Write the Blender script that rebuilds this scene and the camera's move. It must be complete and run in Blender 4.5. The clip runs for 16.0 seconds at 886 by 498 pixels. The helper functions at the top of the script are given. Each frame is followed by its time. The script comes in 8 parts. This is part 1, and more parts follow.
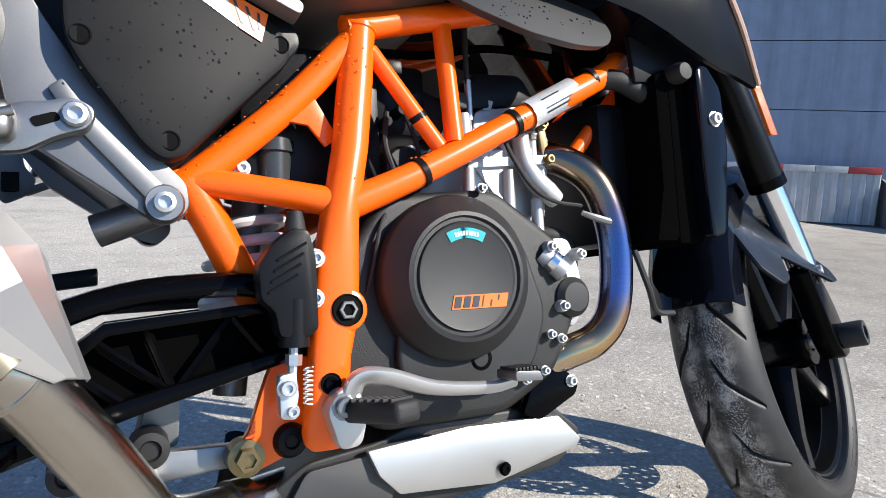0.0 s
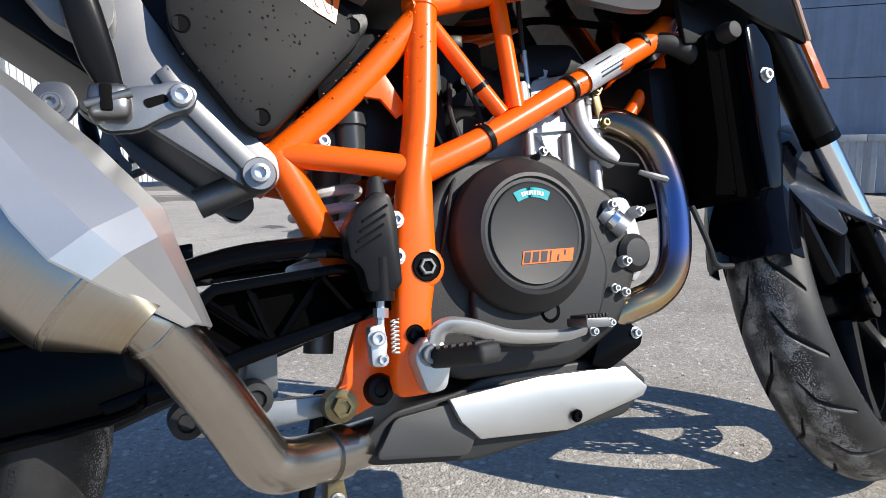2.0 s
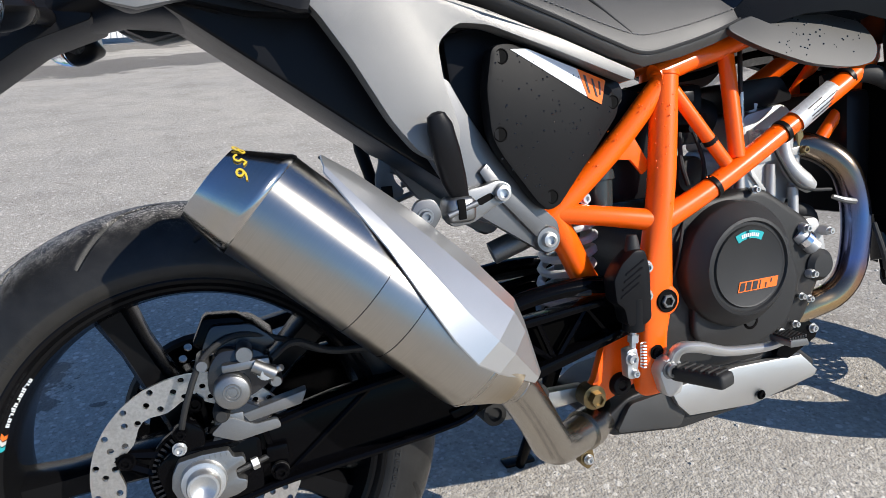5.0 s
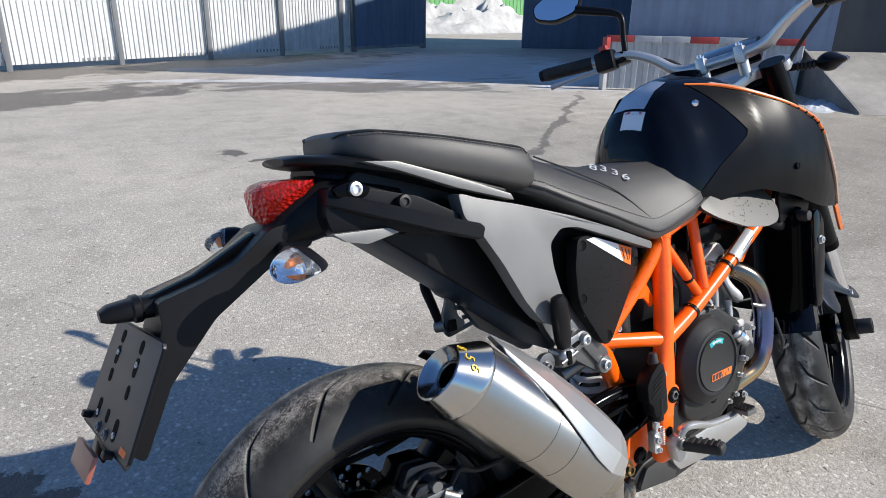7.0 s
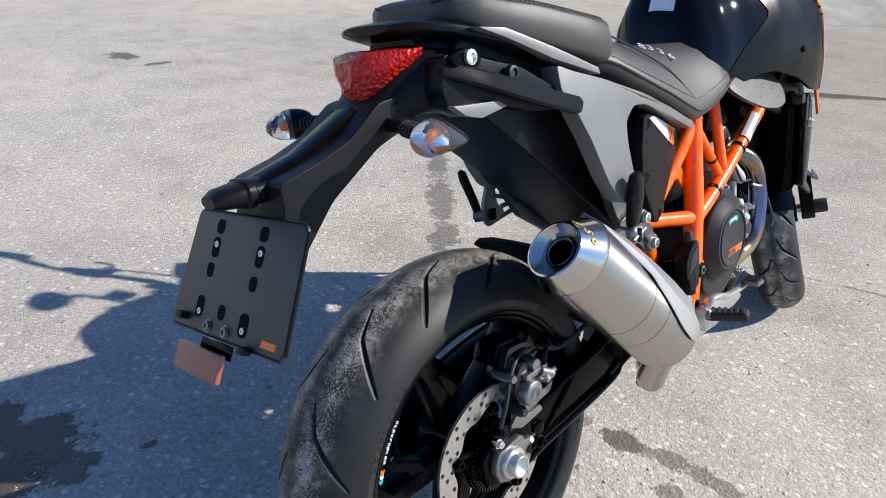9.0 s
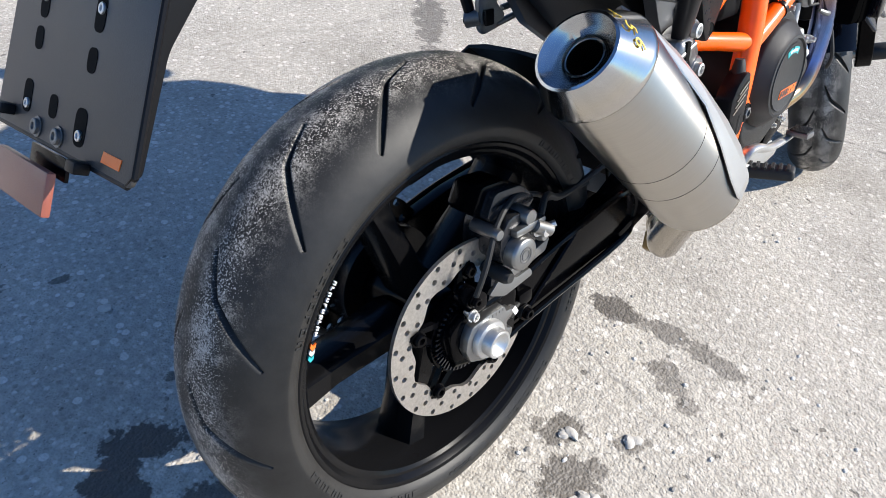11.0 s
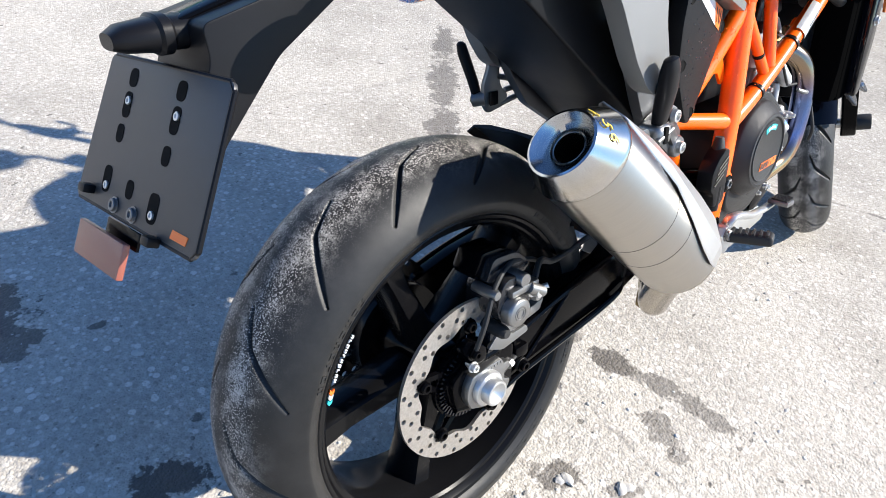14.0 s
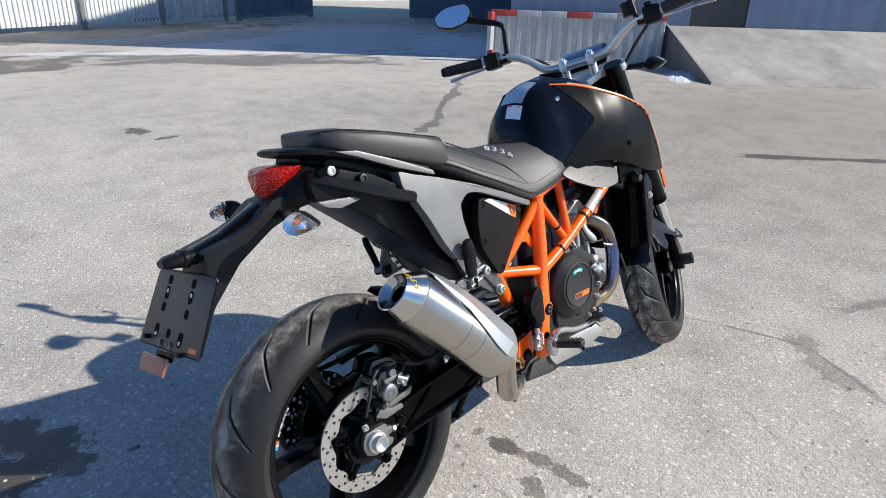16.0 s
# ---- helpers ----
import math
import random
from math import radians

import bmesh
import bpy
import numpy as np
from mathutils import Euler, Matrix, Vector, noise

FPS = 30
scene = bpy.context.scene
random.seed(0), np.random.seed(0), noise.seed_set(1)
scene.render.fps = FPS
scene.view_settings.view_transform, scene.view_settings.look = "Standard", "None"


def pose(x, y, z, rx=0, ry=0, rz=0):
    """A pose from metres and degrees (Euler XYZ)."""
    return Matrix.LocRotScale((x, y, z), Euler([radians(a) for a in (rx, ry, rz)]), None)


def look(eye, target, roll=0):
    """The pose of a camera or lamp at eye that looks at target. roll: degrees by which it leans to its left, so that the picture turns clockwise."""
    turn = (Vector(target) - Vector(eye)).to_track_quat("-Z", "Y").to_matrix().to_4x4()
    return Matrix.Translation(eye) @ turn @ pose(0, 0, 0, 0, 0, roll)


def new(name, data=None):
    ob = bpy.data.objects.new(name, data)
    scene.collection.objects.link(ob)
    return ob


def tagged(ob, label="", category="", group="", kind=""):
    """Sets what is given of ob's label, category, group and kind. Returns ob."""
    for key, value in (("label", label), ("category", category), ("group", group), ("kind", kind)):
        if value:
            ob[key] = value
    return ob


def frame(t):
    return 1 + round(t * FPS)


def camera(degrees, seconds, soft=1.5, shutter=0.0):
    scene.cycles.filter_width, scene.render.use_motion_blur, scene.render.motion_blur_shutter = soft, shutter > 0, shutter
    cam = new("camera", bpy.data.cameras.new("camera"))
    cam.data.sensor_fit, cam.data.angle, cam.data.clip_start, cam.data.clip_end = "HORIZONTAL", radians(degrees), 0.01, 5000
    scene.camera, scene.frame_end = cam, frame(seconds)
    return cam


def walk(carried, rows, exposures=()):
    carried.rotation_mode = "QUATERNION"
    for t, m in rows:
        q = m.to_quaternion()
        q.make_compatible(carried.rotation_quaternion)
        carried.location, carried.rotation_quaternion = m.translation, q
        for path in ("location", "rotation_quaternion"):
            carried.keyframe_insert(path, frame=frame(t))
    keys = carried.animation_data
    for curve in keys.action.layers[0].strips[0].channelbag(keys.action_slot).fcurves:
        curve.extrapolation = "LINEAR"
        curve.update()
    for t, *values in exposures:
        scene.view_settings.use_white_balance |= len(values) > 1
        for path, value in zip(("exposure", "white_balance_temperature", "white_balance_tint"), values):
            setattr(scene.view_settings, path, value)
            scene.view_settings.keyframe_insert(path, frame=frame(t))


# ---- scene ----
cam = camera(68.1, 16.0, soft=0.7)
PATH = [
    (0.0, 0.408, -0.647, 0.586, 82.52, -2.70, -27.17),
    (0.5, 0.392, -0.653, 0.573, 82.78, -2.54, -27.42),
    (1.0, 0.386, -0.664, 0.559, 81.93, -1.53, -26.68),
    (1.5, 0.378, -0.675, 0.550, 81.67, -1.11, -25.94),
    (2.0, 0.356, -0.680, 0.555, 81.87, 0.36, -24.01),
    (2.5, 0.321, -0.686, 0.560, 82.04, 1.04, -21.14),
    (3.0, 0.271, -0.686, 0.563, 80.97, 1.08, -18.10),
    (3.5, 0.204, -0.697, 0.579, 80.88, 0.42, -13.61),
    (3.7, 0.195, -0.693, 0.598, 80.52, 0.21, -12.50),
    (5.8, -0.086, -0.729, 1.018, 62.63, 0.85, -26.50),
    (6.0, -0.141, -0.733, 1.049, 64.09, -0.53, -29.52),
    (6.5, -0.292, -0.746, 1.119, 67.62, 0.83, -34.28),
    (7.0, -0.393, -0.688, 1.145, 69.71, -0.94, -34.76),
    (7.5, -0.460, -0.590, 1.135, 69.21, -0.93, -38.58),
    (8.0, -0.512, -0.534, 1.128, 67.91, -1.60, -40.54),
    (8.5, -0.571, -0.504, 1.109, 65.50, -2.56, -42.15),
    (9.0, -0.623, -0.480, 1.075, 62.57, -2.93, -45.00),
    (9.5, -0.647, -0.462, 1.050, 60.22, -4.30, -45.59),
    (10.0, -0.598, -0.426, 1.007, 56.62, -5.25, -46.70),
    (10.2, -0.561, -0.408, 0.988, 55.00, -5.74, -46.34),
    (12.3, -0.390, -0.306, 0.849, 43.88, -5.22, -40.52),
    (12.5, -0.390, -0.304, 0.851, 44.01, -4.73, -40.36),
    (13.0, -0.393, -0.311, 0.878, 45.85, -4.88, -40.19),
    (13.5, -0.422, -0.337, 0.918, 48.25, -5.72, -40.48),
    (14.0, -0.496, -0.399, 0.992, 52.96, -6.78, -42.46),
    (14.5, -0.567, -0.477, 1.080, 58.41, -5.55, -42.14),
    (15.0, -0.547, -0.653, 1.147, 62.63, -5.25, -40.08),
    (15.5, -0.547, -0.834, 1.209, 65.32, -4.34, -38.85),
    (16.0, -0.726, -0.969, 1.281, 67.21, -1.87, -44.18),
]
walk(cam, [(t, pose(x, y, z, rx, ry, rz)) for t, x, y, z, rx, ry, rz in PATH],
     [(0.0, 0.66), (0.6, 0.52), (1.5, 0.36), (3.7, 0.36), (6.0, 0.24), (8.0, 0.47), (9.2, 0.52), (10.2, 0.64), (12.3, 0.92), (13.0, 1.02), (13.6, 1.12), (14.2, 1.02), (15.0, 0.68), (16.0, 0.43)])

# ---- light ----
SUN_TO = Vector((1.01, -1.01, 1.0)).normalized()      # towards the sun, from the lie of the shadows
world = bpy.data.worlds.new("sky")
scene.world = world
world.use_nodes = True
wn = world.node_tree
sky = wn.nodes.new("ShaderNodeTexSky")
sky.sky_type, sky.sun_disc = "NISHITA", False
sky.sun_elevation = math.asin(SUN_TO.z)
sky.air_density, sky.dust_density, sky.ozone_density = 1.0, 0.3, 3.0
sky.sun_rotation = math.atan2(SUN_TO.x, SUN_TO.y)
deep = wn.nodes.new("ShaderNodeMix")
deep.data_type, deep.blend_type = "RGBA", "MULTIPLY"
deep.inputs[0].default_value, deep.inputs[7].default_value = 1.0, (0.66, 0.90, 1.18, 1)
wn.links.new(sky.outputs[0], deep.inputs[6])
wn.links.new(deep.outputs[2], wn.nodes["Background"].inputs[0])
wn.nodes["Background"].inputs[1].default_value = 0.10
sun = new("sun", bpy.data.lights.new("sun", "SUN"))
sun.data.energy, sun.data.angle, sun.data.color = 5.0, radians(0.5), (1.0, 0.945, 0.86)
sun.matrix_world = look((0, 0, 8), Vector((0, 0, 8)) - SUN_TO)


# ---- materials ----
def node_material(name):
    m = bpy.data.materials.new(name)
    m.use_nodes = True
    nt = m.node_tree
    return m, nt, nt.nodes["Principled BSDF"]


def ramp(nt, fac, stops):
    r = nt.nodes.new("ShaderNodeValToRGB")
    r.color_ramp.elements[0].position, r.color_ramp.elements[0].color = stops[0][0], (*stops[0][1], 1)
    r.color_ramp.elements[1].position, r.color_ramp.elements[1].color = stops[-1][0], (*stops[-1][1], 1)
    for p, col in stops[1:-1]:
        r.color_ramp.elements.new(p).color = (*col, 1)
    nt.links.new(fac, r.inputs[0])
    return r.outputs[0]


def noise_tex(nt, scale, detail=4, rough=0.55, vec=None, stretch=None):
    co = nt.nodes.new("ShaderNodeTexCoord").outputs["Object"] if vec is None else vec
    if stretch:
        mp = nt.nodes.new("ShaderNodeMapping")
        mp.inputs["Scale"].default_value = stretch
        nt.links.new(co, mp.inputs[0])
        co = mp.outputs[0]
    n = nt.nodes.new("ShaderNodeTexNoise")
    n.inputs["Scale"].default_value, n.inputs["Detail"].default_value, n.inputs["Roughness"].default_value = scale, detail, rough
    nt.links.new(co, n.inputs["Vector"])
    return n.outputs[0]


def bump(nt, bsdf, height, strength, distance=0.001, after=None):
    b = nt.nodes.new("ShaderNodeBump")
    b.inputs["Strength"].default_value, b.inputs["Distance"].default_value = strength, distance
    nt.links.new(height, b.inputs["Height"])
    if after is not None:
        nt.links.new(after, b.inputs["Normal"])
    nt.links.new(b.outputs[0], bsdf.inputs["Normal"])
    return b.outputs[0]


def math_node(nt, op, a, b=None, c=None, clamp=False):
    m = nt.nodes.new("ShaderNodeMath")
    m.operation, m.use_clamp = op, clamp
    for i, v in enumerate((a, b, c)):
        if v is None:
            continue
        if isinstance(v, (int, float)):
            m.inputs[i].default_value = v
        else:
            nt.links.new(v, m.inputs[i])
    return m.outputs[0]


def noise_at(nt, co, scale):
    n = nt.nodes.new("ShaderNodeTexNoise")
    n.inputs["Scale"].default_value, n.inputs["Detail"].default_value = scale, 3
    nt.links.new(co, n.inputs["Vector"])
    return n.outputs["Color"]


def mix_colour(nt, fac, a, b, mode="MIX"):
    m = nt.nodes.new("ShaderNodeMix")
    m.data_type, m.blend_type = "RGBA", mode
    for i, v in ((0, fac), (6, a), (7, b)):
        if isinstance(v, (int, float)):
            m.inputs[i].default_value = v
        elif isinstance(v, tuple):
            m.inputs[i].default_value = (*v, 1)
        else:
            nt.links.new(v, m.inputs[i])
    return m.outputs[2]


def simple(name, col, rough, metal=0.0, vary=0.12, spread=0.12, grain=300.0, bump_k=0.15, coat=0.0, big=9.0, spec=0.5, stretch=None, dust=0.0):
    """A surface of one colour with grain and wear at two scales."""
    m, nt, b = node_material(name)
    fine, coarse = noise_tex(nt, grain, 3, stretch=stretch), noise_tex(nt, big, 5)
    lo, hi = tuple(v * (1 - vary) for v in col), tuple(min(1, v * (1 + vary)) for v in col)
    both = math_node(nt, "MULTIPLY_ADD", fine, 0.4, math_node(nt, "MULTIPLY", coarse, 0.6))
    c = ramp(nt, both, [(0.3, lo), (0.7, hi)])
    if dust:
        c = mix_colour(nt, math_node(nt, "MULTIPLY", math_node(nt, "SUBTRACT", coarse, 0.42, clamp=True), dust * 4, clamp=True), c, (0.32, 0.30, 0.27))
    nt.links.new(c, b.inputs["Base Color"])
    rr = nt.nodes.new("ShaderNodeMapRange")
    rr.inputs[3].default_value, rr.inputs[4].default_value = max(0.02, rough - spread), min(1, rough + spread)
    nt.links.new(both, rr.inputs[0])
    nt.links.new(rr.outputs[0], b.inputs["Roughness"])
    b.inputs["Metallic"].default_value = metal
    b.inputs["Specular IOR Level"].default_value = spec
    b.inputs["Coat Weight"].default_value, b.inputs["Coat Roughness"].default_value = coat, 0.06
    if bump_k:
        bump(nt, b, fine, bump_k)
    return m


ORANGE = simple("orange_powder_coat", (0.97, 0.125, 0.003), 0.30, vary=0.04, grain=900, bump_k=0.06, coat=0.15, spec=0.4)
BLACK = simple("black_plastic", (0.007, 0.007, 0.008), 0.36, grain=1400, bump_k=0.08, spec=0.15)
MATTE = simple("matte_black_cover", (0.009, 0.009, 0.0095), 0.46, grain=1800, bump_k=0.12, spec=0.10)
GLOSS = simple("gloss_black_paint", (0.003, 0.0035, 0.006), 0.05, spread=0.02, grain=60, bump_k=0.0, coat=0.0, spec=0.20)
SATIN = simple("satin_black_metal", (0.0018, 0.0018, 0.0023), 0.13, spread=0.04, grain=700, bump_k=0.04, spec=0.07)
RIM_BLACK = simple("black_wheel_paint", (0.005, 0.005, 0.0055), 0.22, grain=900, bump_k=0.04, spec=0.12)
SHROUD_BLACK = simple("satin_black_shroud", (0.006, 0.006, 0.0065), 0.30, grain=900, bump_k=0.04, spec=0.10)
ENGINE_ALU = simple("satin_engine_casting", (0.46, 0.455, 0.445), 0.50, metal=0.65, vary=0.16, grain=900, bump_k=0.15, spread=0.08)
STAY_PAINT = simple("satin_stay_paint", (0.016, 0.019, 0.024), 0.26, spread=0.05, grain=700, bump_k=0.04, spec=0.3)
GUARD_ALU = simple("bright_brushed_guard", (0.50, 0.495, 0.48), 0.40, metal=0.85, vary=0.08, grain=700, bump_k=0.05, stretch=(1, 1, 6), spread=0.06)
TRIM_STRIP = simple("pale_salmon_trim", (0.50, 0.33, 0.25), 0.35, vary=0.12, grain=500, bump_k=0.05)
CALIPER = simple("dark_caliper_casting", (0.045, 0.046, 0.050), 0.22, metal=0.7, vary=0.15, grain=900, bump_k=0.1)
KNEE_GREY = simple("dark_grey_metallic_plate", (0.070, 0.069, 0.067), 0.5, metal=0.6, vary=0.08, grain=1500, bump_k=0.05)
GREY_PANEL = simple("silver_grey_panel", (0.20, 0.196, 0.188), 0.42, metal=0.4, vary=0.14, grain=1500, bump_k=0.2)
ALU = simple("cast_aluminium", (0.27, 0.27, 0.267), 0.40, metal=0.95, vary=0.14, grain=900, bump_k=0.07, spread=0.08)
ALU_DULL = simple("dull_cast_aluminium", (0.20, 0.20, 0.197), 0.45, metal=0.8, vary=0.2, grain=600, bump_k=0.12)
FORGED = simple("forged_bright_aluminium", (0.58, 0.58, 0.57), 0.36, metal=0.75, vary=0.08, grain=700, bump_k=0.05)
SHEET_ALU = simple("brushed_aluminium_sheet", (0.52, 0.517, 0.51), 0.32, metal=0.75, vary=0.08, grain=700, bump_k=0.04, stretch=(1, 1, 6), spread=0.06)
CHROME = simple("bright_steel", (0.78, 0.78, 0.80), 0.14, metal=1.0, vary=0.05, grain=200, bump_k=0.02)
ZINC = simple("zinc_plated_steel", (0.60, 0.60, 0.59), 0.40, metal=0.9, vary=0.12, grain=500, bump_k=0.05)
BRASSY = simple("yellow_passivated_steel", (0.24, 0.175, 0.085), 0.35, metal=0.9, vary=0.25, grain=300)
CASING = simple("charcoal_engine_casing", (0.015, 0.0147, 0.0147), 0.5, metal=0.1, vary=0.2, grain=1600, bump_k=0.2)
DARK_CASE = simple("dark_grey_crankcase", (0.014, 0.0137, 0.0133), 0.50, metal=0.2, vary=0.25, grain=900, bump_k=0.4, dust=0.004)
THREAD = simple("grey_thread", (0.10, 0.098, 0.095), 0.7, bump_k=0.0)
RUBBER_PART = simple("black_rubber", (0.012, 0.012, 0.012), 0.65, grain=700, bump_k=0.4)
VINYL = simple("dark_grey_seat_vinyl", (0.046, 0.0435, 0.041), 0.48, vary=0.15, grain=1300, bump_k=0.3)
FORK_BLACK = simple("black_anodised_fork", (0.004, 0.004, 0.0045), 0.3, grain=400, bump_k=0.05, spec=0.15)
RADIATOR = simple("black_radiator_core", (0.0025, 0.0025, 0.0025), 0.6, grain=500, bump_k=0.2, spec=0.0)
WHITE_LABEL = simple("white_label", (0.75, 0.76, 0.78), 0.3, vary=0.04, bump_k=0.0)
SILVER_LABEL = simple("silver_label", (0.55, 0.58, 0.62), 0.22, metal=0.6, vary=0.06, bump_k=0.0)
LABEL_FOIL = simple("silver_foil_label", (0.62, 0.63, 0.66), 0.3, metal=0.4, vary=0.25, grain=260, bump_k=0.2)
WET_BLACK = simple("rain_drop_on_black", (0.006, 0.006, 0.006), 0.03, spread=0.01, bump_k=0.0, spec=0.6)
PIPE_PLAIN = simple("plain_stainless_pipe", (0.40, 0.37, 0.325), 0.25, metal=1.0, vary=0.10, spread=0.05, grain=500, bump_k=0.03)
HANGER_GREY = simple("grey_cast_hanger", (0.165, 0.165, 0.167), 0.40, metal=0.85, vary=0.12, spread=0.06, grain=900, bump_k=0.06)
TEAL = simple("teal_label", (0.02, 0.36, 0.38), 0.3, bump_k=0.0)
LABEL_ORANGE = simple("orange_label", (0.90, 0.17, 0.02), 0.35, vary=0.05, bump_k=0.0)
INK = simple("label_ink", (0.03, 0.03, 0.035), 0.4, bump_k=0.0)
RED_INK = simple("red_label_ink", (0.5, 0.03, 0.03), 0.4, bump_k=0.0)
CHALK = simple("white_chalk_marks", (0.42, 0.43, 0.45), 0.8, bump_k=0.0)
YELLOW_MARK = simple("yellow_marker_paint", (0.62, 0.42, 0.03), 0.5, bump_k=0.0)
# near-black fill painted where holes and recesses would lie in shade
HOLE_SHADE = simple("slot_shadow_gap", (0.003, 0.003, 0.003), 0.8, bump_k=0.0, spec=0.1)
PLATE_BLACK = simple("dusty_black_plate", (0.034, 0.034, 0.035), 0.45, grain=900, bump_k=0.2, vary=0.3)
GREEN_CAP = simple("dark_green_reservoir", (0.035, 0.04, 0.04), 0.2, grain=300, bump_k=0.0)
AMBER_REFLECTOR = simple("amber_reflector", (0.62, 0.13, 0.012), 0.18, grain=600, bump_k=0.8, coat=0.6)
RED_REFLECTOR = simple("dull_red_reflector", (0.26, 0.075, 0.05), 0.35, grain=900, bump_k=0.5, coat=0.3)


def brushed_steel(name, tint, axis_m, heat=None, gloss=(0.11, 0.22), grain_round_z=0.0):
    """Stainless steel brushed round the axis whose frame is axis_m; heat: colour stops along the axis."""
    m, nt, b = node_material(name)
    co = nt.nodes.new("ShaderNodeTexCoord").outputs["Object"]
    mp = nt.nodes.new("ShaderNodeMapping")
    mp.vector_type = "TEXTURE"
    mp.inputs["Location"].default_value = axis_m.translation
    mp.inputs["Rotation"].default_value = axis_m.to_euler()
    nt.links.new(co, mp.inputs[0])
    lines = noise_tex(nt, 1.0, 3, vec=mp.outputs[0], stretch=(14, 14, 1600))
    smear = noise_tex(nt, 14, 4, vec=mp.outputs[0])
    c = ramp(nt, lines, [(0.3, tuple(v * 0.94 for v in tint)), (0.7, tuple(min(1, v * 1.03) for v in tint))])
    if heat:
        sep = nt.nodes.new("ShaderNodeSeparateXYZ")
        nt.links.new(mp.outputs[0], sep.inputs[0])
        span = nt.nodes.new("ShaderNodeMapRange")
        span.inputs[1].default_value, span.inputs[2].default_value = heat[0], heat[1]
        nt.links.new(math_node(nt, "MULTIPLY_ADD", smear, 0.03, sep.outputs["Z"]), span.inputs[0])
        c = mix_colour(nt, 1.0, c, ramp(nt, span.outputs[0], heat[2]), "MULTIPLY")
    nt.links.new(c, b.inputs["Base Color"])
    b.inputs["Metallic"].default_value = 1.0
    rr = nt.nodes.new("ShaderNodeMapRange")
    rr.inputs[3].default_value, rr.inputs[4].default_value = gloss
    nt.links.new(smear, rr.inputs[0])
    nt.links.new(rr.outputs[0], b.inputs["Roughness"])
    if grain_round_z:
        tan = nt.nodes.new("ShaderNodeTangent")
        tan.direction_type, tan.axis = "RADIAL", "Z"
        nt.links.new(tan.outputs[0], b.inputs["Tangent"])
        b.inputs["Anisotropic"].default_value, b.inputs["Anisotropic Rotation"].default_value = grain_round_z, 0.25
    bump(nt, b, lines, 0.05, 0.0004)
    return m


def lens_material(name, col, rough, trans, ior=1.5, facets=0.0):
    m, nt, b = node_material(name)
    b.inputs["Base Color"].default_value = (*col, 1)
    b.inputs["Roughness"].default_value = rough
    b.inputs["Transmission Weight"].default_value = trans
    b.inputs["IOR"].default_value = ior
    if facets:
        cells = nt.nodes.new("ShaderNodeTexVoronoi")
        cells.inputs["Scale"].default_value = facets
        nt.links.new(nt.nodes.new("ShaderNodeTexCoord").outputs["Object"], cells.inputs["Vector"])
        bump(nt, b, cells.outputs["Distance"], 0.65, 0.006)
    else:
        bump(nt, b, noise_tex(nt, 160, 1), 0.25, 0.002)
    return m


RED_LENS = lens_material("red_tail_lens", (0.88, 0.020, 0.010), 0.05, 0.40, facets=170)
CLEAR_LENS = lens_material("clear_indicator_lens", (0.93, 0.96, 1.0), 0.02, 0.95, 1.35)
BULB = simple("amber_bulb", (0.90, 0.22, 0.02), 0.3, bump_k=0.0)
REFLECTOR_BOWL = simple("lamp_reflector_bowl", (0.75, 0.77, 0.8), 0.15, metal=1.0, vary=0.05, bump_k=0.0)
MIRROR = simple("mirror_glass", (0.85, 0.88, 0.92), 0.02, metal=1.0, vary=0.0, bump_k=0.0)


def tyre_material():
    m, nt, b = node_material("dusty_tyre_rubber")
    geo = nt.nodes.new("ShaderNodeNewGeometry")
    co = nt.nodes.new("ShaderNodeTexCoord").outputs["Object"]
    speck, cloud = noise_tex(nt, 560, 4, 0.8, co), noise_tex(nt, 30, 6, 0.7, co)
    dust = nt.nodes.new("ShaderNodeVertexColor")
    dust.layer_name = "worn_sheen_band"
    grit = noise_tex(nt, 520, 2, 0.5, co)
    k = math_node(nt, "MULTIPLY", math_node(nt, "SUBTRACT", math_node(nt, "ADD", math_node(nt, "MULTIPLY", speck, 0.6), math_node(nt, "MULTIPLY", cloud, 0.6)), 0.605, clamp=True), 9.0, clamp=True)
    tread = nt.nodes.new("ShaderNodeSeparateColor")
    nt.links.new(dust.outputs[0], tread.inputs[0])
    worn = tread.outputs[0]
    k = math_node(nt, "MULTIPLY", k, worn)
    peck = math_node(nt, "MULTIPLY", math_node(nt, "SUBTRACT", math_node(nt, "MULTIPLY_ADD", worn, 0.12, grit), 0.675, clamp=True), 30.0, clamp=True)
    k = math_node(nt, "MAXIMUM", math_node(nt, "MULTIPLY", k, 1.0), math_node(nt, "MULTIPLY", peck, math_node(nt, "MULTIPLY", worn, 1.4, clamp=True)))
    base = ramp(nt, cloud, [(0.3, (0.008, 0.008, 0.008)), (0.75, (0.019, 0.0187, 0.0183))])
    sep = nt.nodes.new("ShaderNodeSeparateColor")
    nt.links.new(dust.outputs[0], sep.inputs[0])
    base = mix_colour(nt, math_node(nt, "MULTIPLY", sep.outputs[1], math_node(nt, "MULTIPLY_ADD", cloud, 0.9, 0.1)), base, (0.026, 0.0245, 0.0225))
    # sky sheen on the tread, painted as a lighter rubber colour
    base = mix_colour(nt, math_node(nt, "MULTIPLY", worn, 0.20), base, (0.050, 0.047, 0.043))
    nt.links.new(mix_colour(nt, k, base, (0.44, 0.415, 0.38)), b.inputs["Base Color"])
    b.inputs["Roughness"].default_value = 0.48
    b.inputs["Specular IOR Level"].default_value = 0.34
    bump(nt, b, speck, 0.25, 0.0012)
    return m


TYRE = tyre_material()


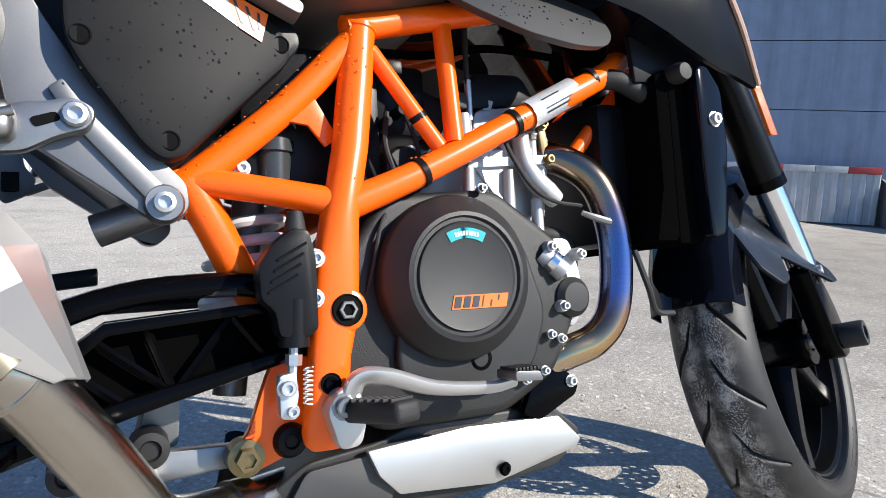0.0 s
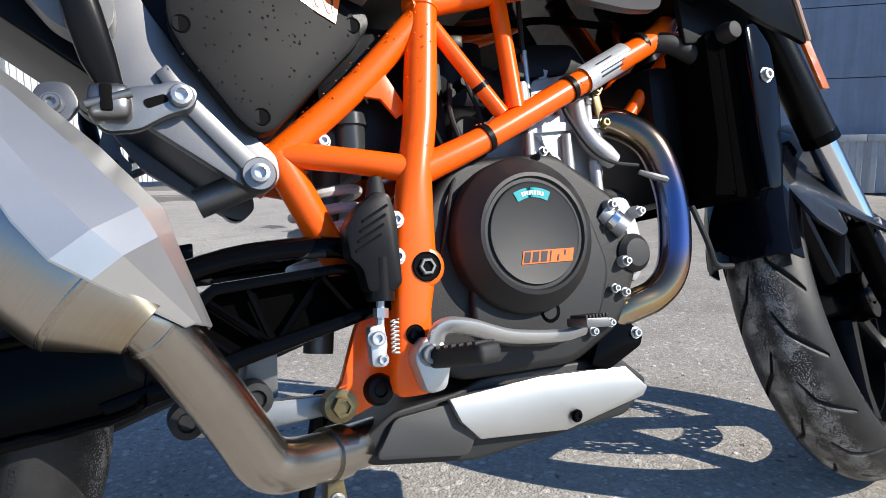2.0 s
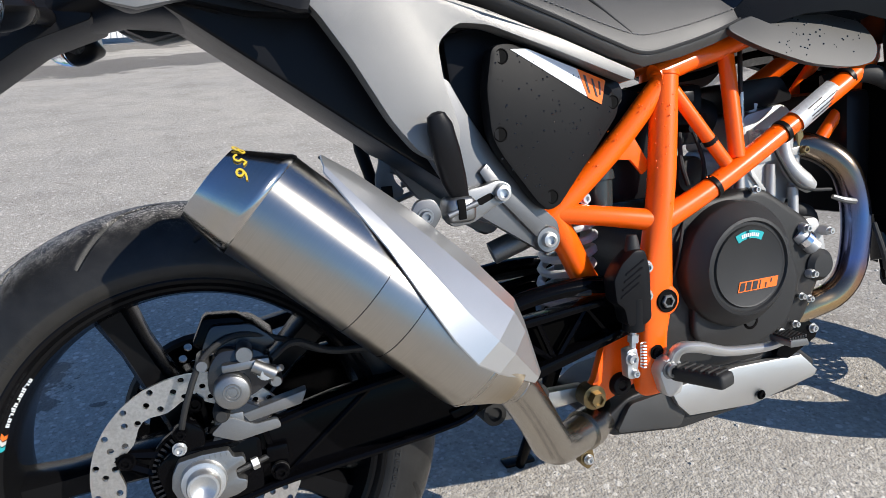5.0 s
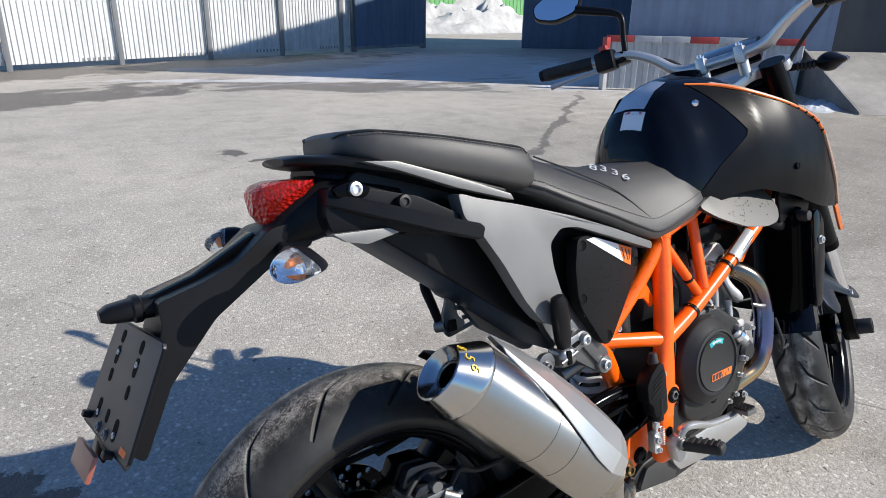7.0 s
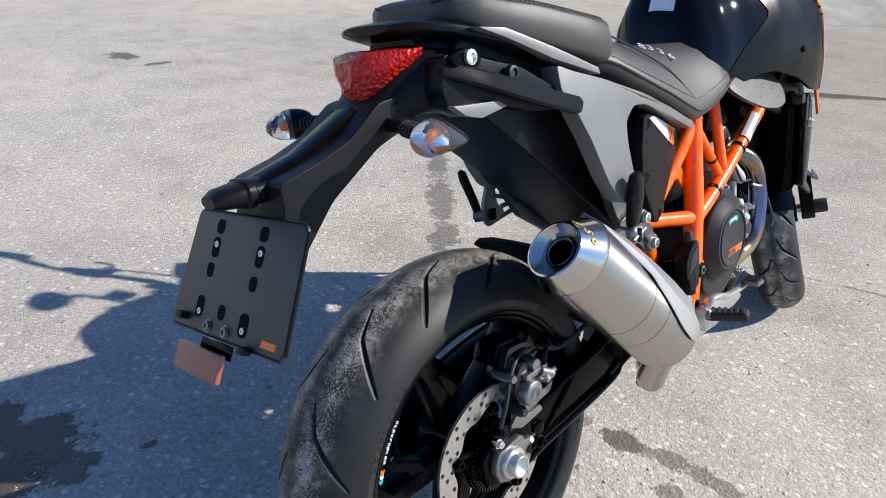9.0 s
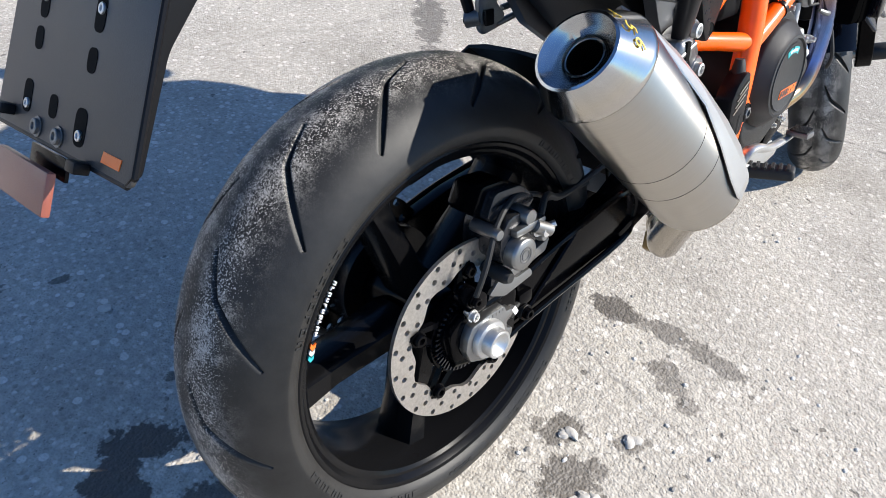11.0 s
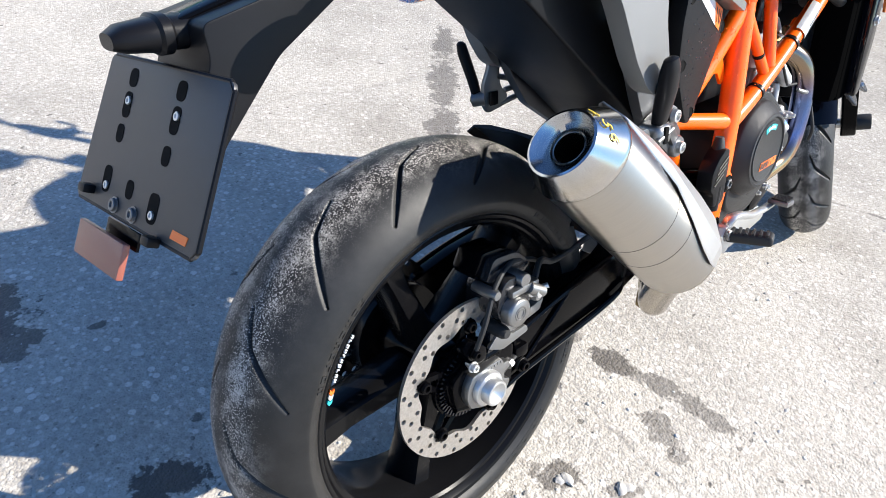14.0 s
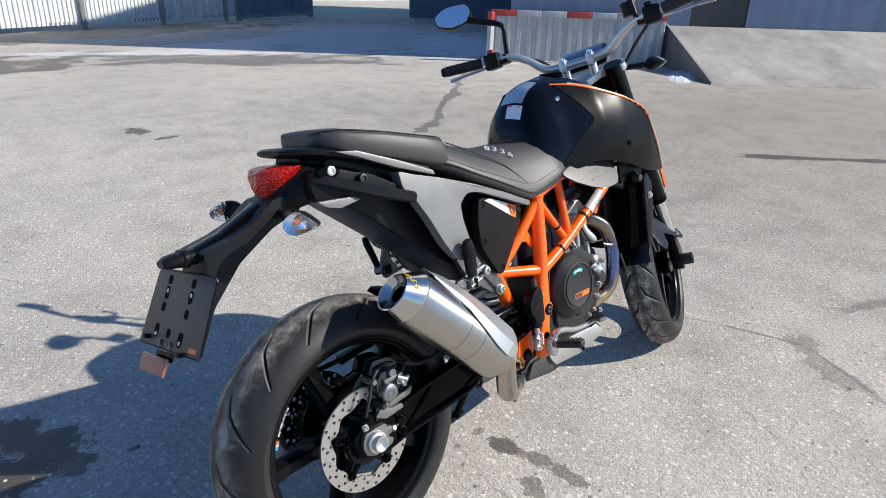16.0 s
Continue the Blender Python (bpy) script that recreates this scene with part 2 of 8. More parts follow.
def disc_material():
    m, nt, b = node_material("brake_disc_steel")
    n = noise_tex(nt, 260, 3)
    nt.links.new(ramp(nt, n, [(0.3, (0.44, 0.41, 0.375)), (0.7, (0.58, 0.55, 0.51))]), b.inputs["Base Color"])
    b.inputs["Metallic"].default_value, b.inputs["Roughness"].default_value = 0.9, 0.38
    return m


DISC = disc_material()


def ground_material():
    """Old sun-bleached asphalt: pale stones in a grey binder, cracks, damp and oily stains, some painted shade."""
    m, nt, b = node_material("weathered_asphalt")
    co = nt.nodes.new("ShaderNodeTexCoord").outputs["Object"]
    v = nt.nodes.new("ShaderNodeTexVoronoi")
    v.inputs["Scale"].default_value, v.inputs["Randomness"].default_value = 95, 1.0
    nt.links.new(co, v.inputs["Vector"])
    v2 = nt.nodes.new("ShaderNodeTexVoronoi")
    v2.inputs["Scale"].default_value = 210
    nt.links.new(co, v2.inputs["Vector"])
    grit, patch, wide = noise_tex(nt, 60, 6, 0.7, co), noise_tex(nt, 3.2, 6, 0.6, co), noise_tex(nt, 0.35, 4, 0.55, co)
    stone = ramp(nt, v.outputs["Color"], [(0.1, (0.31, 0.288, 0.258)), (0.5, (0.475, 0.452, 0.415)), (0.92, (0.66, 0.635, 0.60))])
    binder = ramp(nt, grit, [(0.3, (0.31, 0.292, 0.265)), (0.7, (0.545, 0.52, 0.48))])
    near_edge = ramp(nt, v.outputs["Distance"], [(0.25, (0, 0, 0)), (0.55, (1, 1, 1))])
    c = mix_colour(nt, near_edge, stone, binder)
    c = mix_colour(nt, 0.55, c, ramp(nt, patch, [(0.3, (0.66, 0.65, 0.63)), (0.52, (0.98, 0.98, 0.98)), (0.75, (1.14, 1.13, 1.10))]), "MULTIPLY")
    c = mix_colour(nt, 0.8, c, ramp(nt, wide, [(0.35, (0.82, 0.82, 0.83)), (0.62, (1.05, 1.04, 1.02))]), "MULTIPLY")
    pits = math_node(nt, "MULTIPLY", math_node(nt, "SUBTRACT", 0.40, noise_tex(nt, 130, 3, 0.6, co), clamp=True), 12.0, clamp=True)
    c = mix_colour(nt, math_node(nt, "MULTIPLY", pits, 0.6), c, (0.10, 0.092, 0.08))
    chips = nt.nodes.new("ShaderNodeTexVoronoi")
    chips.inputs["Scale"].default_value = 42
    nt.links.new(co, chips.inputs["Vector"])
    chip_k = math_node(nt, "MULTIPLY", math_node(nt, "SUBTRACT", 0.33, chips.outputs["Distance"], clamp=True), 14.0, clamp=True)
    sepc = nt.nodes.new("ShaderNodeSeparateColor")
    nt.links.new(chips.outputs["Color"], sepc.inputs[0])
    chip_k = math_node(nt, "MULTIPLY", chip_k, math_node(nt, "GREATER_THAN", sepc.outputs[0], 0.78))
    c = mix_colour(nt, math_node(nt, "MULTIPLY", chip_k, 0.6), c, (0.72, 0.70, 0.67))
    # dark chips knocked out of the surface
    gouge = nt.nodes.new("ShaderNodeTexVoronoi")
    gouge.inputs["Scale"].default_value = 26
    nt.links.new(mix_colour(nt, 0.03, co, noise_at(nt, co, 55)), gouge.inputs["Vector"])
    sepg = nt.nodes.new("ShaderNodeSeparateColor")
    nt.links.new(gouge.outputs["Color"], sepg.inputs[0])
    gouge_r = math_node(nt, "MULTIPLY_ADD", sepg.outputs[1], 0.16, 0.05)
    gouge_k = math_node(nt, "MULTIPLY", math_node(nt, "SUBTRACT", gouge_r, gouge.outputs["Distance"], clamp=True), 16.0, clamp=True)
    gouge_k = math_node(nt, "MULTIPLY", gouge_k, math_node(nt, "GREATER_THAN", sepg.outputs[0], 0.72))
    c = mix_colour(nt, math_node(nt, "MULTIPLY", gouge_k, 0.72), c, (0.085, 0.076, 0.066))
    # hairline cracks
    warp = nt.nodes.new("ShaderNodeMix")
    warp.data_type = "VECTOR"
    warp.inputs[0].default_value = 0.25
    nt.links.new(co, warp.inputs[4])
    wn2 = nt.nodes.new("ShaderNodeTexNoise")
    wn2.inputs["Scale"].default_value, wn2.inputs["Detail"].default_value = 1.7, 5
    nt.links.new(co, wn2.inputs["Vector"])
    nt.links.new(wn2.outputs["Color"], warp.inputs[5])
    crack = nt.nodes.new("ShaderNodeTexVoronoi")
    crack.feature = "DISTANCE_TO_EDGE"
    crack.inputs["Scale"].default_value = 0.55
    nt.links.new(warp.outputs[1], crack.inputs["Vector"])
    crack_k = ramp(nt, crack.outputs["Distance"], [(0.0, (1, 1, 1)), (0.006, (0, 0, 0))])
    crack_k = math_node(nt, "MULTIPLY", crack_k, math_node(nt, "MULTIPLY", math_node(nt, "SUBTRACT", patch, 0.47, clamp=True), 7.0, clamp=True))
    c = mix_colour(nt, math_node(nt, "MULTIPLY", crack_k, 0.3), c, (0.10, 0.095, 0.085))
    # stains: centre, half lengths, turn, darkness, ragged edge
    ragged = noise_tex(nt, 16.0, 7, 0.68, co)
    spots = [(0.520, -0.004, 0.046, 0.034, -70, 1.1), (0.530, -0.058, 0.024, 0.014, -80, 0.6), (0.551, -0.118, 0.040, 0.026, -80, 0.85), (0.557, -0.180, 0.042, 0.022, -85, 0.8), (0.567, -0.246, 0.034, 0.020, -75, 0.8), (0.51, 0.092, 0.018, 0.012, 0, 0.7), (0.418, 0.087, 0.014, 0.010, 0, 0.7),
             (0.459, -0.152, 0.028, 0.022, -60, 0.85), (0.437, -0.186, 0.034, 0.020, -60, 0.75), (0.423, -0.223, 0.024, 0.020, -70, 0.7), (0.206, -0.108, 0.040, 0.026, -50, 1.0), (0.192, -0.074, 0.012, 0.010, 0, 0.8),
             (0.278, -0.204, 0.032, 0.016, -40, 0.8), (0.145, -0.176, 0.048, 0.040, -30, 1.0), (0.185, -0.198, 0.020, 0.014, 0, 0.8), (0.122, -0.218, 0.034, 0.024, -30, 0.9), (0.110, -0.084, 0.012, 0.008, 0, 0.7), (0.006, -0.122, 0.014, 0.012, 0, 0.7),
             (-0.317, 0.292, 0.060, 0.030, -35, 1.3), (-0.368, 0.262, 0.040, 0.034, 10, 1.3), (-0.365, 0.215, 0.030, 0.036, 20, 1.25), (-0.31, 0.145, 0.05, 0.03, 10, 1.15), (-0.226, 0.375, 0.012, 0.010, 0, 1.1), (-0.278, 0.700, 0.018, 0.010, 0, 1.1), (-0.387, 0.736, 0.026, 0.026, 0, 1.1),
             (-0.455, 0.86, 0.085, 0.085, 25, 1.2), (-0.50, 0.98, 0.06, 0.09, 0, 1.2), (-0.55, 0.80, 0.09, 0.08, 0, 1.3), (-0.43, 0.745, 0.05, 0.045, 0, 1.05),
             (1.23, 4.62, 0.085, 0.13, 10, 1.1), (1.32, 4.25, 0.09, 0.035, 0, 1.1),
             (1.70, -0.56, 0.13, 0.05, -105, 0.55), (1.84, -0.40, 0.05, 0.09, -50, 0.5), (2.44, -0.47, 0.16, 0.03, -20, 0.6), (0.96, 1.02, 0.12, 0.05, 40, 0.8), (1.2, 1.28, 0.22, 0.05, 45, 0.8), (1.5, 1.6, 0.2, 0.04, 45, 0.8)]
    crumbs = noise_tex(nt, 75.0, 4, 0.6, co)
    ragged = math_node(nt, "MULTIPLY_ADD", math_node(nt, "SUBTRACT", crumbs, 0.5), 0.42, ragged)
    wet_shade = None
    for x, y, a, bb, turn, dark in spots:
        mp = nt.nodes.new("ShaderNodeMapping")
        mp.vector_type = "TEXTURE"
        mp.inputs["Location"].default_value = (x, y, 0)
        mp.inputs["Rotation"].default_value = (0, 0, radians(turn))
        mp.inputs["Scale"].default_value = (a, bb, 1)
        nt.links.new(co, mp.inputs[0])
        ln = nt.nodes.new("ShaderNodeVectorMath")
        ln.operation = "LENGTH"
        nt.links.new(mp.outputs[0], ln.inputs[0])
        d = math_node(nt, "MULTIPLY_ADD", ragged, -3.0, math_node(nt, "ADD", ln.outputs["Value"], 1.5))
        k = math_node(nt, "MULTIPLY", math_node(nt, "SUBTRACT", 1.15, d, clamp=True), 5.0, clamp=True)
        k = math_node(nt, "MULTIPLY", k, min(0.95, dark * 0.72))
        wet_shade = k if wet_shade is None else math_node(nt, "MAXIMUM", wet_shade, k)
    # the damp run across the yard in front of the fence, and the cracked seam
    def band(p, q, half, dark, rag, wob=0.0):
        nonlocal wet_shade
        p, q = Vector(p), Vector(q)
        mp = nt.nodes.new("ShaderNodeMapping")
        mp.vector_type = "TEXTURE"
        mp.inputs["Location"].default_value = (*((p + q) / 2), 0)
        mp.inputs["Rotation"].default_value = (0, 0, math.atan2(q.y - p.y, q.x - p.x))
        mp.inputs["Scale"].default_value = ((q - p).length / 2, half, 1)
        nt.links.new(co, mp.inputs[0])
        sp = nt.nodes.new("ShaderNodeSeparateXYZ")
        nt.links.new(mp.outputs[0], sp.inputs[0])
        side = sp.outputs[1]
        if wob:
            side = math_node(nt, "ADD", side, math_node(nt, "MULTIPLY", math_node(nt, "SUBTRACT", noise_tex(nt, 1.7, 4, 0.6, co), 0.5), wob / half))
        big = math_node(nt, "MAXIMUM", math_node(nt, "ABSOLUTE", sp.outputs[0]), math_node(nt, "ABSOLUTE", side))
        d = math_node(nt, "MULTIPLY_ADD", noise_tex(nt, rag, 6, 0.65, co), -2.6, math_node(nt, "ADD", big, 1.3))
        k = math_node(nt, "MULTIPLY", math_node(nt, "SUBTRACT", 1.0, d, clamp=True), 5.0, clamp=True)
        wet_shade = math_node(nt, "MAXIMUM", wet_shade, math_node(nt, "MULTIPLY", k, dark))
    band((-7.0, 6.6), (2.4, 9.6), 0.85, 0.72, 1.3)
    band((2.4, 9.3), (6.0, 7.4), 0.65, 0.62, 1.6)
    # wet streak by the fence, widened so its colour adds to the road's shade
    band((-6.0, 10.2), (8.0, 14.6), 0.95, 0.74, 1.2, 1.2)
    band((6.9, 6.2), (3.0, 3.05), 0.05, 0.55, 3.5, 0.45)
    band((1.74, -0.08), (1.84, -0.40), 0.008, 0.6, 14.0)
    band((1.84, -0.40), (1.66, -0.72), 0.012, 0.6, 12.0, 0.05)
    band((1.74, -0.08), (1.55, 0.30), 0.006, 0.45, 14.0, 0.04)
    # shadow line before the ramp, painted dark into the asphalt colour
    band((4.55, 1.15), (5.7, -0.05), 0.07, 0.75, 3.0)
    c = mix_colour(nt, 1.0, c, (1.03, 1.0, 0.945), "MULTIPLY")
    c = mix_colour(nt, wet_shade, c, (0.048, 0.037, 0.027))
    # ground colour about 0.7 as bright over a broad soft-edged area to the right
    mp = nt.nodes.new("ShaderNodeMapping")
    mp.vector_type = "TEXTURE"
    mp.inputs["Location"].default_value, mp.inputs["Rotation"].default_value, mp.inputs["Scale"].default_value = (8.5, -1.5, 0), (0, 0, radians(-40)), (9.0, 5.0, 1)
    nt.links.new(co, mp.inputs[0])
    ln = nt.nodes.new("ShaderNodeVectorMath")
    ln.operation = "LENGTH"
    nt.links.new(mp.outputs[0], ln.inputs[0])
    old = math_node(nt, "MULTIPLY", math_node(nt, "SUBTRACT", 1.2, math_node(nt, "MULTIPLY_ADD", patch, 0.3, ln.outputs["Value"]), clamp=True), 2.2, clamp=True)
    c = mix_colour(nt, old, c, mix_colour(nt, 1.0, c, (0.70, 0.69, 0.67), "MULTIPLY"))
    # old snow and meltwater in the shade by the fence and the dock
    def snow_patch(x, y, a, bb, turn, k0):
        mp = nt.nodes.new("ShaderNodeMapping")
        mp.vector_type = "TEXTURE"
        mp.inputs["Location"].default_value, mp.inputs["Rotation"].default_value, mp.inputs["Scale"].default_value = (x, y, 0), (0, 0, radians(turn)), (a, bb, 1)
        nt.links.new(co, mp.inputs[0])
        ln = nt.nodes.new("ShaderNodeVectorMath")
        ln.operation = "LENGTH"
        nt.links.new(mp.outputs[0], ln.inputs[0])
        d = math_node(nt, "MULTIPLY_ADD", noise_tex(nt, 2.2, 6, 0.65, co, stretch=(0.5, 1.4, 1)), -2.6, math_node(nt, "ADD", ln.outputs["Value"], 1.3))
        return math_node(nt, "MULTIPLY", math_node(nt, "MULTIPLY", math_node(nt, "SUBTRACT", 1.0, d, clamp=True), 3.0, clamp=True), k0)
    ice = math_node(nt, "MAXIMUM", math_node(nt, "MAXIMUM", snow_patch(9.0, 8.6, 3.2, 2.0, 60, 0.55), snow_patch(9.2, 8.7, 2.6, 0.9, 50, 0.85)), math_node(nt, "MAXIMUM", math_node(nt, "MAXIMUM", snow_patch(6.0, 10.5, 3.5, 0.8, 20, 0.5), snow_patch(8.2, 10.6, 4.2, 2.2, 45, 0.45)), snow_patch(3.5, 9.6, 3.0, 0.25, -25, 0.5)))
    c = mix_colour(nt, ice, c, (0.68, 0.69, 0.71))
    nt.links.new(c, b.inputs["Base Color"])
    rr = nt.nodes.new("ShaderNodeMapRange")
    rr.inputs[3].default_value, rr.inputs[4].default_value = 0.85, 0.45
    nt.links.new(wet_shade, rr.inputs[0])
    nt.links.new(rr.outputs[0], b.inputs["Roughness"])
    h = math_node(nt, "ADD", math_node(nt, "MULTIPLY", v.outputs["Distance"], -0.55), math_node(nt, "ADD", math_node(nt, "MULTIPLY", v2.outputs["Distance"], -0.65), math_node(nt, "MULTIPLY", grit, 0.9)))
    h = math_node(nt, "SUBTRACT", h, math_node(nt, "MULTIPLY", crack_k, 0.7))
    h = math_node(nt, "SUBTRACT", h, math_node(nt, "MULTIPLY_ADD", gouge_k, 0.9, math_node(nt, "MULTIPLY", pits, 0.5)))
    bump(nt, b, h, 0.46, 0.006)
    return m


def concrete_material(name, col, streak=(1, 1, 1)):
    m, nt, b = node_material(name)
    co = nt.nodes.new("ShaderNodeTexCoord").outputs["Object"]
    a, f = noise_tex(nt, 1.6, 7, 0.65, co, streak), noise_tex(nt, 45, 5, 0.7, co)
    c = ramp(nt, a, [(0.3, tuple(x * 0.62 for x in col)), (0.7, tuple(min(1, x * 1.2) for x in col))])
    c = mix_colour(nt, 0.5, c, ramp(nt, f, [(0.3, (0.75, 0.75, 0.75)), (0.7, (1.1, 1.1, 1.1))]), "MULTIPLY")
    nt.links.new(c, b.inputs["Base Color"])
    b.inputs["Roughness"].default_value = 0.88
    bump(nt, b, f, 0.5, 0.004)
    return m


def sheet_material(name, col, rough=0.45, metal=0.0):
    """Painted sheet steel with rain streaks and dirt."""
    m, nt, b = node_material(name)
    co = nt.nodes.new("ShaderNodeTexCoord").outputs["Object"]
    streak, spots = noise_tex(nt, 1.0, 6, 0.6, co, (7, 7, 0.5)), noise_tex(nt, 5.0, 6, 0.6, co)
    c = ramp(nt, streak, [(0.28, tuple(x * 0.72 for x in col)), (0.6, col)])
    c = mix_colour(nt, 0.6, c, ramp(nt, spots, [(0.3, (0.82, 0.8, 0.77)), (0.6, (1.04, 1.04, 1.04))]), "MULTIPLY")
    nt.links.new(c, b.inputs["Base Color"])
    b.inputs["Roughness"].default_value, b.inputs["Metallic"].default_value = rough, metal
    return m


def grit_material():
    m, nt, b = node_material("pale_grit")
    geo = nt.nodes.new("ShaderNodeNewGeometry")
    c = ramp(nt, geo.outputs["Random Per Island"], [(0.0, (0.20, 0.185, 0.165)), (0.35, (0.46, 0.44, 0.40)), (1.0, (0.70, 0.68, 0.64))])
    nt.links.new(mix_colour(nt, 0.5, c, ramp(nt, noise_tex(nt, 400, 3), [(0.3, (0.7, 0.7, 0.7)), (0.7, (1.1, 1.1, 1.1))]), "MULTIPLY"), b.inputs["Base Color"])
    b.inputs["Roughness"].default_value = 0.8
    return m


GRIT = grit_material()
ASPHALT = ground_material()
BARRIER_GREY = sheet_material("dull_white_barrier_sheet", (0.44, 0.45, 0.46))
FENCE_WHITE = sheet_material("white_profiled_sheet", (0.66, 0.67, 0.67))
POST_GREY = sheet_material("grey_steel_post", (0.22, 0.23, 0.24))
GATE_GREY = sheet_material("grey_blue_gate_sheet", (0.115, 0.165, 0.245))
WALL_BLUE = sheet_material("blue_grey_wall_panel", (0.16, 0.215, 0.315))
DOCK_DARK = sheet_material("dark_door_sheet", (0.045, 0.045, 0.05))
CONCRETE = concrete_material("worn_concrete", (0.35, 0.33, 0.295))
DARK_CONCRETE = concrete_material("dark_concrete_side", (0.20, 0.195, 0.185))
SNOW = concrete_material("dirty_old_snow", (0.52, 0.515, 0.50))
CLEAN_SNOW = concrete_material("pale_wet_snow", (0.62, 0.64, 0.67))
GREEN_WALL = sheet_material("green_wall_sheet", (0.17, 0.42, 0.16))
GREEN_ROOF = sheet_material("dark_green_roof_sheet", (0.05, 0.22, 0.12))
STRIPE_RED = sheet_material("red_barrier_stripe", (0.40, 0.04, 0.035))
STRIPE_WHITE = sheet_material("white_barrier_stripe", (0.72, 0.71, 0.69))
BARK = concrete_material("grey_brown_bark", (0.22, 0.17, 0.13))


# ---- mesh helpers ----
def to_mesh(bm, name, mat, sharp=38):
    bmesh.ops.remove_doubles(bm, verts=bm.verts, dist=1e-6)
    bmesh.ops.recalc_face_normals(bm, faces=bm.faces)
    me = bpy.data.meshes.new(name)
    bm.to_mesh(me)
    bm.free()
    me.materials.append(mat)
    me.polygons.foreach_set("use_smooth", [True] * len(me.polygons))
    me.set_sharp_from_angle(angle=radians(sharp))
    return me


def part(name, bm, mat, parent=None, label="", m=None, sharp=38):
    """One mesh object from a bmesh, under a thing or a part."""
    ob = new(name, to_mesh(bm, name, mat, sharp))
    if parent is not None:
        ob.parent = parent
    if m is not None:
        ob.matrix_basis = m
    if label:
        tagged(ob, label)
    return ob


def thing(name, label, category, m=None, group="", kind=""):
    ob = new(name)
    ob.empty_display_size = 0.1
    if m is not None:
        ob.matrix_basis = m
    return tagged(ob, label, category, group, kind)


def mirror(bm):
    bmesh.ops.scale(bm, vec=(1, -1, 1), verts=bm.verts)
    bmesh.ops.reverse_faces(bm, faces=bm.faces)
    return bm


def curve_points(pts, per=6):
    """Catmull-Rom points through pts."""
    pts = [Vector(p) for p in pts]
    if len(pts) < 3:
        return pts
    ext = [2 * pts[0] - pts[1]] + pts + [2 * pts[-1] - pts[-2]]
    out = []
    for i in range(1, len(ext) - 2):
        a, b, c, d = ext[i - 1:i + 3]
        for k in range(per):
            t = k / per
            out.append(0.5 * (2 * b + (c - a) * t + (2 * a - 5 * b + 4 * c - d) * t * t + (3 * b - a - 3 * c + d) * t ** 3))
    return out + [pts[-1]]


def loft(rings, cap=True, bm=None):
    bm = bm or bmesh.new()
    vs = [[bm.verts.new(p) for p in r] for r in rings]
    n = len(vs[0])
    for a, b in zip(vs, vs[1:]):
        for i in range(n):
            bm.faces.new((a[i], a[(i + 1) % n], b[(i + 1) % n], b[i]))
    if cap:
        bm.faces.new(vs[0][::-1])
        bm.faces.new(vs[-1])
    return bm


def tube(pts, r, n=14, per=6, smooth=True, squash=1.0, bm=None, cap=True):
    """A round bar along pts; r: one radius, or one for each given point."""
    radii = list(r) if isinstance(r, (list, tuple)) else [r] * len(pts)
    if smooth and len(pts) > 2:
        p = curve_points(pts, per)
        rr = [radii[min(i // per, len(radii) - 1)] + (radii[min(i // per + 1, len(radii) - 1)] - radii[min(i // per, len(radii) - 1)]) * (i % per) / per for i in range(len(p))]
    else:
        p, rr = [Vector(q) for q in pts], radii
    t0 = (p[1] - p[0]).normalized()
    side = t0.orthogonal().normalized()
    rings = []
    for i, q in enumerate(p):
        t = (p[min(i + 1, len(p) - 1)] - p[max(i - 1, 0)]).normalized()
        side = (side - t * side.dot(t)).normalized()
        up = t.cross(side)
        rings.append([q + rr[i] * (math.cos(2 * math.pi * k / n) * side + squash * math.sin(2 * math.pi * k / n) * up) for k in range(n)])
    return loft(rings, cap, bm)


def bevelled(bm, w, seg=2, angle=25):
    if w <= 0:
        return bm
    es = [e for e in bm.edges if len(e.link_faces) == 2 and e.calc_face_angle(0) > radians(angle)]
    bmesh.ops.bevel(bm, geom=es, offset=w, segments=seg, affect="EDGES", clamp_overlap=True, profile=0.6)
    return bm


def plate(poly, y0, y1, bevel=0.002, shift=None, seg=2, bm=None):
    """A polygon of (x, z) made solid from y0 to y1; shift(x, z) adds to y."""
    bm = bm or bmesh.new()
    f = shift or (lambda x, z: 0.0)
    a = [bm.verts.new((x, y0 + f(x, z), z)) for x, z in poly]
    b = [bm.verts.new((x, y1 + f(x, z), z)) for x, z in poly]
    n = len(poly)
    bm.faces.new(a)
    bm.faces.new(b[::-1])
    for i in range(n):
        bm.faces.new((a[i], b[i], b[(i + 1) % n], a[(i + 1) % n]))
    bmesh.ops.recalc_face_normals(bm, faces=bm.faces)
    return bevelled(bm, bevel, seg)


def rounded(poly, r, seg=4):
    """The polygon with its corners rounded."""
    out = []
    n = len(poly)
    for i in range(n):
        p, q, s = Vector(poly[i - 1]), Vector(poly[i]), Vector(poly[(i + 1) % n])
        d = min(r, 0.45 * (p - q).length, 0.45 * (s - q).length)
        a, b = q + (p - q).normalized() * d, q + (s - q).normalized() * d
        for k in range(seg + 1):
            t = k / seg
            out.append(tuple((1 - t) ** 2 * a + 2 * t * (1 - t) * q + t * t * b))
    return out


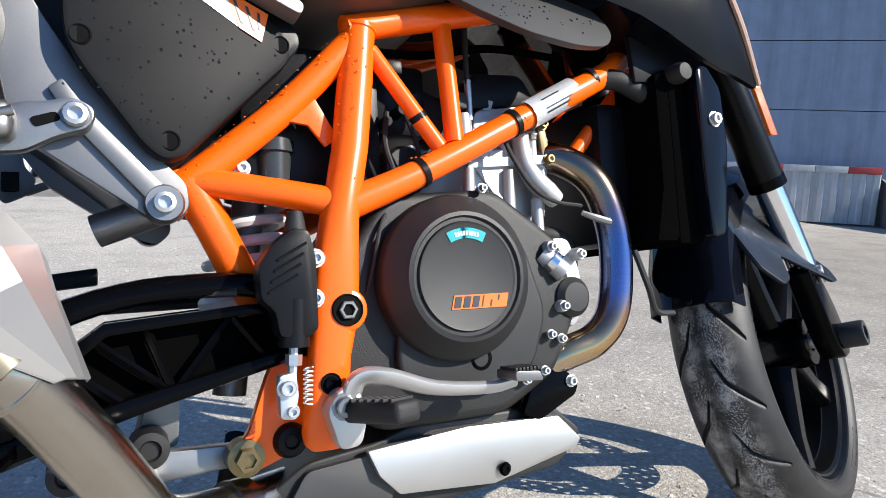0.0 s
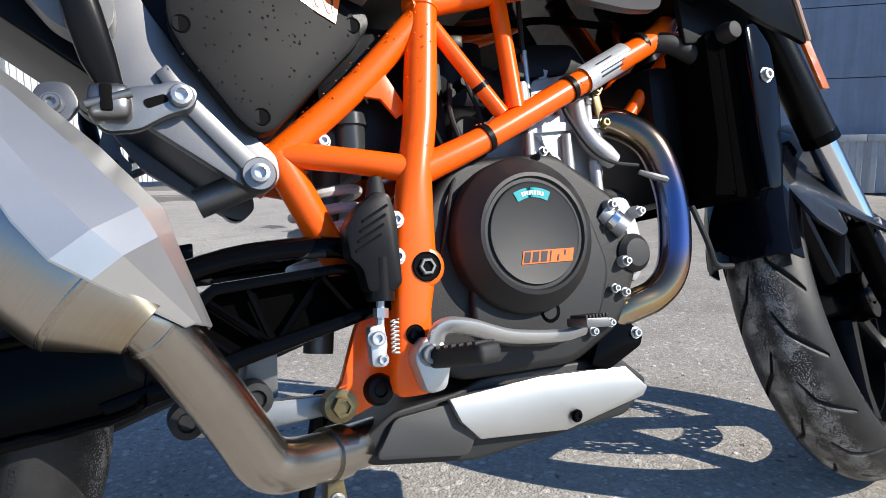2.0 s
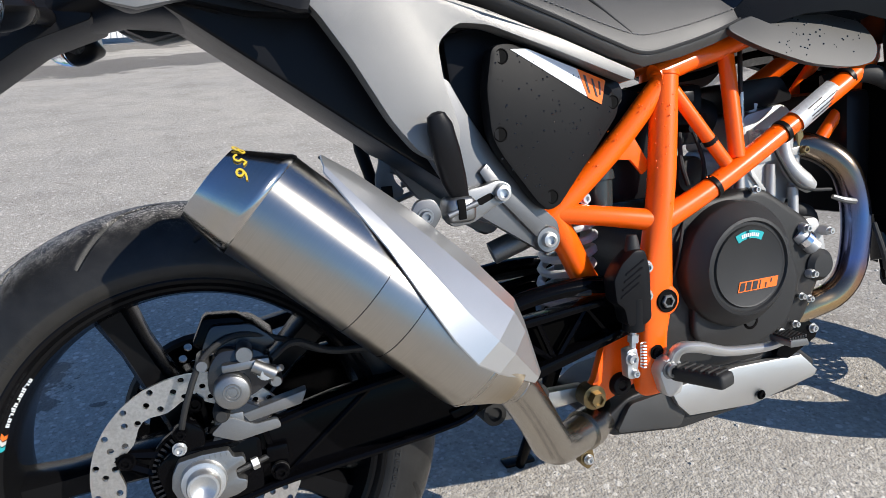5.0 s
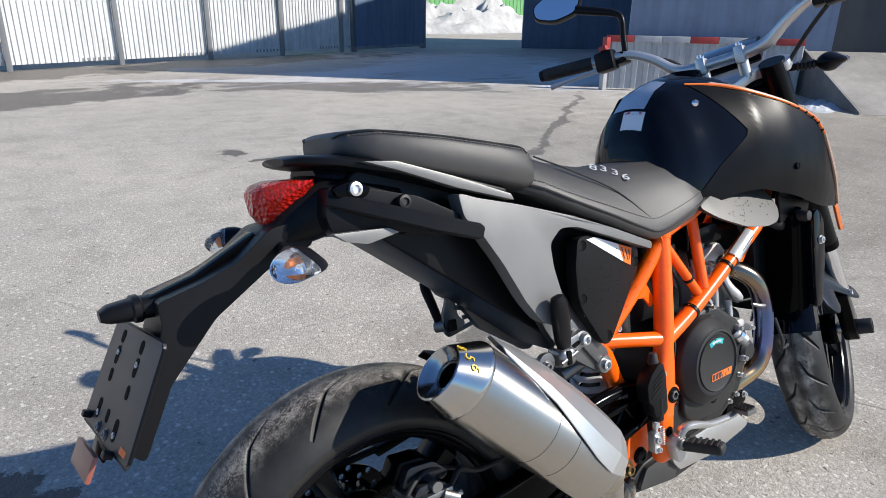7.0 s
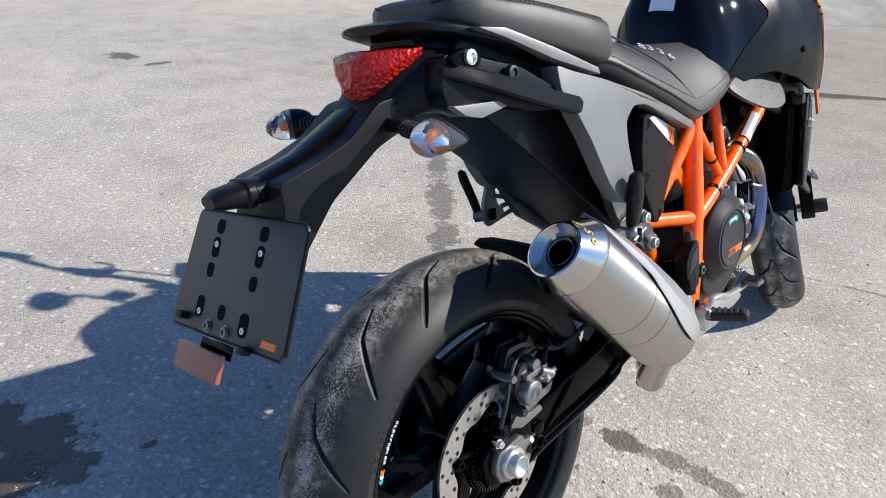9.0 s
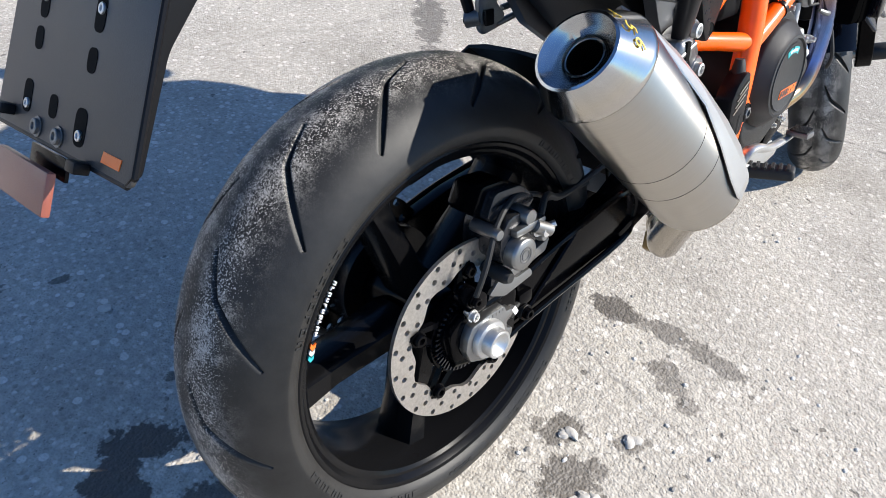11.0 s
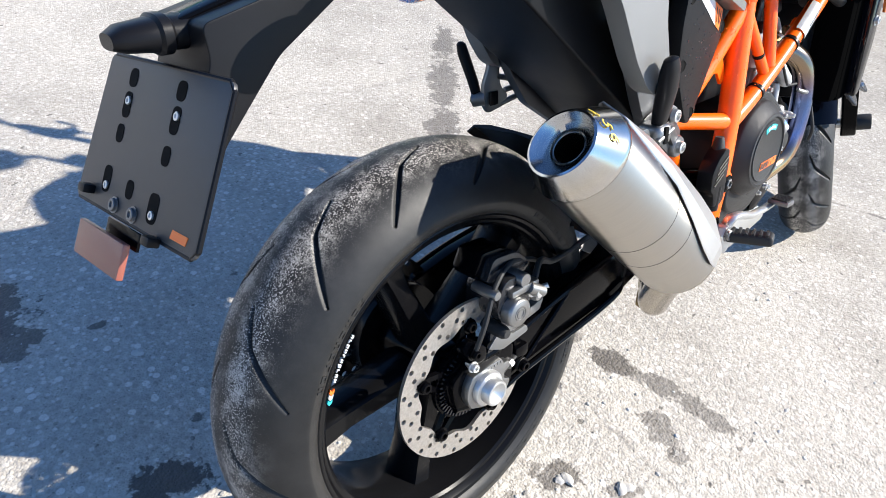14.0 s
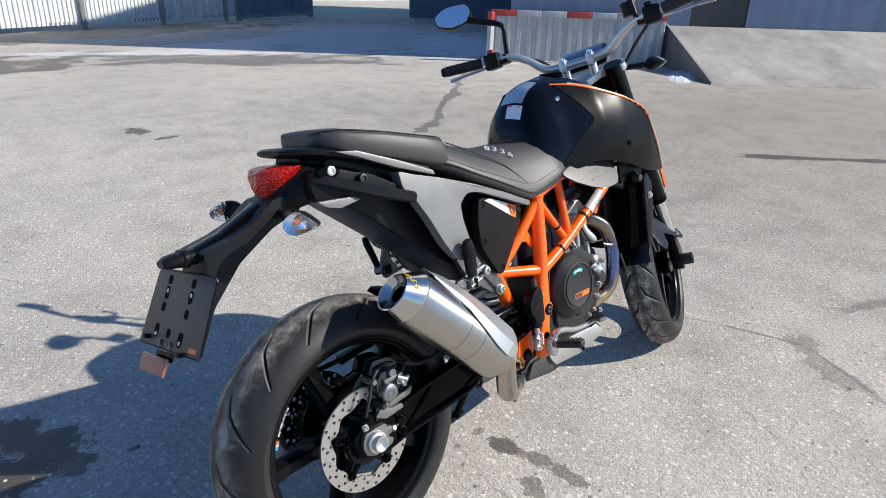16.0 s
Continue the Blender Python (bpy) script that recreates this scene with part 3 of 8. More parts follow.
def lathe(profile, n=32, m=None, bm=None):
    """(r, h) pairs turned round the local z axis of m."""
    bm = bm or bmesh.new()
    m = m or Matrix.Identity(4)
    rings = []
    for r, h in profile:
        if r < 1e-6:
            rings.append([bm.verts.new(m @ Vector((0, 0, h)))])
        else:
            rings.append([bm.verts.new(m @ Vector((r * math.cos(2 * math.pi * k / n), r * math.sin(2 * math.pi * k / n), h))) for k in range(n)])
    for a, b in zip(rings, rings[1:]):
        for i in range(n):
            j = (i + 1) % n
            if len(a) == 1 and len(b) > 1:
                bm.faces.new((a[0], b[i], b[j]))
            elif len(b) == 1 and len(a) > 1:
                bm.faces.new((a[i], a[j], b[0]))
            elif len(a) > 1:
                bm.faces.new((a[i], a[j], b[j], b[i]))
    return bm


def along(p, q):
    """A frame at p whose z axis points to q."""
    p, q = Vector(p), Vector(q)
    return Matrix.Translation(p) @ (q - p).to_track_quat("Z", "Y").to_matrix().to_4x4()


def box(size, centre, bevel=0.003, m=None, seg=2, bm=None):
    bm = bm or bmesh.new()
    made = bmesh.ops.create_cube(bm, size=1.0)["verts"]
    bmesh.ops.scale(bm, vec=size, verts=made)
    bmesh.ops.translate(bm, vec=centre, verts=made)
    bevelled(bm, bevel, seg)
    if m is not None:
        bmesh.ops.transform(bm, matrix=m, verts=bm.verts)
    return bm


def section(x, yc, zc, hw, hh, p=2.6, n=28, low=1.0):
    """A rounded ring across the bike at x; low: half width at the bottom against the middle."""
    out = []
    for k in range(n):
        a = 2 * math.pi * k / n
        c, s = math.cos(a), math.sin(a)
        y = hw * math.copysign(abs(c) ** (2 / p), c)
        z = hh * math.copysign(abs(s) ** (2 / p), s)
        y *= 1 + (low - 1) * max(0, -s)
        out.append(Vector((x, yc + y, zc + z)))
    return out


BOLTS = {}


def bolt(parent, pos, way=(0, -1, 0), r=0.0075, mat=None, name="bolt", h=0.006):
    """A socket-head bolt; alike ones share a mesh."""
    mat = mat or ZINC
    key = (r, mat.name, name, h)
    if key not in BOLTS:
        bm = lathe([(0, 0.45 * h), (0.46 * r, 0.45 * h), (0.52 * r, h), (0.88 * r, h), (r, 0.8 * h), (r, 0), (1.35 * r, 0), (1.35 * r, -0.2 * h), (r, -0.2 * h), (0.6 * r, -2 * h), (0, -2 * h)], 12)
        BOLTS[key] = to_mesh(bm, name, mat, 30)
    ob = new(name, BOLTS[key])
    ob.parent = parent
    ob.matrix_basis = along(pos, Vector(pos) + Vector(way))
    return ob


def perforated(r0, r1, thick, rows, count, hole, n=120, waves=0, m=None):
    """A flat ring with rows of drilled holes: every row's cells hold a hole at each second or third place, staggered."""
    bm = bmesh.new()
    rad = [r0 + (r1 - r0) * i / rows for i in range(rows + 1)]
    def edge(i, k):
        a = 2 * math.pi * k / n
        r = rad[i]
        if i == 0 and waves:
            r -= 0.004 * math.cos(waves * a)
        return (r * math.cos(a), r * math.sin(a))
    for i in range(rows):
        for k in range(n):
            corners = [edge(i, k), edge(i + 1, k), edge(i + 1, k + 1), edge(i, k + 1)]
            step = n // count
            drilled = (k - (i * step) // 2) % step == 0
            for top in (1, -1):
                z = top * thick / 2
                cv = [bm.verts.new((*c, z)) for c in corners]
                if not drilled:
                    bm.faces.new(cv)
                    continue
                cx, cy = sum(c[0] for c in corners) / 4, sum(c[1] for c in corners) / 4
                ang0 = math.atan2(corners[0][1] - cy, corners[0][0] - cx)
                hv = []
                for q in range(12):
                    a = ang0 - 2 * math.pi * q / 12 if (corners[1][0] - cx) * (corners[0][1] - cy) - (corners[1][1] - cy) * (corners[0][0] - cx) > 0 else ang0 + 2 * math.pi * q / 12
                    hv.append(bm.verts.new((cx + hole * math.cos(a), cy + hole * math.sin(a), z)))
                for q in range(4):
                    bm.faces.new((cv[q], cv[(q + 1) % 4], hv[(3 * q + 3) % 12], hv[3 * q + 2], hv[3 * q + 1], hv[3 * q]))
                if top == 1:
                    above = hv
                else:
                    for q in range(12):
                        bm.faces.new((above[q], above[(q + 1) % 12], hv[(q + 1) % 12], hv[q]))
    for i in (0, rows):
        for k in range(n):
            p, q = edge(i, k), edge(i, k + 1)
            bm.faces.new([bm.verts.new((*c, z)) for c, z in ((p, thick / 2), (q, thick / 2), (q, -thick / 2), (p, -thick / 2))])
    if m is not None:
        bmesh.ops.transform(bm, matrix=m, verts=bm.verts)
    return bm


def tyre_mesh(name, radius, half, bead, grooves, groove_span, nth=1100, seed=3):
    """A sporting tyre about the y axis: round crown, moulded slanting grooves, sidewall ribs."""
    rng = random.Random(seed)
    prof = []
    crown = half * 1.04
    for i in range(-84, 85):
        a = i / 84 * radians(74)
        prof.append((radius - crown + crown * math.cos(a) - 0.0, crown * math.sin(a), i / 84 * radians(74) * crown))
    edge_r, edge_y, edge_s = prof[-1]
    wall = [(edge_r + (bead - edge_r) * t, edge_y - (edge_y - half * 0.875) * t ** 2.2 + 0.003 * math.sin(math.pi * t), edge_s + 0.06 * t) for t in (0.12, 0.25, 0.38, 0.41, 0.44, 0.6, 0.75, 0.86, 0.89, 1.0)]
    full = [(r, -y, -s) for r, y, s in wall[::-1]] + prof + wall
    r_ = np.array([f[0] for f in full])
    y_ = np.array([f[1] for f in full])
    s_ = np.array([f[2] for f in full])
    r_ = r_ + np.where((np.abs(s_) > edge_s + 0.0225) & (np.abs(s_) < edge_s + 0.027), 0.0022, 0)
    th = np.arange(nth) * 2 * math.pi / nth
    R = np.repeat(r_[None, :], nth, 0)
    arc = (th * radius)[:, None] + 0 * R
    S = np.repeat(s_[None, :], nth, 0)
    circ = 2 * math.pi * radius
    depth = np.zeros_like(R)
    for g in range(grooves):
        for side in (1, -1):
            base = circ * (g + (0.5 if side < 0 else 0)) / grooves + rng.uniform(-0.004, 0.004)
            u = np.linspace(0, 1, 40)
            gs = side * half * (0.16 + 0.92 * u)
            ga = base + groove_span * np.where(u < 0.22, 0.40 * u / 0.22, 0.40 + 0.60 * (u - 0.22) / 0.78)
            wd = 0.0030 * np.sin(math.pi * np.clip(0.04 + 0.92 * u, 0, 1)) ** 0.7 * (0.7 + 0.5 * u) + 0.0004
            i_lo, i_hi = int((ga.min() - 0.01) / circ * nth), int((ga.max() + 0.01) / circ * nth) + 1
            ids = np.arange(i_lo, i_hi + 1)
            A_ = (ids * circ / nth)[:, None]
            loc = np.zeros((len(ids), len(s_)))
            for k in range(len(ga) - 1):
                da, ds = ga[k + 1] - ga[k], gs[k + 1] - gs[k]
                t = np.clip(((A_ - ga[k]) * da + (s_[None, :] - gs[k]) * ds) / (da * da + ds * ds), 0, 1)
                d = np.sqrt((A_ - ga[k] - t * da) ** 2 + (s_[None, :] - gs[k] - t * ds) ** 2)
                loc = np.maximum(loc, 0.0065 * np.clip((wd[k] - d) / 0.0017 + 0.5, 0, 1))
            np.maximum.at(depth, ids % nth, loc)
    R = R - depth
    # scuffed band either side of the crown: dust and painted sheen for the material
    band = np.exp(-((np.abs(S) - 0.33 * half) / (0.30 * half)) ** 2) * (depth < 0.001)
    verts = np.stack([R * np.cos(th)[:, None], np.repeat(y_[None, :], nth, 0), R * np.sin(th)[:, None]], -1).reshape(-1, 3)
    m_ = len(full)
    faces = [(i * m_ + j, i * m_ + j + 1, ((i + 1) % nth) * m_ + j + 1, ((i + 1) % nth) * m_ + j) for i in range(nth) for j in range(m_ - 1)]
    me = bpy.data.meshes.new(name)
    me.from_pydata(verts.tolist(), [], faces)
    layer = me.color_attributes.new("worn_sheen_band", "FLOAT_COLOR", "POINT")
    k = np.clip(band, 0, 1).reshape(-1)
    wall_dust = np.clip((np.abs(S) - edge_s - 0.017) / 0.003, 0, 1).reshape(-1)
    layer.data.foreach_set("color", np.stack([k, wall_dust, k, np.ones_like(k)], -1).reshape(-1).astype(np.float32))
    me.materials.append(TYRE)
    me.polygons.foreach_set("use_smooth", [True] * len(me.polygons))
    return me


# ---- the yard ----
def sheet_run(p, q, z0, z1, pitch=0.10, depth=0.022, thick=0.004, bm=None):
    """Upright profiled sheeting from p to q on the ground plan."""
    bm = bm or bmesh.new()
    p, q = Vector((*p, 0)), Vector((*q, 0))
    d = (q - p).normalized()
    nrm = Vector((d.y, -d.x, 0))
    n = max(1, round((q - p).length / pitch))
    line = []
    for i in range(n):
        for s, o in ((0.0, 0), (0.42, 0), (0.52, 1), (0.9, 1)):
            line.append(p + d * ((i + s) * (q - p).length / n) + nrm * depth * o)
    line.append(q)
    front = [(bm.verts.new((v.x, v.y, z0)), bm.verts.new((v.x, v.y, z1))) for v in line]
    back = [(bm.verts.new((v.x - nrm.x * thick, v.y - nrm.y * thick, z0)), bm.verts.new((v.x - nrm.x * thick, v.y - nrm.y * thick, z1))) for v in line]
    for k in range(len(line) - 1):
        bm.faces.new((front[k][0], front[k + 1][0], front[k + 1][1], front[k][1]))
        bm.faces.new((back[k][0], back[k][1], back[k + 1][1], back[k + 1][0]))
        bm.faces.new((front[k][1], front[k + 1][1], back[k + 1][1], back[k][1]))
        bm.faces.new((front[k][0], back[k][0], back[k + 1][0], front[k + 1][0]))
    return bm


def slab(p, q, z0, z1, thick, bevel=0.01, bm=None):
    """An upright wall of a thickness from p to q."""
    p, q = Vector((*p, 0)), Vector((*q, 0))
    m = Matrix.Translation((p + q) / 2) @ Matrix.Rotation(math.atan2(q.y - p.y, q.x - p.x), 4, "Z")
    return box(((q - p).length, thick, z1 - z0), (0, 0, (z0 + z1) / 2), bevel, m, bm=bm)


def prism_ground(points_low, points_high):
    """A solid between two polygons of the same count."""
    bm = bmesh.new()
    a, b = [bm.verts.new(p) for p in points_low], [bm.verts.new(p) for p in points_high]
    n = len(a)
    bm.faces.new(a[::-1])
    bm.faces.new(b)
    for i in range(n):
        bm.faces.new((a[i], a[(i + 1) % n], b[(i + 1) % n], b[i]))
    return bm


bm = bmesh.new()
bmesh.ops.create_grid(bm, x_segments=2, y_segments=2, size=1500)
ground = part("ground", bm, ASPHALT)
tagged(ground, "pale weathered asphalt yard with cracks, damp patches and oil stains", "ground", kind="structure")

FENCE = lambda x: 12.8 + 0.335 * x
fence = thing("fence", "white profiled sheet metal fence with grey posts", "fence", kind="structure")
PX = [1.98 + 1.85 * k for k in range(-10, 4)]
for k, (a, b) in enumerate(zip(PX, PX[1:] + [7.95])):
    if b - a > 0.3:
        part("sheet", sheet_run((a + 0.05, FENCE(a)), (b - 0.05, FENCE(b)), 0.10, 2.12), FENCE_WHITE, fence)
    part("post", box((0.09, 0.09, 2.15), (a, FENCE(a) - 0.05, 1.075), 0.006), POST_GREY, fence)
part("bottom_rail", slab((PX[0], FENCE(PX[0]) + 0.03), (7.95, FENCE(7.95) + 0.03), 0.10, 0.16, 0.05, 0.004), POST_GREY, fence)
part("top_rail", slab((PX[0], FENCE(PX[0]) + 0.03), (7.95, FENCE(7.95) + 0.03), 2.06, 2.11, 0.05, 0.004), POST_GREY, fence)

gate = thing("sliding_gate", "blue-grey sheet steel yard gate standing open", "gate")
part("leaf", sheet_run((7.9, FENCE(7.9) - 0.25), (10.6, FENCE(10.6) - 0.25), 0.12, 3.2, pitch=1.34, depth=0.012), GATE_GREY, gate)
part("gate_frame", slab((7.9, FENCE(7.9) - 0.22), (10.6, FENCE(10.6) - 0.22), 0.06, 0.14, 0.08, 0.006), POST_GREY, gate)
part("post", box((0.14, 0.14, 3.3), (10.62, FENCE(10.62) - 0.15, 1.65), 0.008), POST_GREY, gate)
part("post", box((0.12, 0.12, 3.3), (7.92, FENCE(7.92) - 0.1, 1.65), 0.008), POST_GREY, gate)

far_wall = part("wall_yard_end", slab((13.5, 15.1), (19.5, 11.0), 0.0, 4.2, 0.2), GATE_GREY)
tagged(far_wall, "blue-grey sheet metal wall beside the gateway, in shade", "wall", kind="structure")

# the depot: corner at C, its face running away to the right
C = Vector((7.9, 6.3))
ALONG, BACK = Vector((0.742, -0.670)), Vector((0.670, 0.742))
depot = thing("depot_building", "blue-grey panelled depot building with a dark loading door", "building")
def on_face(s, b=0.0):
    v = C + ALONG * s + BACK * b
    return (v.x, v.y)
def face_block(s0, s1, b0, b1, z0, z1, bevel=0.01):
    p = [on_face(s0, b0), on_face(s1, b0), on_face(s1, b1), on_face(s0, b1)]
    return bevelled(prism_ground([(*q, z0) for q in p], [(*q, z1) for q in p]), bevel, 1)
p_core = [on_face(0.06, 0.08), on_face(26.0, 0.08), on_face(26.0, 15.0), on_face(3.6, 15.0)]
part("core", bevelled(prism_ground([(*q, 0.0) for q in p_core], [(*q, 6.15) for q in p_core]), 0.01, 1), WALL_BLUE, depot)
for row in range(6):
    z0 = 0.62 + 0.93 * row
    for s0, s1 in ((0.0, 2.94), (3.88, 14.0), (14.02, 26.0)) if row < 3 else ((0.0, 9.0), (9.02, 18.0), (18.02, 26.0)):
        part("panel", face_block(s0, s1, 0.0, 0.075, z0, z0 + 0.918, 0.006), WALL_BLUE, depot)
part("plinth", face_block(-0.03, 26.0, -0.03, 0.075, 0.0, 0.615), DARK_CONCRETE, depot)
part("door", face_block(2.95, 3.87, 0.03, 0.078, 0.62, 3.40), DOCK_DARK, depot, "dark loading door")
p_core = [on_face(-0.06, -0.06), on_face(26.05, -0.06), on_face(26.05, 15.1), on_face(3.5, 15.1)]
part("roof_edge", prism_ground([(*q, 6.17) for q in p_core], [(*q, 6.32) for q in p_core]), POST_GREY, depot)

# dock ramp: foot corner, top at the door
loading_ramp = thing("loading_ramp", "worn concrete loading ramp up to the depot door", "ramp", kind="structure")
F0 = Vector((8.33, 3.0))
T0 = Vector(on_face(2.55, -0.04))
W = ALONG * 9.0
lowp = [(F0.x, F0.y, 0.0), (F0.x + W.x, F0.y + W.y, 0.0), (T0.x + W.x, T0.y + W.y, 0.0), (T0.x, T0.y, 0.0)]
highp = [(F0.x, F0.y, 0.003), (F0.x + W.x, F0.y + W.y, 0.003), (T0.x + W.x, T0.y + W.y, 0.62), (T0.x, T0.y, 0.62)]
part("slope", prism_ground(lowp, highp), CONCRETE, loading_ramp)
side = (T0 - F0).normalized()
part("kerb_edge", prism_ground([(F0.x - 0.03, F0.y, 0), (F0.x + 0.03, F0.y, 0), (T0.x + 0.03, T0.y, 0), (T0.x - 0.03, T0.y, 0)],
                              [(F0.x - 0.03, F0.y, 0.03), (F0.x + 0.03, F0.y, 0.03), (T0.x + 0.03, T0.y, 0.65), (T0.x - 0.03, T0.y, 0.65)]), DARK_CONCRETE, loading_ramp)

barrier = thing("dock_barrier", "white ribbed sheet metal barrier with a red and white striped rail", "barrier")
b0, b1 = Vector(on_face(-0.35, -0.28)), Vector(on_face(2.45, -0.28))
part("sheet", sheet_run(b0, b1, 0.03, 0.70, pitch=0.16, depth=0.02), BARRIER_GREY, barrier)
for k in range(7):
    p, q = b0.lerp(b1, k / 7), b0.lerp(b1, (k + 1) / 7 - 0.002)
    part("rail", slab(p, q, 0.70, 0.79, 0.07, 0.004), STRIPE_RED if k in (0, 3, 6) else BARRIER_GREY, barrier)
part("end_post", box((0.08, 0.08, 0.60), (b0.x - 0.02, b0.y - 0.02, 0.30), 0.005), BARRIER_GREY, barrier)
part("post_cap", box((0.085, 0.085, 0.16), (b0.x - 0.02, b0.y - 0.02, 0.68), 0.005), STRIPE_RED, barrier)


def lumpy(name, cx, cy, a, b, h, seed, mat, label, turn=0.0):
    """A heap on the ground."""
    n = 36
    bm = bmesh.new()
    grid = [[None] * (n + 1) for _ in range(n + 1)]
    rot = Matrix.Rotation(radians(turn), 2)
    for i in range(n + 1):
        for j in range(n + 1):
            u, v = 2 * i / n - 1, 2 * j / n - 1
            r = math.hypot(u, v)
            k = noise.fractal(Vector((u * 2.4 + seed, v * 2.4, seed)), 0.7, 2.0, 5)
            z = max(-0.02, h * (max(0, 1 - r ** 1.6) * (0.75 + 0.7 * k) - 0.05))
            xy = rot @ Vector((a * u, b * v))
            grid[i][j] = bm.verts.new((cx + xy.x, cy + xy.y, z))
    for i in range(n):
        for j in range(n):
            bm.faces.new((grid[i][j], grid[i + 1][j], grid[i + 1][j + 1], grid[i][j + 1]))
    ob = part(name, bm, mat, sharp=60)
    return tagged(ob, label, "snow", kind="stuff")


lumpy("snow_heap", 20.5, 27.0, 6.5, 2.4, 1.9, 4.0, SNOW, "heap of dirty old snow beyond the gateway", 10)
lumpy("snow_patch", 8.95, 3.72, 1.05, 0.24, 0.05, 9.0, CLEAN_SNOW, "last snow lying in the shade of the ramp", 24)

green_hall = thing("green_hall", "green sheet-clad hall beyond the gateway", "building")
part("wall", sheet_run((12.0, 31.0), (34.0, 34.0), 0.0, 7.0, pitch=0.35, depth=0.03), GREEN_WALL, green_hall)
part("roof", slab((11.5, 32.2), (34.5, 35.2), 7.0, 7.4, 3.0, 0.03), GREEN_ROOF, green_hall)

shed = thing("green_roofed_shed", "pale shed with a dark green pitched roof behind the fence", "building")
part("wall", sheet_run((-1.6, 22.0), (7.5, 24.0), 0.0, 3.3, pitch=0.3, depth=0.02), FENCE_WHITE, shed)
part("roof", prism_ground([(-2.0, 21.5, 3.25), (8.0, 23.7, 3.25), (7.2, 28.2, 3.25), (-2.8, 26.0, 3.25)], [(-2.4, 23.6, 4.7), (7.6, 25.8, 4.7), (7.5, 26.2, 4.7), (-2.5, 24.0, 4.7)]), GREEN_ROOF, shed)


def bare_tree(x, y, height, seed):
    rng = random.Random(seed)
    t = thing("bare_tree", "leafless young tree behind the fence", "tree", pose(x, y, 0))
    trunk = [(0, 0, 0), (0.08, 0.02, height * 0.25), (0.0, 0.06, height * 0.5), (0.1, 0.0, height * 0.95)]
    part("trunk", tube(trunk, [0.13, 0.10, 0.07, 0.015], 8), BARK, t)
    limbs, twigs = bmesh.new(), bmesh.new()
    for k in range(26):
        z = height * (0.22 + 0.7 * k / 26)
        a = rng.uniform(0, 6.28)
        ln = (height - z) * rng.uniform(0.35, 0.6) + 0.4
        tip = Vector((math.cos(a) * ln, math.sin(a) * ln, z + ln * rng.uniform(0.7, 1.2)))
        mid = Vector((0.05, 0.02, z)).lerp(tip, 0.5) + Vector((rng.uniform(-.1, .1), rng.uniform(-.1, .1), -0.1))
        tube([(0.05, 0.02, z), mid, tip], [0.04, 0.022, 0.006], 5, 3, bm=limbs)
        for q in range(14):
            s = mid.lerp(tip, rng.random())
            e = s + Vector((rng.uniform(-.5, .5), rng.uniform(-.5, .5), rng.uniform(0.1, 0.7)))
            tube([s, s.lerp(e, 0.5) + Vector((rng.uniform(-.06, .06), rng.uniform(-.06, .06), 0)), e], [0.009, 0.006, 0.003], 4, 2, bm=twigs)
    tagged(part("limb", limbs, BARK, t), kind="stuff")
    tagged(part("twig", twigs, BARK, t), kind="stuff")
    return t


bare_tree(-6.2, 17.0, 4.6, 5)
bare_tree(-8.2, 19.5, 4.4, 8)


# ---- the motorcycle: x forward from the rear axle, y to its left, z up in its own upright plane ----
bike = thing("motorcycle", "black naked motorcycle, orange trellis frame, leaning on its side stand", "motorcycle", pose(0, 0, 0, -13.0, 0, 0))
STEER_AXIS = Vector((-0.446, 0, 0.895))
STEER_AT = Vector((1.430, 0, 0.302))
STEER = Matrix.Translation(STEER_AT + Vector((-0.004, 0.012, 0))) @ Matrix.Rotation(radians(23.0), 4, STEER_AXIS) @ Matrix.Translation(-STEER_AT)
REAR = Vector((-0.006, -0.016, 0.311))
FRONT = Vector((1.455, 0.0, 0.302))
SIDE_R = Matrix.Rotation(radians(90), 4, "X")      # local z to the bike's right (-y)


def right_at(x, y, z):
    return Matrix.Translation((x, y, z)) @ SIDE_R


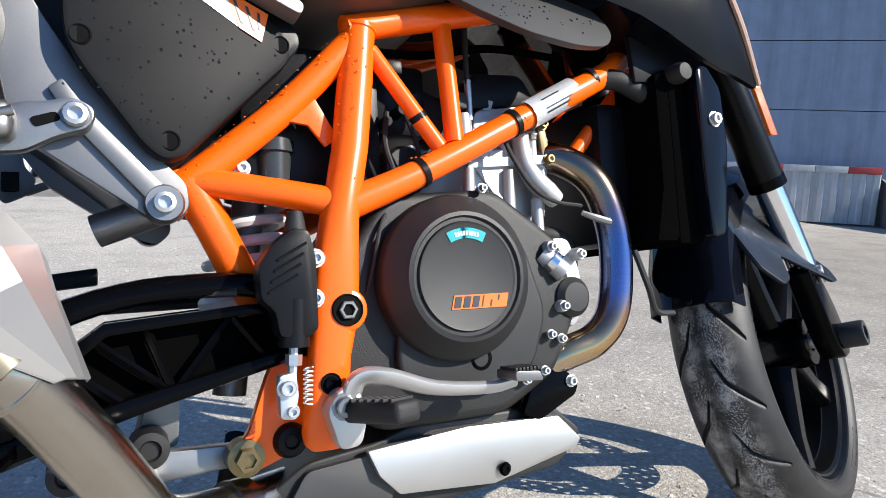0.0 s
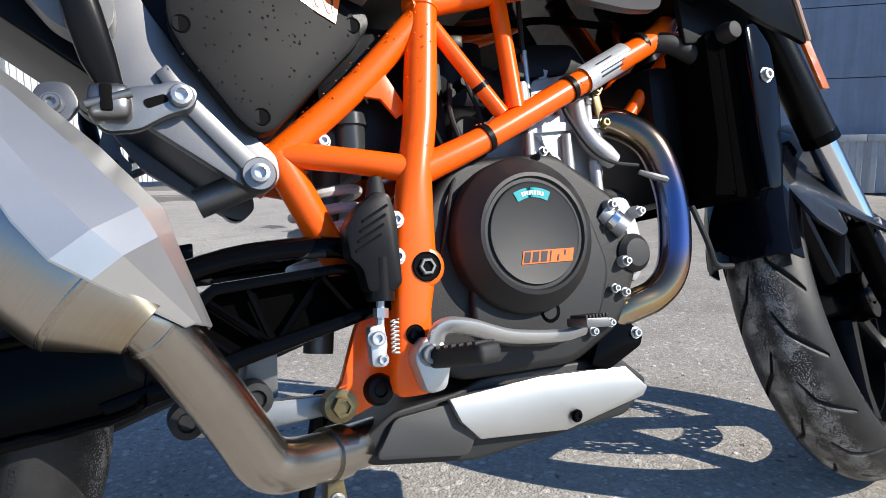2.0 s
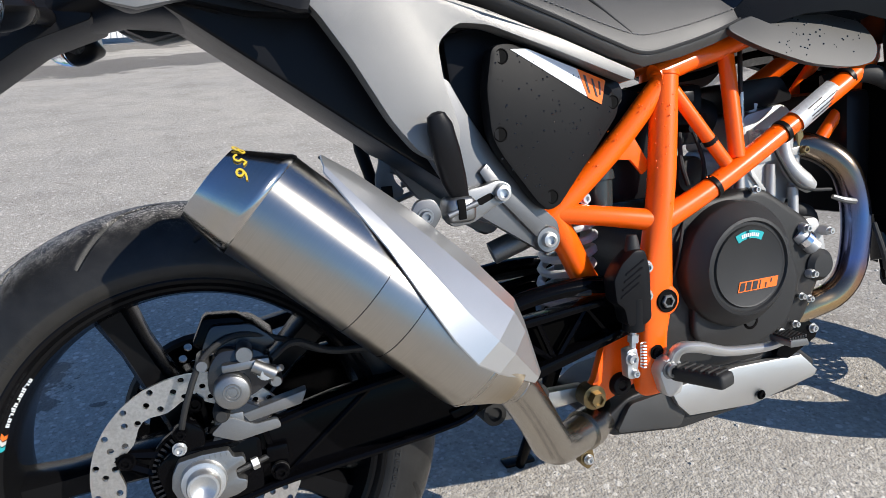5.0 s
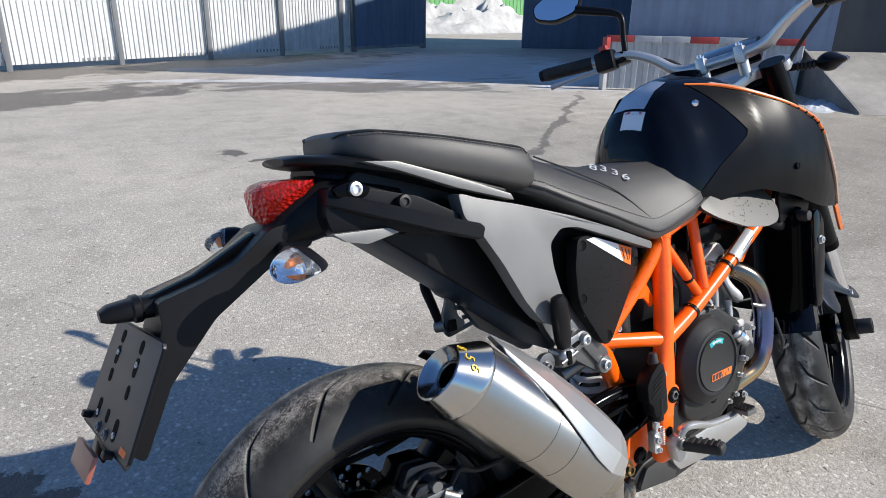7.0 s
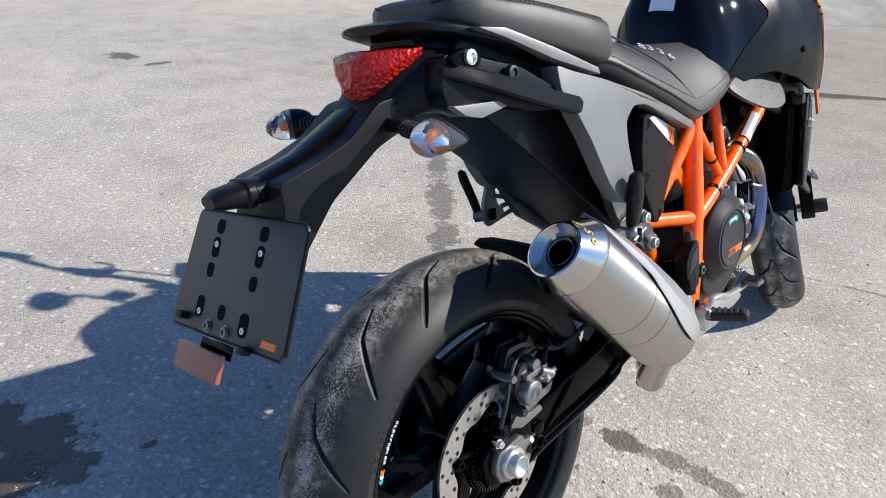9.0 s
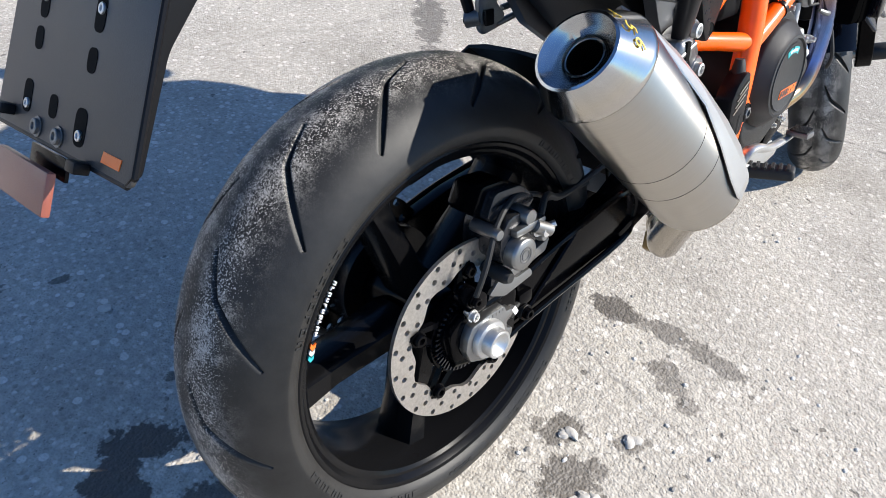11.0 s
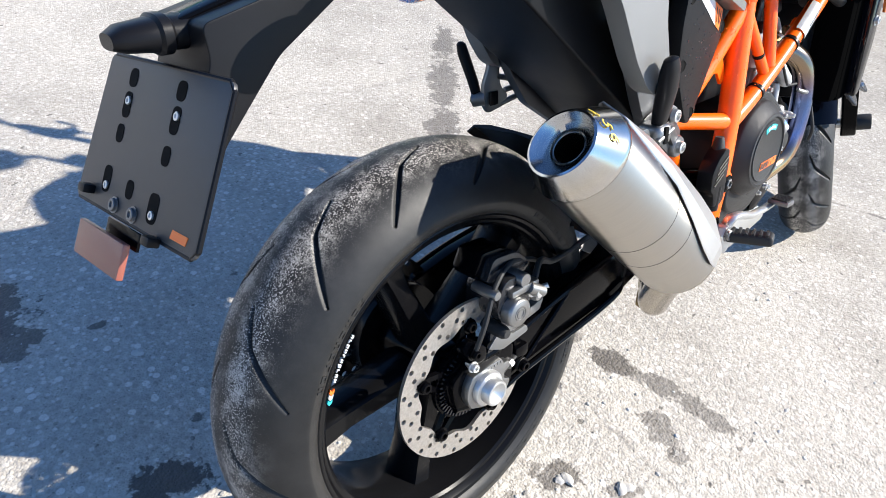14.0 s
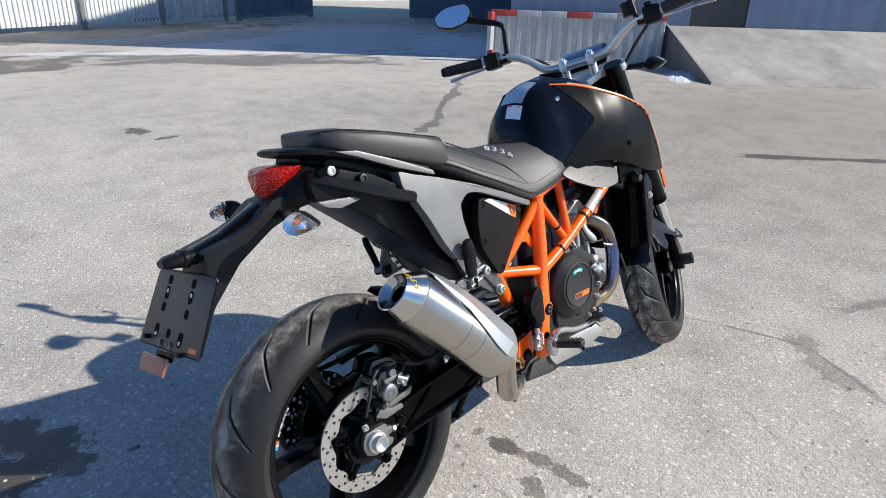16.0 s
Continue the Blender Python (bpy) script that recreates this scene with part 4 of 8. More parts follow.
def wheel(name, centre, radius, half, bead, grooves, span, spokes, parent_m, seed, rim_half):
    w = part(name, lathe([(0.018, -0.07), (0.040, -0.07), (0.044, -0.045), (0.036, -0.02), (0.036, 0.02), (0.044, 0.045), (0.040, 0.07), (0.018, 0.07), (0.018, -0.07)], 24, SIDE_R), SATIN, bike,
             "black cast wheel", parent_m @ Matrix.Translation(centre))
    ty = new("tyre", tyre_mesh("tyre", radius, half, bead, grooves, span, 1900 if half > 0.07 else 1100, seed))
    ty.parent = w
    tagged(ty, "dusty black tyre with slanting sickle grooves")
    b, h = bead, rim_half
    # round flange lip, a shallow ledge, then the drop to the well
    outer = [(b + 0.004, h - 0.010), (b + 0.0050, h - 0.003), (b + 0.0035, h - 0.0005), (b + 0.0005, h + 0.0005), (b - 0.0035, h - 0.0010), (b - 0.0060, h - 0.0040), (b - 0.0085, h - 0.0075), (b - 0.0120, h - 0.0085),
             (b - 0.0160, h - 0.0120), (b - 0.0180, h - 0.0200), (b - 0.0195, h - 0.0270), (b - 0.0225, h - 0.0360), (b - 0.0240, h * 0.30)]
    prof = [(r, y) for r, y in outer] + [(r, -y) for r, y in outer[::-1]]
    prof += [(b - 0.006, -h + 0.012), (b - 0.017, -h * 0.3), (b - 0.017, h * 0.3), (b - 0.006, h - 0.012), outer[0]]
    part("rim", lathe(prof, 128, SIDE_R), RIM_BLACK, w, sharp=24)
    for k in range(spokes):
        a0 = 2 * math.pi * k / spokes + radians(40)
        for off in (0.0,):
            a = a0 + off
            p0 = Vector((math.cos(a0 + off * 0.8) * 0.040, 0, math.sin(a0 + off * 0.8) * 0.040))
            p1 = Vector((math.cos(a) * (b - 0.0215), 0, math.sin(a) * (b - 0.0215)))
            mid = (p0 + p1) / 2
            d = (p1 - p0).normalized()
            t = Vector((-d.z, 0, d.x))
            rings = []
            for q, (wd, th) in zip((0, 0.3, 0.7, 1.0), ((0.022, 0.034), (0.020, 0.032), (0.018, 0.030), (0.023, 0.034))):
                c = p0.lerp(p1, q)
                rings.append([c + t * wd * sx + Vector((0, th * sy, 0)) for sx, sy in ((1, 0.6), (0.6, 1), (-0.6, 1), (-1, 0.6), (-1, -0.6), (-0.6, -1), (0.6, -1), (1, -0.6))])
            part("spoke", loft(rings), RIM_BLACK, w)
    return w


rear_wheel = wheel("rear_wheel", REAR, 0.313, 0.080, 0.226, 14, 0.105, 5, Matrix.Identity(4), 3, 0.073)
front_wheel = wheel("front_wheel", FRONT, 0.300, 0.060, 0.226, 17, 0.085, 5, STEER, 6, 0.0535)

# rear brake
rear_disc = part("rear_brake_disc", perforated(0.086, 0.1185, 0.005, 3, 20, 0.0037, 60, 10, right_at(REAR.x, -0.100, REAR.z)), DISC, bike, "drilled steel brake disc")
for k in range(5):
    a = 2 * math.pi * k / 5 + 0.25
    for off in (-0.22, 0.22):
        bm = tube([(0.052 * math.cos(a + off), 0.052 * math.sin(a + off), 0), (0.080 * math.cos(a + off * 0.35), 0.080 * math.sin(a + off * 0.35), 0), (0.094 * math.cos(a), 0.094 * math.sin(a), 0)], 0.006, 6, 3)
        part("carrier_arm", bm, SATIN, rear_disc, m=right_at(REAR.x, -0.098, REAR.z))
part("carrier_ring", lathe([(0.045, -0.004), (0.058, -0.004), (0.058, 0.004), (0.045, 0.004), (0.045, -0.004)], 40, right_at(REAR.x, -0.098, REAR.z)), SATIN, rear_disc)
for k in range(5):
    a = 2 * math.pi * k / 5 + 0.25
    bolt(rear_disc, (REAR.x + 0.083 * math.cos(a), -0.105, REAR.z + 0.083 * math.sin(a)), r=0.008, mat=SATIN)
bm = bmesh.new()
for k in range(48):
    a = 2 * math.pi * k / 48
    c, s = math.cos(a), math.sin(a)
    vs = [bm.verts.new((REAR.x + r * c - w * s, -0.1065, REAR.z + r * s + w * c)) for r, w in ((0.038, -0.0011), (0.054, -0.0014), (0.054, 0.0014), (0.038, 0.0011))]
    ws = [bm.verts.new((v.co.x, -0.1045, v.co.z)) for v in vs]
    bm.faces.new(vs)
    for i in range(4):
        bm.faces.new((vs[i], ws[i], ws[(i + 1) % 4], vs[(i + 1) % 4]))
part("sensor_ring", bm, CALIPER, rear_disc)

caliper = part("rear_caliper", plate(rounded([(0.018, 0.412), (0.030, 0.398), (0.060, 0.398), (0.088, 0.412), (0.092, 0.438), (0.075, 0.456), (0.035, 0.460), (0.020, 0.440)], 0.010), -0.136, -0.075, 0.005), CALIPER, bike, "grey cast brake caliper with a silver piston boss")
part("piston_boss", lathe([(0, 0.016), (0.0175, 0.016), (0.0195, 0.0145), (0.0205, 0.011), (0.0205, -0.02)], 32, right_at(0.044, -0.136, 0.414)), ALU, caliper)
for r in (0.006, 0.0095):
    part("cast_ring", lathe([(r - 0.0011, 0.0158), (r - 0.0008, 0.0168), (r + 0.0008, 0.0168), (r + 0.0011, 0.0158)], 24, right_at(0.044, -0.136, 0.414)), ALU_DULL, caliper)
part("cast_web", box((0.052, 0.014, 0.010), (0.062, -0.138, 0.440), 0.003), ALU, caliper)
part("cast_lug", lathe([(0, 0.006), (0.009, 0.006), (0.010, 0.003), (0.010, -0.02)], 18, right_at(0.062, -0.138, 0.452)), ALU, caliper)
part("bolt_boss", tube([(0.070, -0.142, 0.438), (0.093, -0.146, 0.424)], 0.0085, 12), ALU, caliper)
part("name_block", box((0.022, 0.006, 0.016), (0.040, -0.121, 0.372), 0.002), ALU, caliper)
part("bridge", plate(rounded([(0.015, 0.455), (0.03, 0.485), (0.075, 0.480), (0.10, 0.455), (0.09, 0.445)], 0.008), -0.118, -0.055, 0.005), CALIPER, caliper)
part("pad_cover", plate(rounded([(0.006, 0.462), (0.022, 0.492), (0.060, 0.488), (0.094, 0.462), (0.088, 0.450), (0.02, 0.452)], 0.006), -0.106, -0.066, 0.004), SATIN, caliper)
part("mount_arm", plate(rounded([(-0.005, 0.335), (0.015, 0.352), (0.02, 0.385), (0.05, 0.392), (0.085, 0.372), (0.06, 0.350), (0.03, 0.335)], 0.008), -0.122, -0.104, 0.003), CALIPER, caliper)
part("arm_ledge", plate([(0.049, 0.377), (0.126, 0.391), (0.118, 0.374), (0.056, 0.365)], -0.124, -0.104, 0.003), ALU_DULL, caliper)
part("arm_slot", plate(rounded([(0.010, 0.362), (0.016, 0.370), (0.030, 0.368), (0.026, 0.358)], 0.003), -0.1226, -0.121, 0), HOLE_SHADE, caliper)
part("arm_bracket", plate(rounded([(0.012, 0.360), (0.034, 0.378), (0.062, 0.362), (0.088, 0.364), (0.092, 0.352), (0.040, 0.346)], 0.005), -0.125, -0.118, 0.002), ALU_DULL, caliper)
part("banjo", lathe([(0, 0.012), (0.006, 0.012), (0.007, 0.0), (0.010, 0.0), (0.010, -0.012), (0, -0.012)], 14, right_at(0.082, -0.14, 0.427)), ZINC, caliper)
part("nipple", tube([(0.086, -0.138, 0.425), (0.100, -0.150, 0.432)], 0.004, 8), ZINC, caliper)
for p in ((0.016, -0.128, 0.446), (0.092, -0.132, 0.414)):
    part("pin", lathe([(0, 0.01), (0.006, 0.01), (0.008, 0.004), (0.008, -0.03)], 12, right_at(*p)), ALU, caliper)
part("boot", lathe([(0, 0.012), (0.006, 0.012), (0.009, 0.006), (0.010, -0.01), (0.008, -0.03)], 14, right_at(0.028, -0.132, 0.386)), RUBBER_PART, caliper)
sensor = part("speed_sensor", plate(rounded([(-0.030, 0.372), (-0.012, 0.385), (0.006, 0.370), (0.006, 0.350), (-0.02, 0.346)], 0.006), -0.128, -0.105, 0.003), SATIN, bike)
bolt(sensor, (-0.018, -0.131, 0.372), r=0.006, mat=SATIN)
bolt(sensor, (-0.022, -0.131, 0.354), r=0.006, mat=ZINC)
part("sensor_lead", tube([(-0.02, -0.128, 0.365), (-0.005, -0.135, 0.41), (0.02, -0.13, 0.455), (0.06, -0.12, 0.470), (0.11, -0.11, 0.452), (0.16, -0.10, 0.425), (0.25, -0.09, 0.41)], 0.0035, 8), RUBBER_PART, bike)
part("brake_hose", tube([(0.09, -0.135, 0.44), (0.12, -0.12, 0.45), (0.17, -0.105, 0.425), (0.27, -0.09, 0.42), (0.42, -0.09, 0.44), (0.52, -0.11, 0.44)], 0.0045, 8), RUBBER_PART, bike)

# swingarm, with the lattice ahead of the wheel, on both sides
arm = part("swingarm", tube([(0.60, 0.11, 0.405), (0.60, -0.11, 0.405)], 0.026, 18), SATIN, bike, "black lattice swingarm")
for s in (1, -1):
    def put(name, bm, mat=SATIN):
        return part(name, mirror(bm) if s > 0 else bm, mat, arm)
    put("beam", plate(rounded([(-0.055, 0.330), (-0.045, 0.285), (0.02, 0.268), (0.10, 0.280), (0.31, 0.300), (0.345, 0.325), (0.34, 0.372), (0.29, 0.388), (0.16, 0.375), (0.05, 0.352), (-0.03, 0.352)], 0.010), -0.113, -0.090, 0.003))
    put("upper_rail", tube([(-0.03, -0.118, 0.349), (0.05, -0.119, 0.349), (0.16, -0.120, 0.371), (0.29, -0.118, 0.384), (0.338, -0.112, 0.368)], 0.0052, 8, 4))
    put("lower_rail", tube([(-0.045, -0.118, 0.290), (0.02, -0.119, 0.272), (0.10, -0.120, 0.283), (0.31, -0.118, 0.303), (0.343, -0.112, 0.327)], 0.0052, 8, 4))
    put("end_rail", tube([(0.338, -0.112, 0.368), (0.347, -0.112, 0.348), (0.343, -0.112, 0.327)], 0.0050, 8, 4))
    put("cross_rib", tube([(0.085, -0.115, 0.283), (0.20, -0.116, 0.372)], 0.0036, 6))
    put("cross_rib", tube([(0.085, -0.115, 0.283), (0.07, -0.116, 0.352)], 0.0036, 6))
    put("axle_boss", plate(rounded([(-0.052, 0.334), (-0.044, 0.284), (0.02, 0.270), (0.062, 0.278), (0.066, 0.346), (-0.03, 0.350)], 0.010), -0.122, -0.100, 0.003))
    put("upper_member", tube([(0.27, -0.105, 0.382), (0.40, -0.10, 0.437), (0.52, -0.10, 0.448), (0.60, -0.10, 0.43)], 0.013, 10, squash=0.8))
    put("middle_member", plate([(0.33, 0.362), (0.405, 0.418), (0.53, 0.428), (0.60, 0.425), (0.60, 0.413), (0.53, 0.418), (0.408, 0.406), (0.345, 0.35)], -0.115, -0.085, 0.003))
    put("lower_member", plate([(0.30, 0.318), (0.43, 0.352), (0.52, 0.372), (0.60, 0.392), (0.60, 0.378), (0.52, 0.358), (0.43, 0.335), (0.31, 0.300)], -0.118, -0.084, 0.004))
    for (x0, z0), (x1, z1) in (((0.44, 0.41), (0.462, 0.35)), ((0.462, 0.35), (0.515, 0.418)), ((0.462, 0.35), (0.40, 0.40)), ((0.515, 0.418), (0.55, 0.372)), ((0.37, 0.385), (0.42, 0.345))):
        put("lattice_rib", tube([(x0, -0.104, z0), (x1, -0.104, z1)], 0.0045, 6))
    # flat sheet closing the open lattice from behind, near-black without reflection
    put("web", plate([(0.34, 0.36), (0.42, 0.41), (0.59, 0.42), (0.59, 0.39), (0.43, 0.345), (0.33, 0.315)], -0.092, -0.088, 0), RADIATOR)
axle_block = part("axle_block", plate(rounded([(-0.034, 0.326), (-0.026, 0.340), (0.000, 0.343), (0.029, 0.342), (0.033, 0.332), (0.044, 0.331), (0.046, 0.321), (0.034, 0.317), (0.034, 0.306), (0.045, 0.301), (0.042, 0.290), (0.030, 0.285), (-0.008, 0.281), (-0.030, 0.291), (-0.037, 0.310)], 0.003), -0.134, -0.120, 0.002), ALU, bike, "silver chain adjuster block")
bm = lathe([(0, 0.012), (0.006, 0.013), (0.0145, 0.021), (0.0170, 0.021), (0.0182, 0.0195), (0.0188, 0.004)], 40, right_at(-0.002, -0.134, 0.3124))
lathe([(0.0185, 0.008), (0.0240, 0.0072), (0.0252, 0.005), (0.0252, -0.001)], 40, right_at(-0.002, -0.134, 0.3124), bm)
part("axle_nut", bm, ZINC, axle_block)
for k in range(5):
    part("index_mark", box((0.0008, 0.0008, 0.004), (0.002 + 0.006 * k, -0.1342, 0.3385), 0), ALU_DULL, axle_block)
part("adjuster_bolt", tube([(0.034, -0.127, 0.311), (0.088, -0.116, 0.320)], 0.0042, 8), DARK_CASE, axle_block)
part("adjuster_nut", lathe([(0, -0.004), (0.0078, -0.004), (0.0078, 0.004), (0, 0.004)], 6, along((0.055, -0.1228, 0.3145), (0.088, -0.116, 0.320))), ZINC, axle_block)
part("adjuster_clevis", box((0.026, 0.012, 0.020), (0.082, -0.118, 0.320), 0.004), SATIN, axle_block)
bolt(arm, (0.0825, -0.126, 0.2972), r=0.0078, mat=SATIN)
part("bolt_ring", lathe([(0.0078, 0.002), (0.0092, 0.003), (0.0106, 0.002), (0.0106, -0.004)], 20, right_at(0.0825, -0.122, 0.2972)), DARK_CASE, arm)
part("axle", tube([(0, -0.13, 0.312), (0, 0.13, 0.312)], 0.012, 14), ZINC, arm)
part("chain_guard", plate([(0.08, 0.43), (0.32, 0.47), (0.40, 0.48), (0.40, 0.46), (0.30, 0.45), (0.08, 0.41)], 0.085, 0.11, 0.003), BLACK, bike)
rings = []
for k in range(13):
    a = radians(54 - 40 * k / 12)
    prof = [(0.322, 0.088), (0.334, 0.080), (0.340, 0.05), (0.341, 0.0), (0.340, -0.05), (0.334, -0.078), (0.322, -0.084), (0.320, -0.082), (0.331, -0.075), (0.337, 0.0), (0.331, 0.077), (0.320, 0.086)]
    rings.append([(r * math.cos(a), y, REAR.z + r * math.sin(a)) for r, y in prof])
part("wheel_hugger", loft(rings), BLACK, bike, "short black rear wheel hugger")

sprocket = part("rear_sprocket", perforated(0.066, 0.106, 0.006, 3, 15, 0.0058, 45, 0, Matrix.Translation((0, 0.098, REAR.z)) @ SIDE_R), SATIN, bike, "black rear sprocket")
for k in range(5):
    a = 2 * math.pi * k / 5 + 0.3
    part("sprocket_bolt", lathe([(0, 0.006), (0.006, 0.006), (0.007, 0.0), (0.007, -0.01)], 6, right_at(0.075 * math.cos(a), 0.094, REAR.z + 0.075 * math.sin(a))), ZINC, sprocket)
loop = [(0.110 * math.cos(radians(a)), 0.098, REAR.z + 0.110 * math.sin(radians(a))) for a in range(80, 281, 10)]
loop = [(0.60, 0.098, 0.435), (0.30, 0.098, 0.430)] + loop + [(0.30, 0.098, 0.268), (0.60, 0.098, 0.365)]
part("drive_chain", tube(loop, 0.0075, 6, smooth=False, squash=0.8), DARK_CASE, bike, "dark greased drive chain")
part("cush_hub", lathe([(0.02, -0.03), (0.075, -0.03), (0.080, -0.02), (0.078, 0.02), (0.02, 0.02)], 36, Matrix.Translation((0, 0.066, REAR.z)) @ SIDE_R), RIM_BLACK, bike)

# trellis frame
frame_thing = part("trellis_frame", tube([(1.10, 0, 0.80), (1.045, 0, 0.95)], 0.034, 24), ORANGE, bike, "orange tubular trellis frame")
for s in (1, -1):
    def put(name, bm, mat=ORANGE):
        return part(name, mirror(bm) if s > 0 else bm, mat, frame_thing)
    rings = []
    for x, y, z, rx, ry in ((0.662, -0.098, 0.728, 0.0185, 0.0185), (0.652, -0.104, 0.660, 0.0195, 0.0195), (0.640, -0.112, 0.585, 0.0195, 0.0195), (0.630, -0.118, 0.545, 0.0195, 0.0195), (0.622, -0.121, 0.510, 0.0205, 0.019), (0.615, -0.1235, 0.465, 0.023, 0.017), (0.611, -0.124, 0.417, 0.0255, 0.016), (0.604, -0.124, 0.370, 0.021, 0.016), (0.600, -0.124, 0.330, 0.0215, 0.016), (0.598, -0.124, 0.300, 0.024, 0.0155), (0.598, -0.124, 0.289, 0.022, 0.014), (0.598, -0.124, 0.283, 0.016, 0.010)):
        q = 2.0 if z > 0.50 else 2.8
        rings.append([Vector((x + rx * math.copysign(abs(math.cos(a)) ** (2 / q), math.cos(a)), y + ry * math.copysign(abs(math.sin(a)) ** (2 / q), math.sin(a)), z)) for a in [2 * math.pi * k / 24 for k in range(24)]])
    put("upright_tube", loft(rings if s < 0 else rings[:8]))
    put("pivot_ear", lathe([(0, 0.0150), (0.0195, 0.0150), (0.0216, 0.0135), (0.0225, 0.0105), (0.0225, -0.012), (0, -0.012)], 32, right_at(0.620, -0.124, 0.417)))
    for z, x, y, r in ((0.722, 0.661, -0.0985, 0.0203),):
        put("weld_bead", lathe([(r - 0.003, -0.0035), (r, -0.0015), (r, 0.0015), (r - 0.003, 0.0035)], 20, along((x, y, z), (x + 0.018, y + 0.01, z + 0.1))))
    put("rear_diagonal", tube([(0.656, -0.098, 0.712), (0.575, -0.092, 0.628), (0.478, -0.085, 0.546)], [0.0155, 0.016, 0.0165], 16))
    if s < 0:
        put("rear_lower", tube([(0.480, -0.084, 0.553), (0.505, -0.078, 0.507), (0.532, -0.070, 0.455), (0.56, -0.06, 0.415)], 0.0185, 16))
    put("cross_tube", tube([(0.486, -0.087, 0.552), (0.55, -0.104, 0.541), (0.622, -0.118, 0.527)], [0.0145, 0.014, 0.0155], 14))
    put("front_diagonal", tube([(0.628, -0.119, 0.523), (0.718, -0.119, 0.562), (0.846, -0.114, 0.627), (1.02, -0.098, 0.716), (1.09, -0.04, 0.78)], [0.017, 0.0155, 0.0155, 0.016, 0.017], 16))
    put("down_tube", tube([(0.978, -0.060, 0.606), (1.079, -0.060, 0.7155), (1.092, -0.050, 0.735)], 0.0105, 12))
    put("inner_brace", tube([(0.672, -0.102, 0.700), (0.745, -0.117, 0.592)], 0.0098, 12))
    put("front_brace", tube([(0.768, -0.094, 0.742), (0.765, -0.116, 0.598)], 0.0115, 12))
    put("top_tube", tube([(0.645, -0.098, 0.722), (0.70, -0.095, 0.738), (0.765, -0.094, 0.755), (0.90, -0.075, 0.80), (1.06, -0.02, 0.90)], 0.0155, 14))
    put("gusset", plate([(0.60, 0.655), (0.632, 0.60), (0.618, 0.59), (0.60, 0.612), (0.575, 0.615), (0.56, 0.612)], -0.10, -0.094, 0.001))
    if s < 0:
        put("lower_lug", plate(rounded([(0.58, 0.395), (0.552, 0.36), (0.530, 0.30), (0.513, 0.285), (0.513, 0.270), (0.535, 0.262), (0.60, 0.285), (0.60, 0.38)], 0.008), -0.088, -0.072, 0.004))
    if s < 0:
        put("pivot_tab", plate(rounded([(0.440, 0.545), (0.452, 0.52), (0.478, 0.515), (0.495, 0.555), (0.475, 0.565)], 0.008), -0.092, -0.070, 0.004))
    # rubber bands on the tubes
    for x, z, dx, dz, y, r in ((0.718, 0.562, 0.128, 0.065, -0.1195, 0.0172), (0.846, 0.627, 0.174, 0.089, -0.1152, 0.0172), (0.977, 0.696, 0.174, 0.089, -0.1045, 0.0178), (0.722, 0.626, 0.073, -0.108, -0.112, 0.0105)):
        d = Vector((dx, 0, dz)).normalized() * 0.0035
        put("cable_band", tube([(x - d.x, y, z - d.z), (x + d.x, y, z + d.z)], r, 16), BLACK)
# silver data label on the front tube
bm = bmesh.new()
p, q = Vector((0.868, -0.1128, 0.638)), Vector((0.945, -0.1055, 0.678))
ax = (q - p).normalized()
o1 = Vector((0, -1, 0)) - ax * Vector((0, -1, 0)).dot(ax)
o1.normalize()
o2 = ax.cross(o1)
rows_ = []
for t in (0, 1):
    c = p.lerp(q, t)
    rows_.append([bm.verts.new(c + 0.0182 * (math.cos(a) * o1 + math.sin(a) * o2)) for a in [radians(v) for v in range(-80, 81, 10)]])
for i in range(len(rows_[0]) - 1):
    bm.faces.new((rows_[0][i], rows_[0][i + 1], rows_[1][i + 1], rows_[1][i]))
part("data_label", bm, LABEL_FOIL, frame_thing, "silver data label")
bm = bmesh.new()
for k, (t0, t1, a0, a1) in enumerate(((0.02, 0.16, -60, 40), (0.22, 0.9, 22, 30), (0.22, 0.8, 6, 12), (0.3, 0.95, -12, -6), (0.22, 0.6, -32, -26))):
    vs = [bm.verts.new(p.lerp(q, t) + 0.0186 * (math.cos(radians(a)) * o1 + math.sin(radians(a)) * o2)) for t, a in ((t0, a0), (t1, a0), (t1, a1), (t0, a1))]
    bm.faces.new(vs)
part("label_lines", bm, INK, frame_thing)
# frame hardware
part("pivot_recess", lathe([(0, 0.0), (0.0135, 0.0), (0.0150, 0.0012), (0.0160, 0.0006), (0.0164, -0.006)], 28, right_at(0.620, -0.1412, 0.417)), HOLE_SHADE, frame_thing)
part("pivot_nut", lathe([(0.0060, 0.001), (0.0064, 0.0042), (0.0088, 0.0042), (0.0100, 0.0030), (0.0100, 0.0)], 6, right_at(0.620, -0.1414, 0.417)), ALU_DULL, frame_thing)
part("pivot_bore", lathe([(0, 0.0), (0.0062, 0.0), (0.0062, -0.004)], 16, right_at(0.620, -0.1428, 0.417)), HOLE_SHADE, frame_thing)
part("screw_recess", lathe([(0, 0.0), (0.0090, 0.0), (0.0096, 0.0010), (0.0106, 0.0)], 20, right_at(0.600, -0.1404, 0.347)), HOLE_SHADE, frame_thing)
part("socket_screw", lathe([(0, 0.0012), (0.0030, 0.0012), (0.0036, 0.0030), (0.0066, 0.0026), (0.0070, 0.0)], 14, right_at(0.600, -0.1404, 0.347)), SATIN, frame_thing)
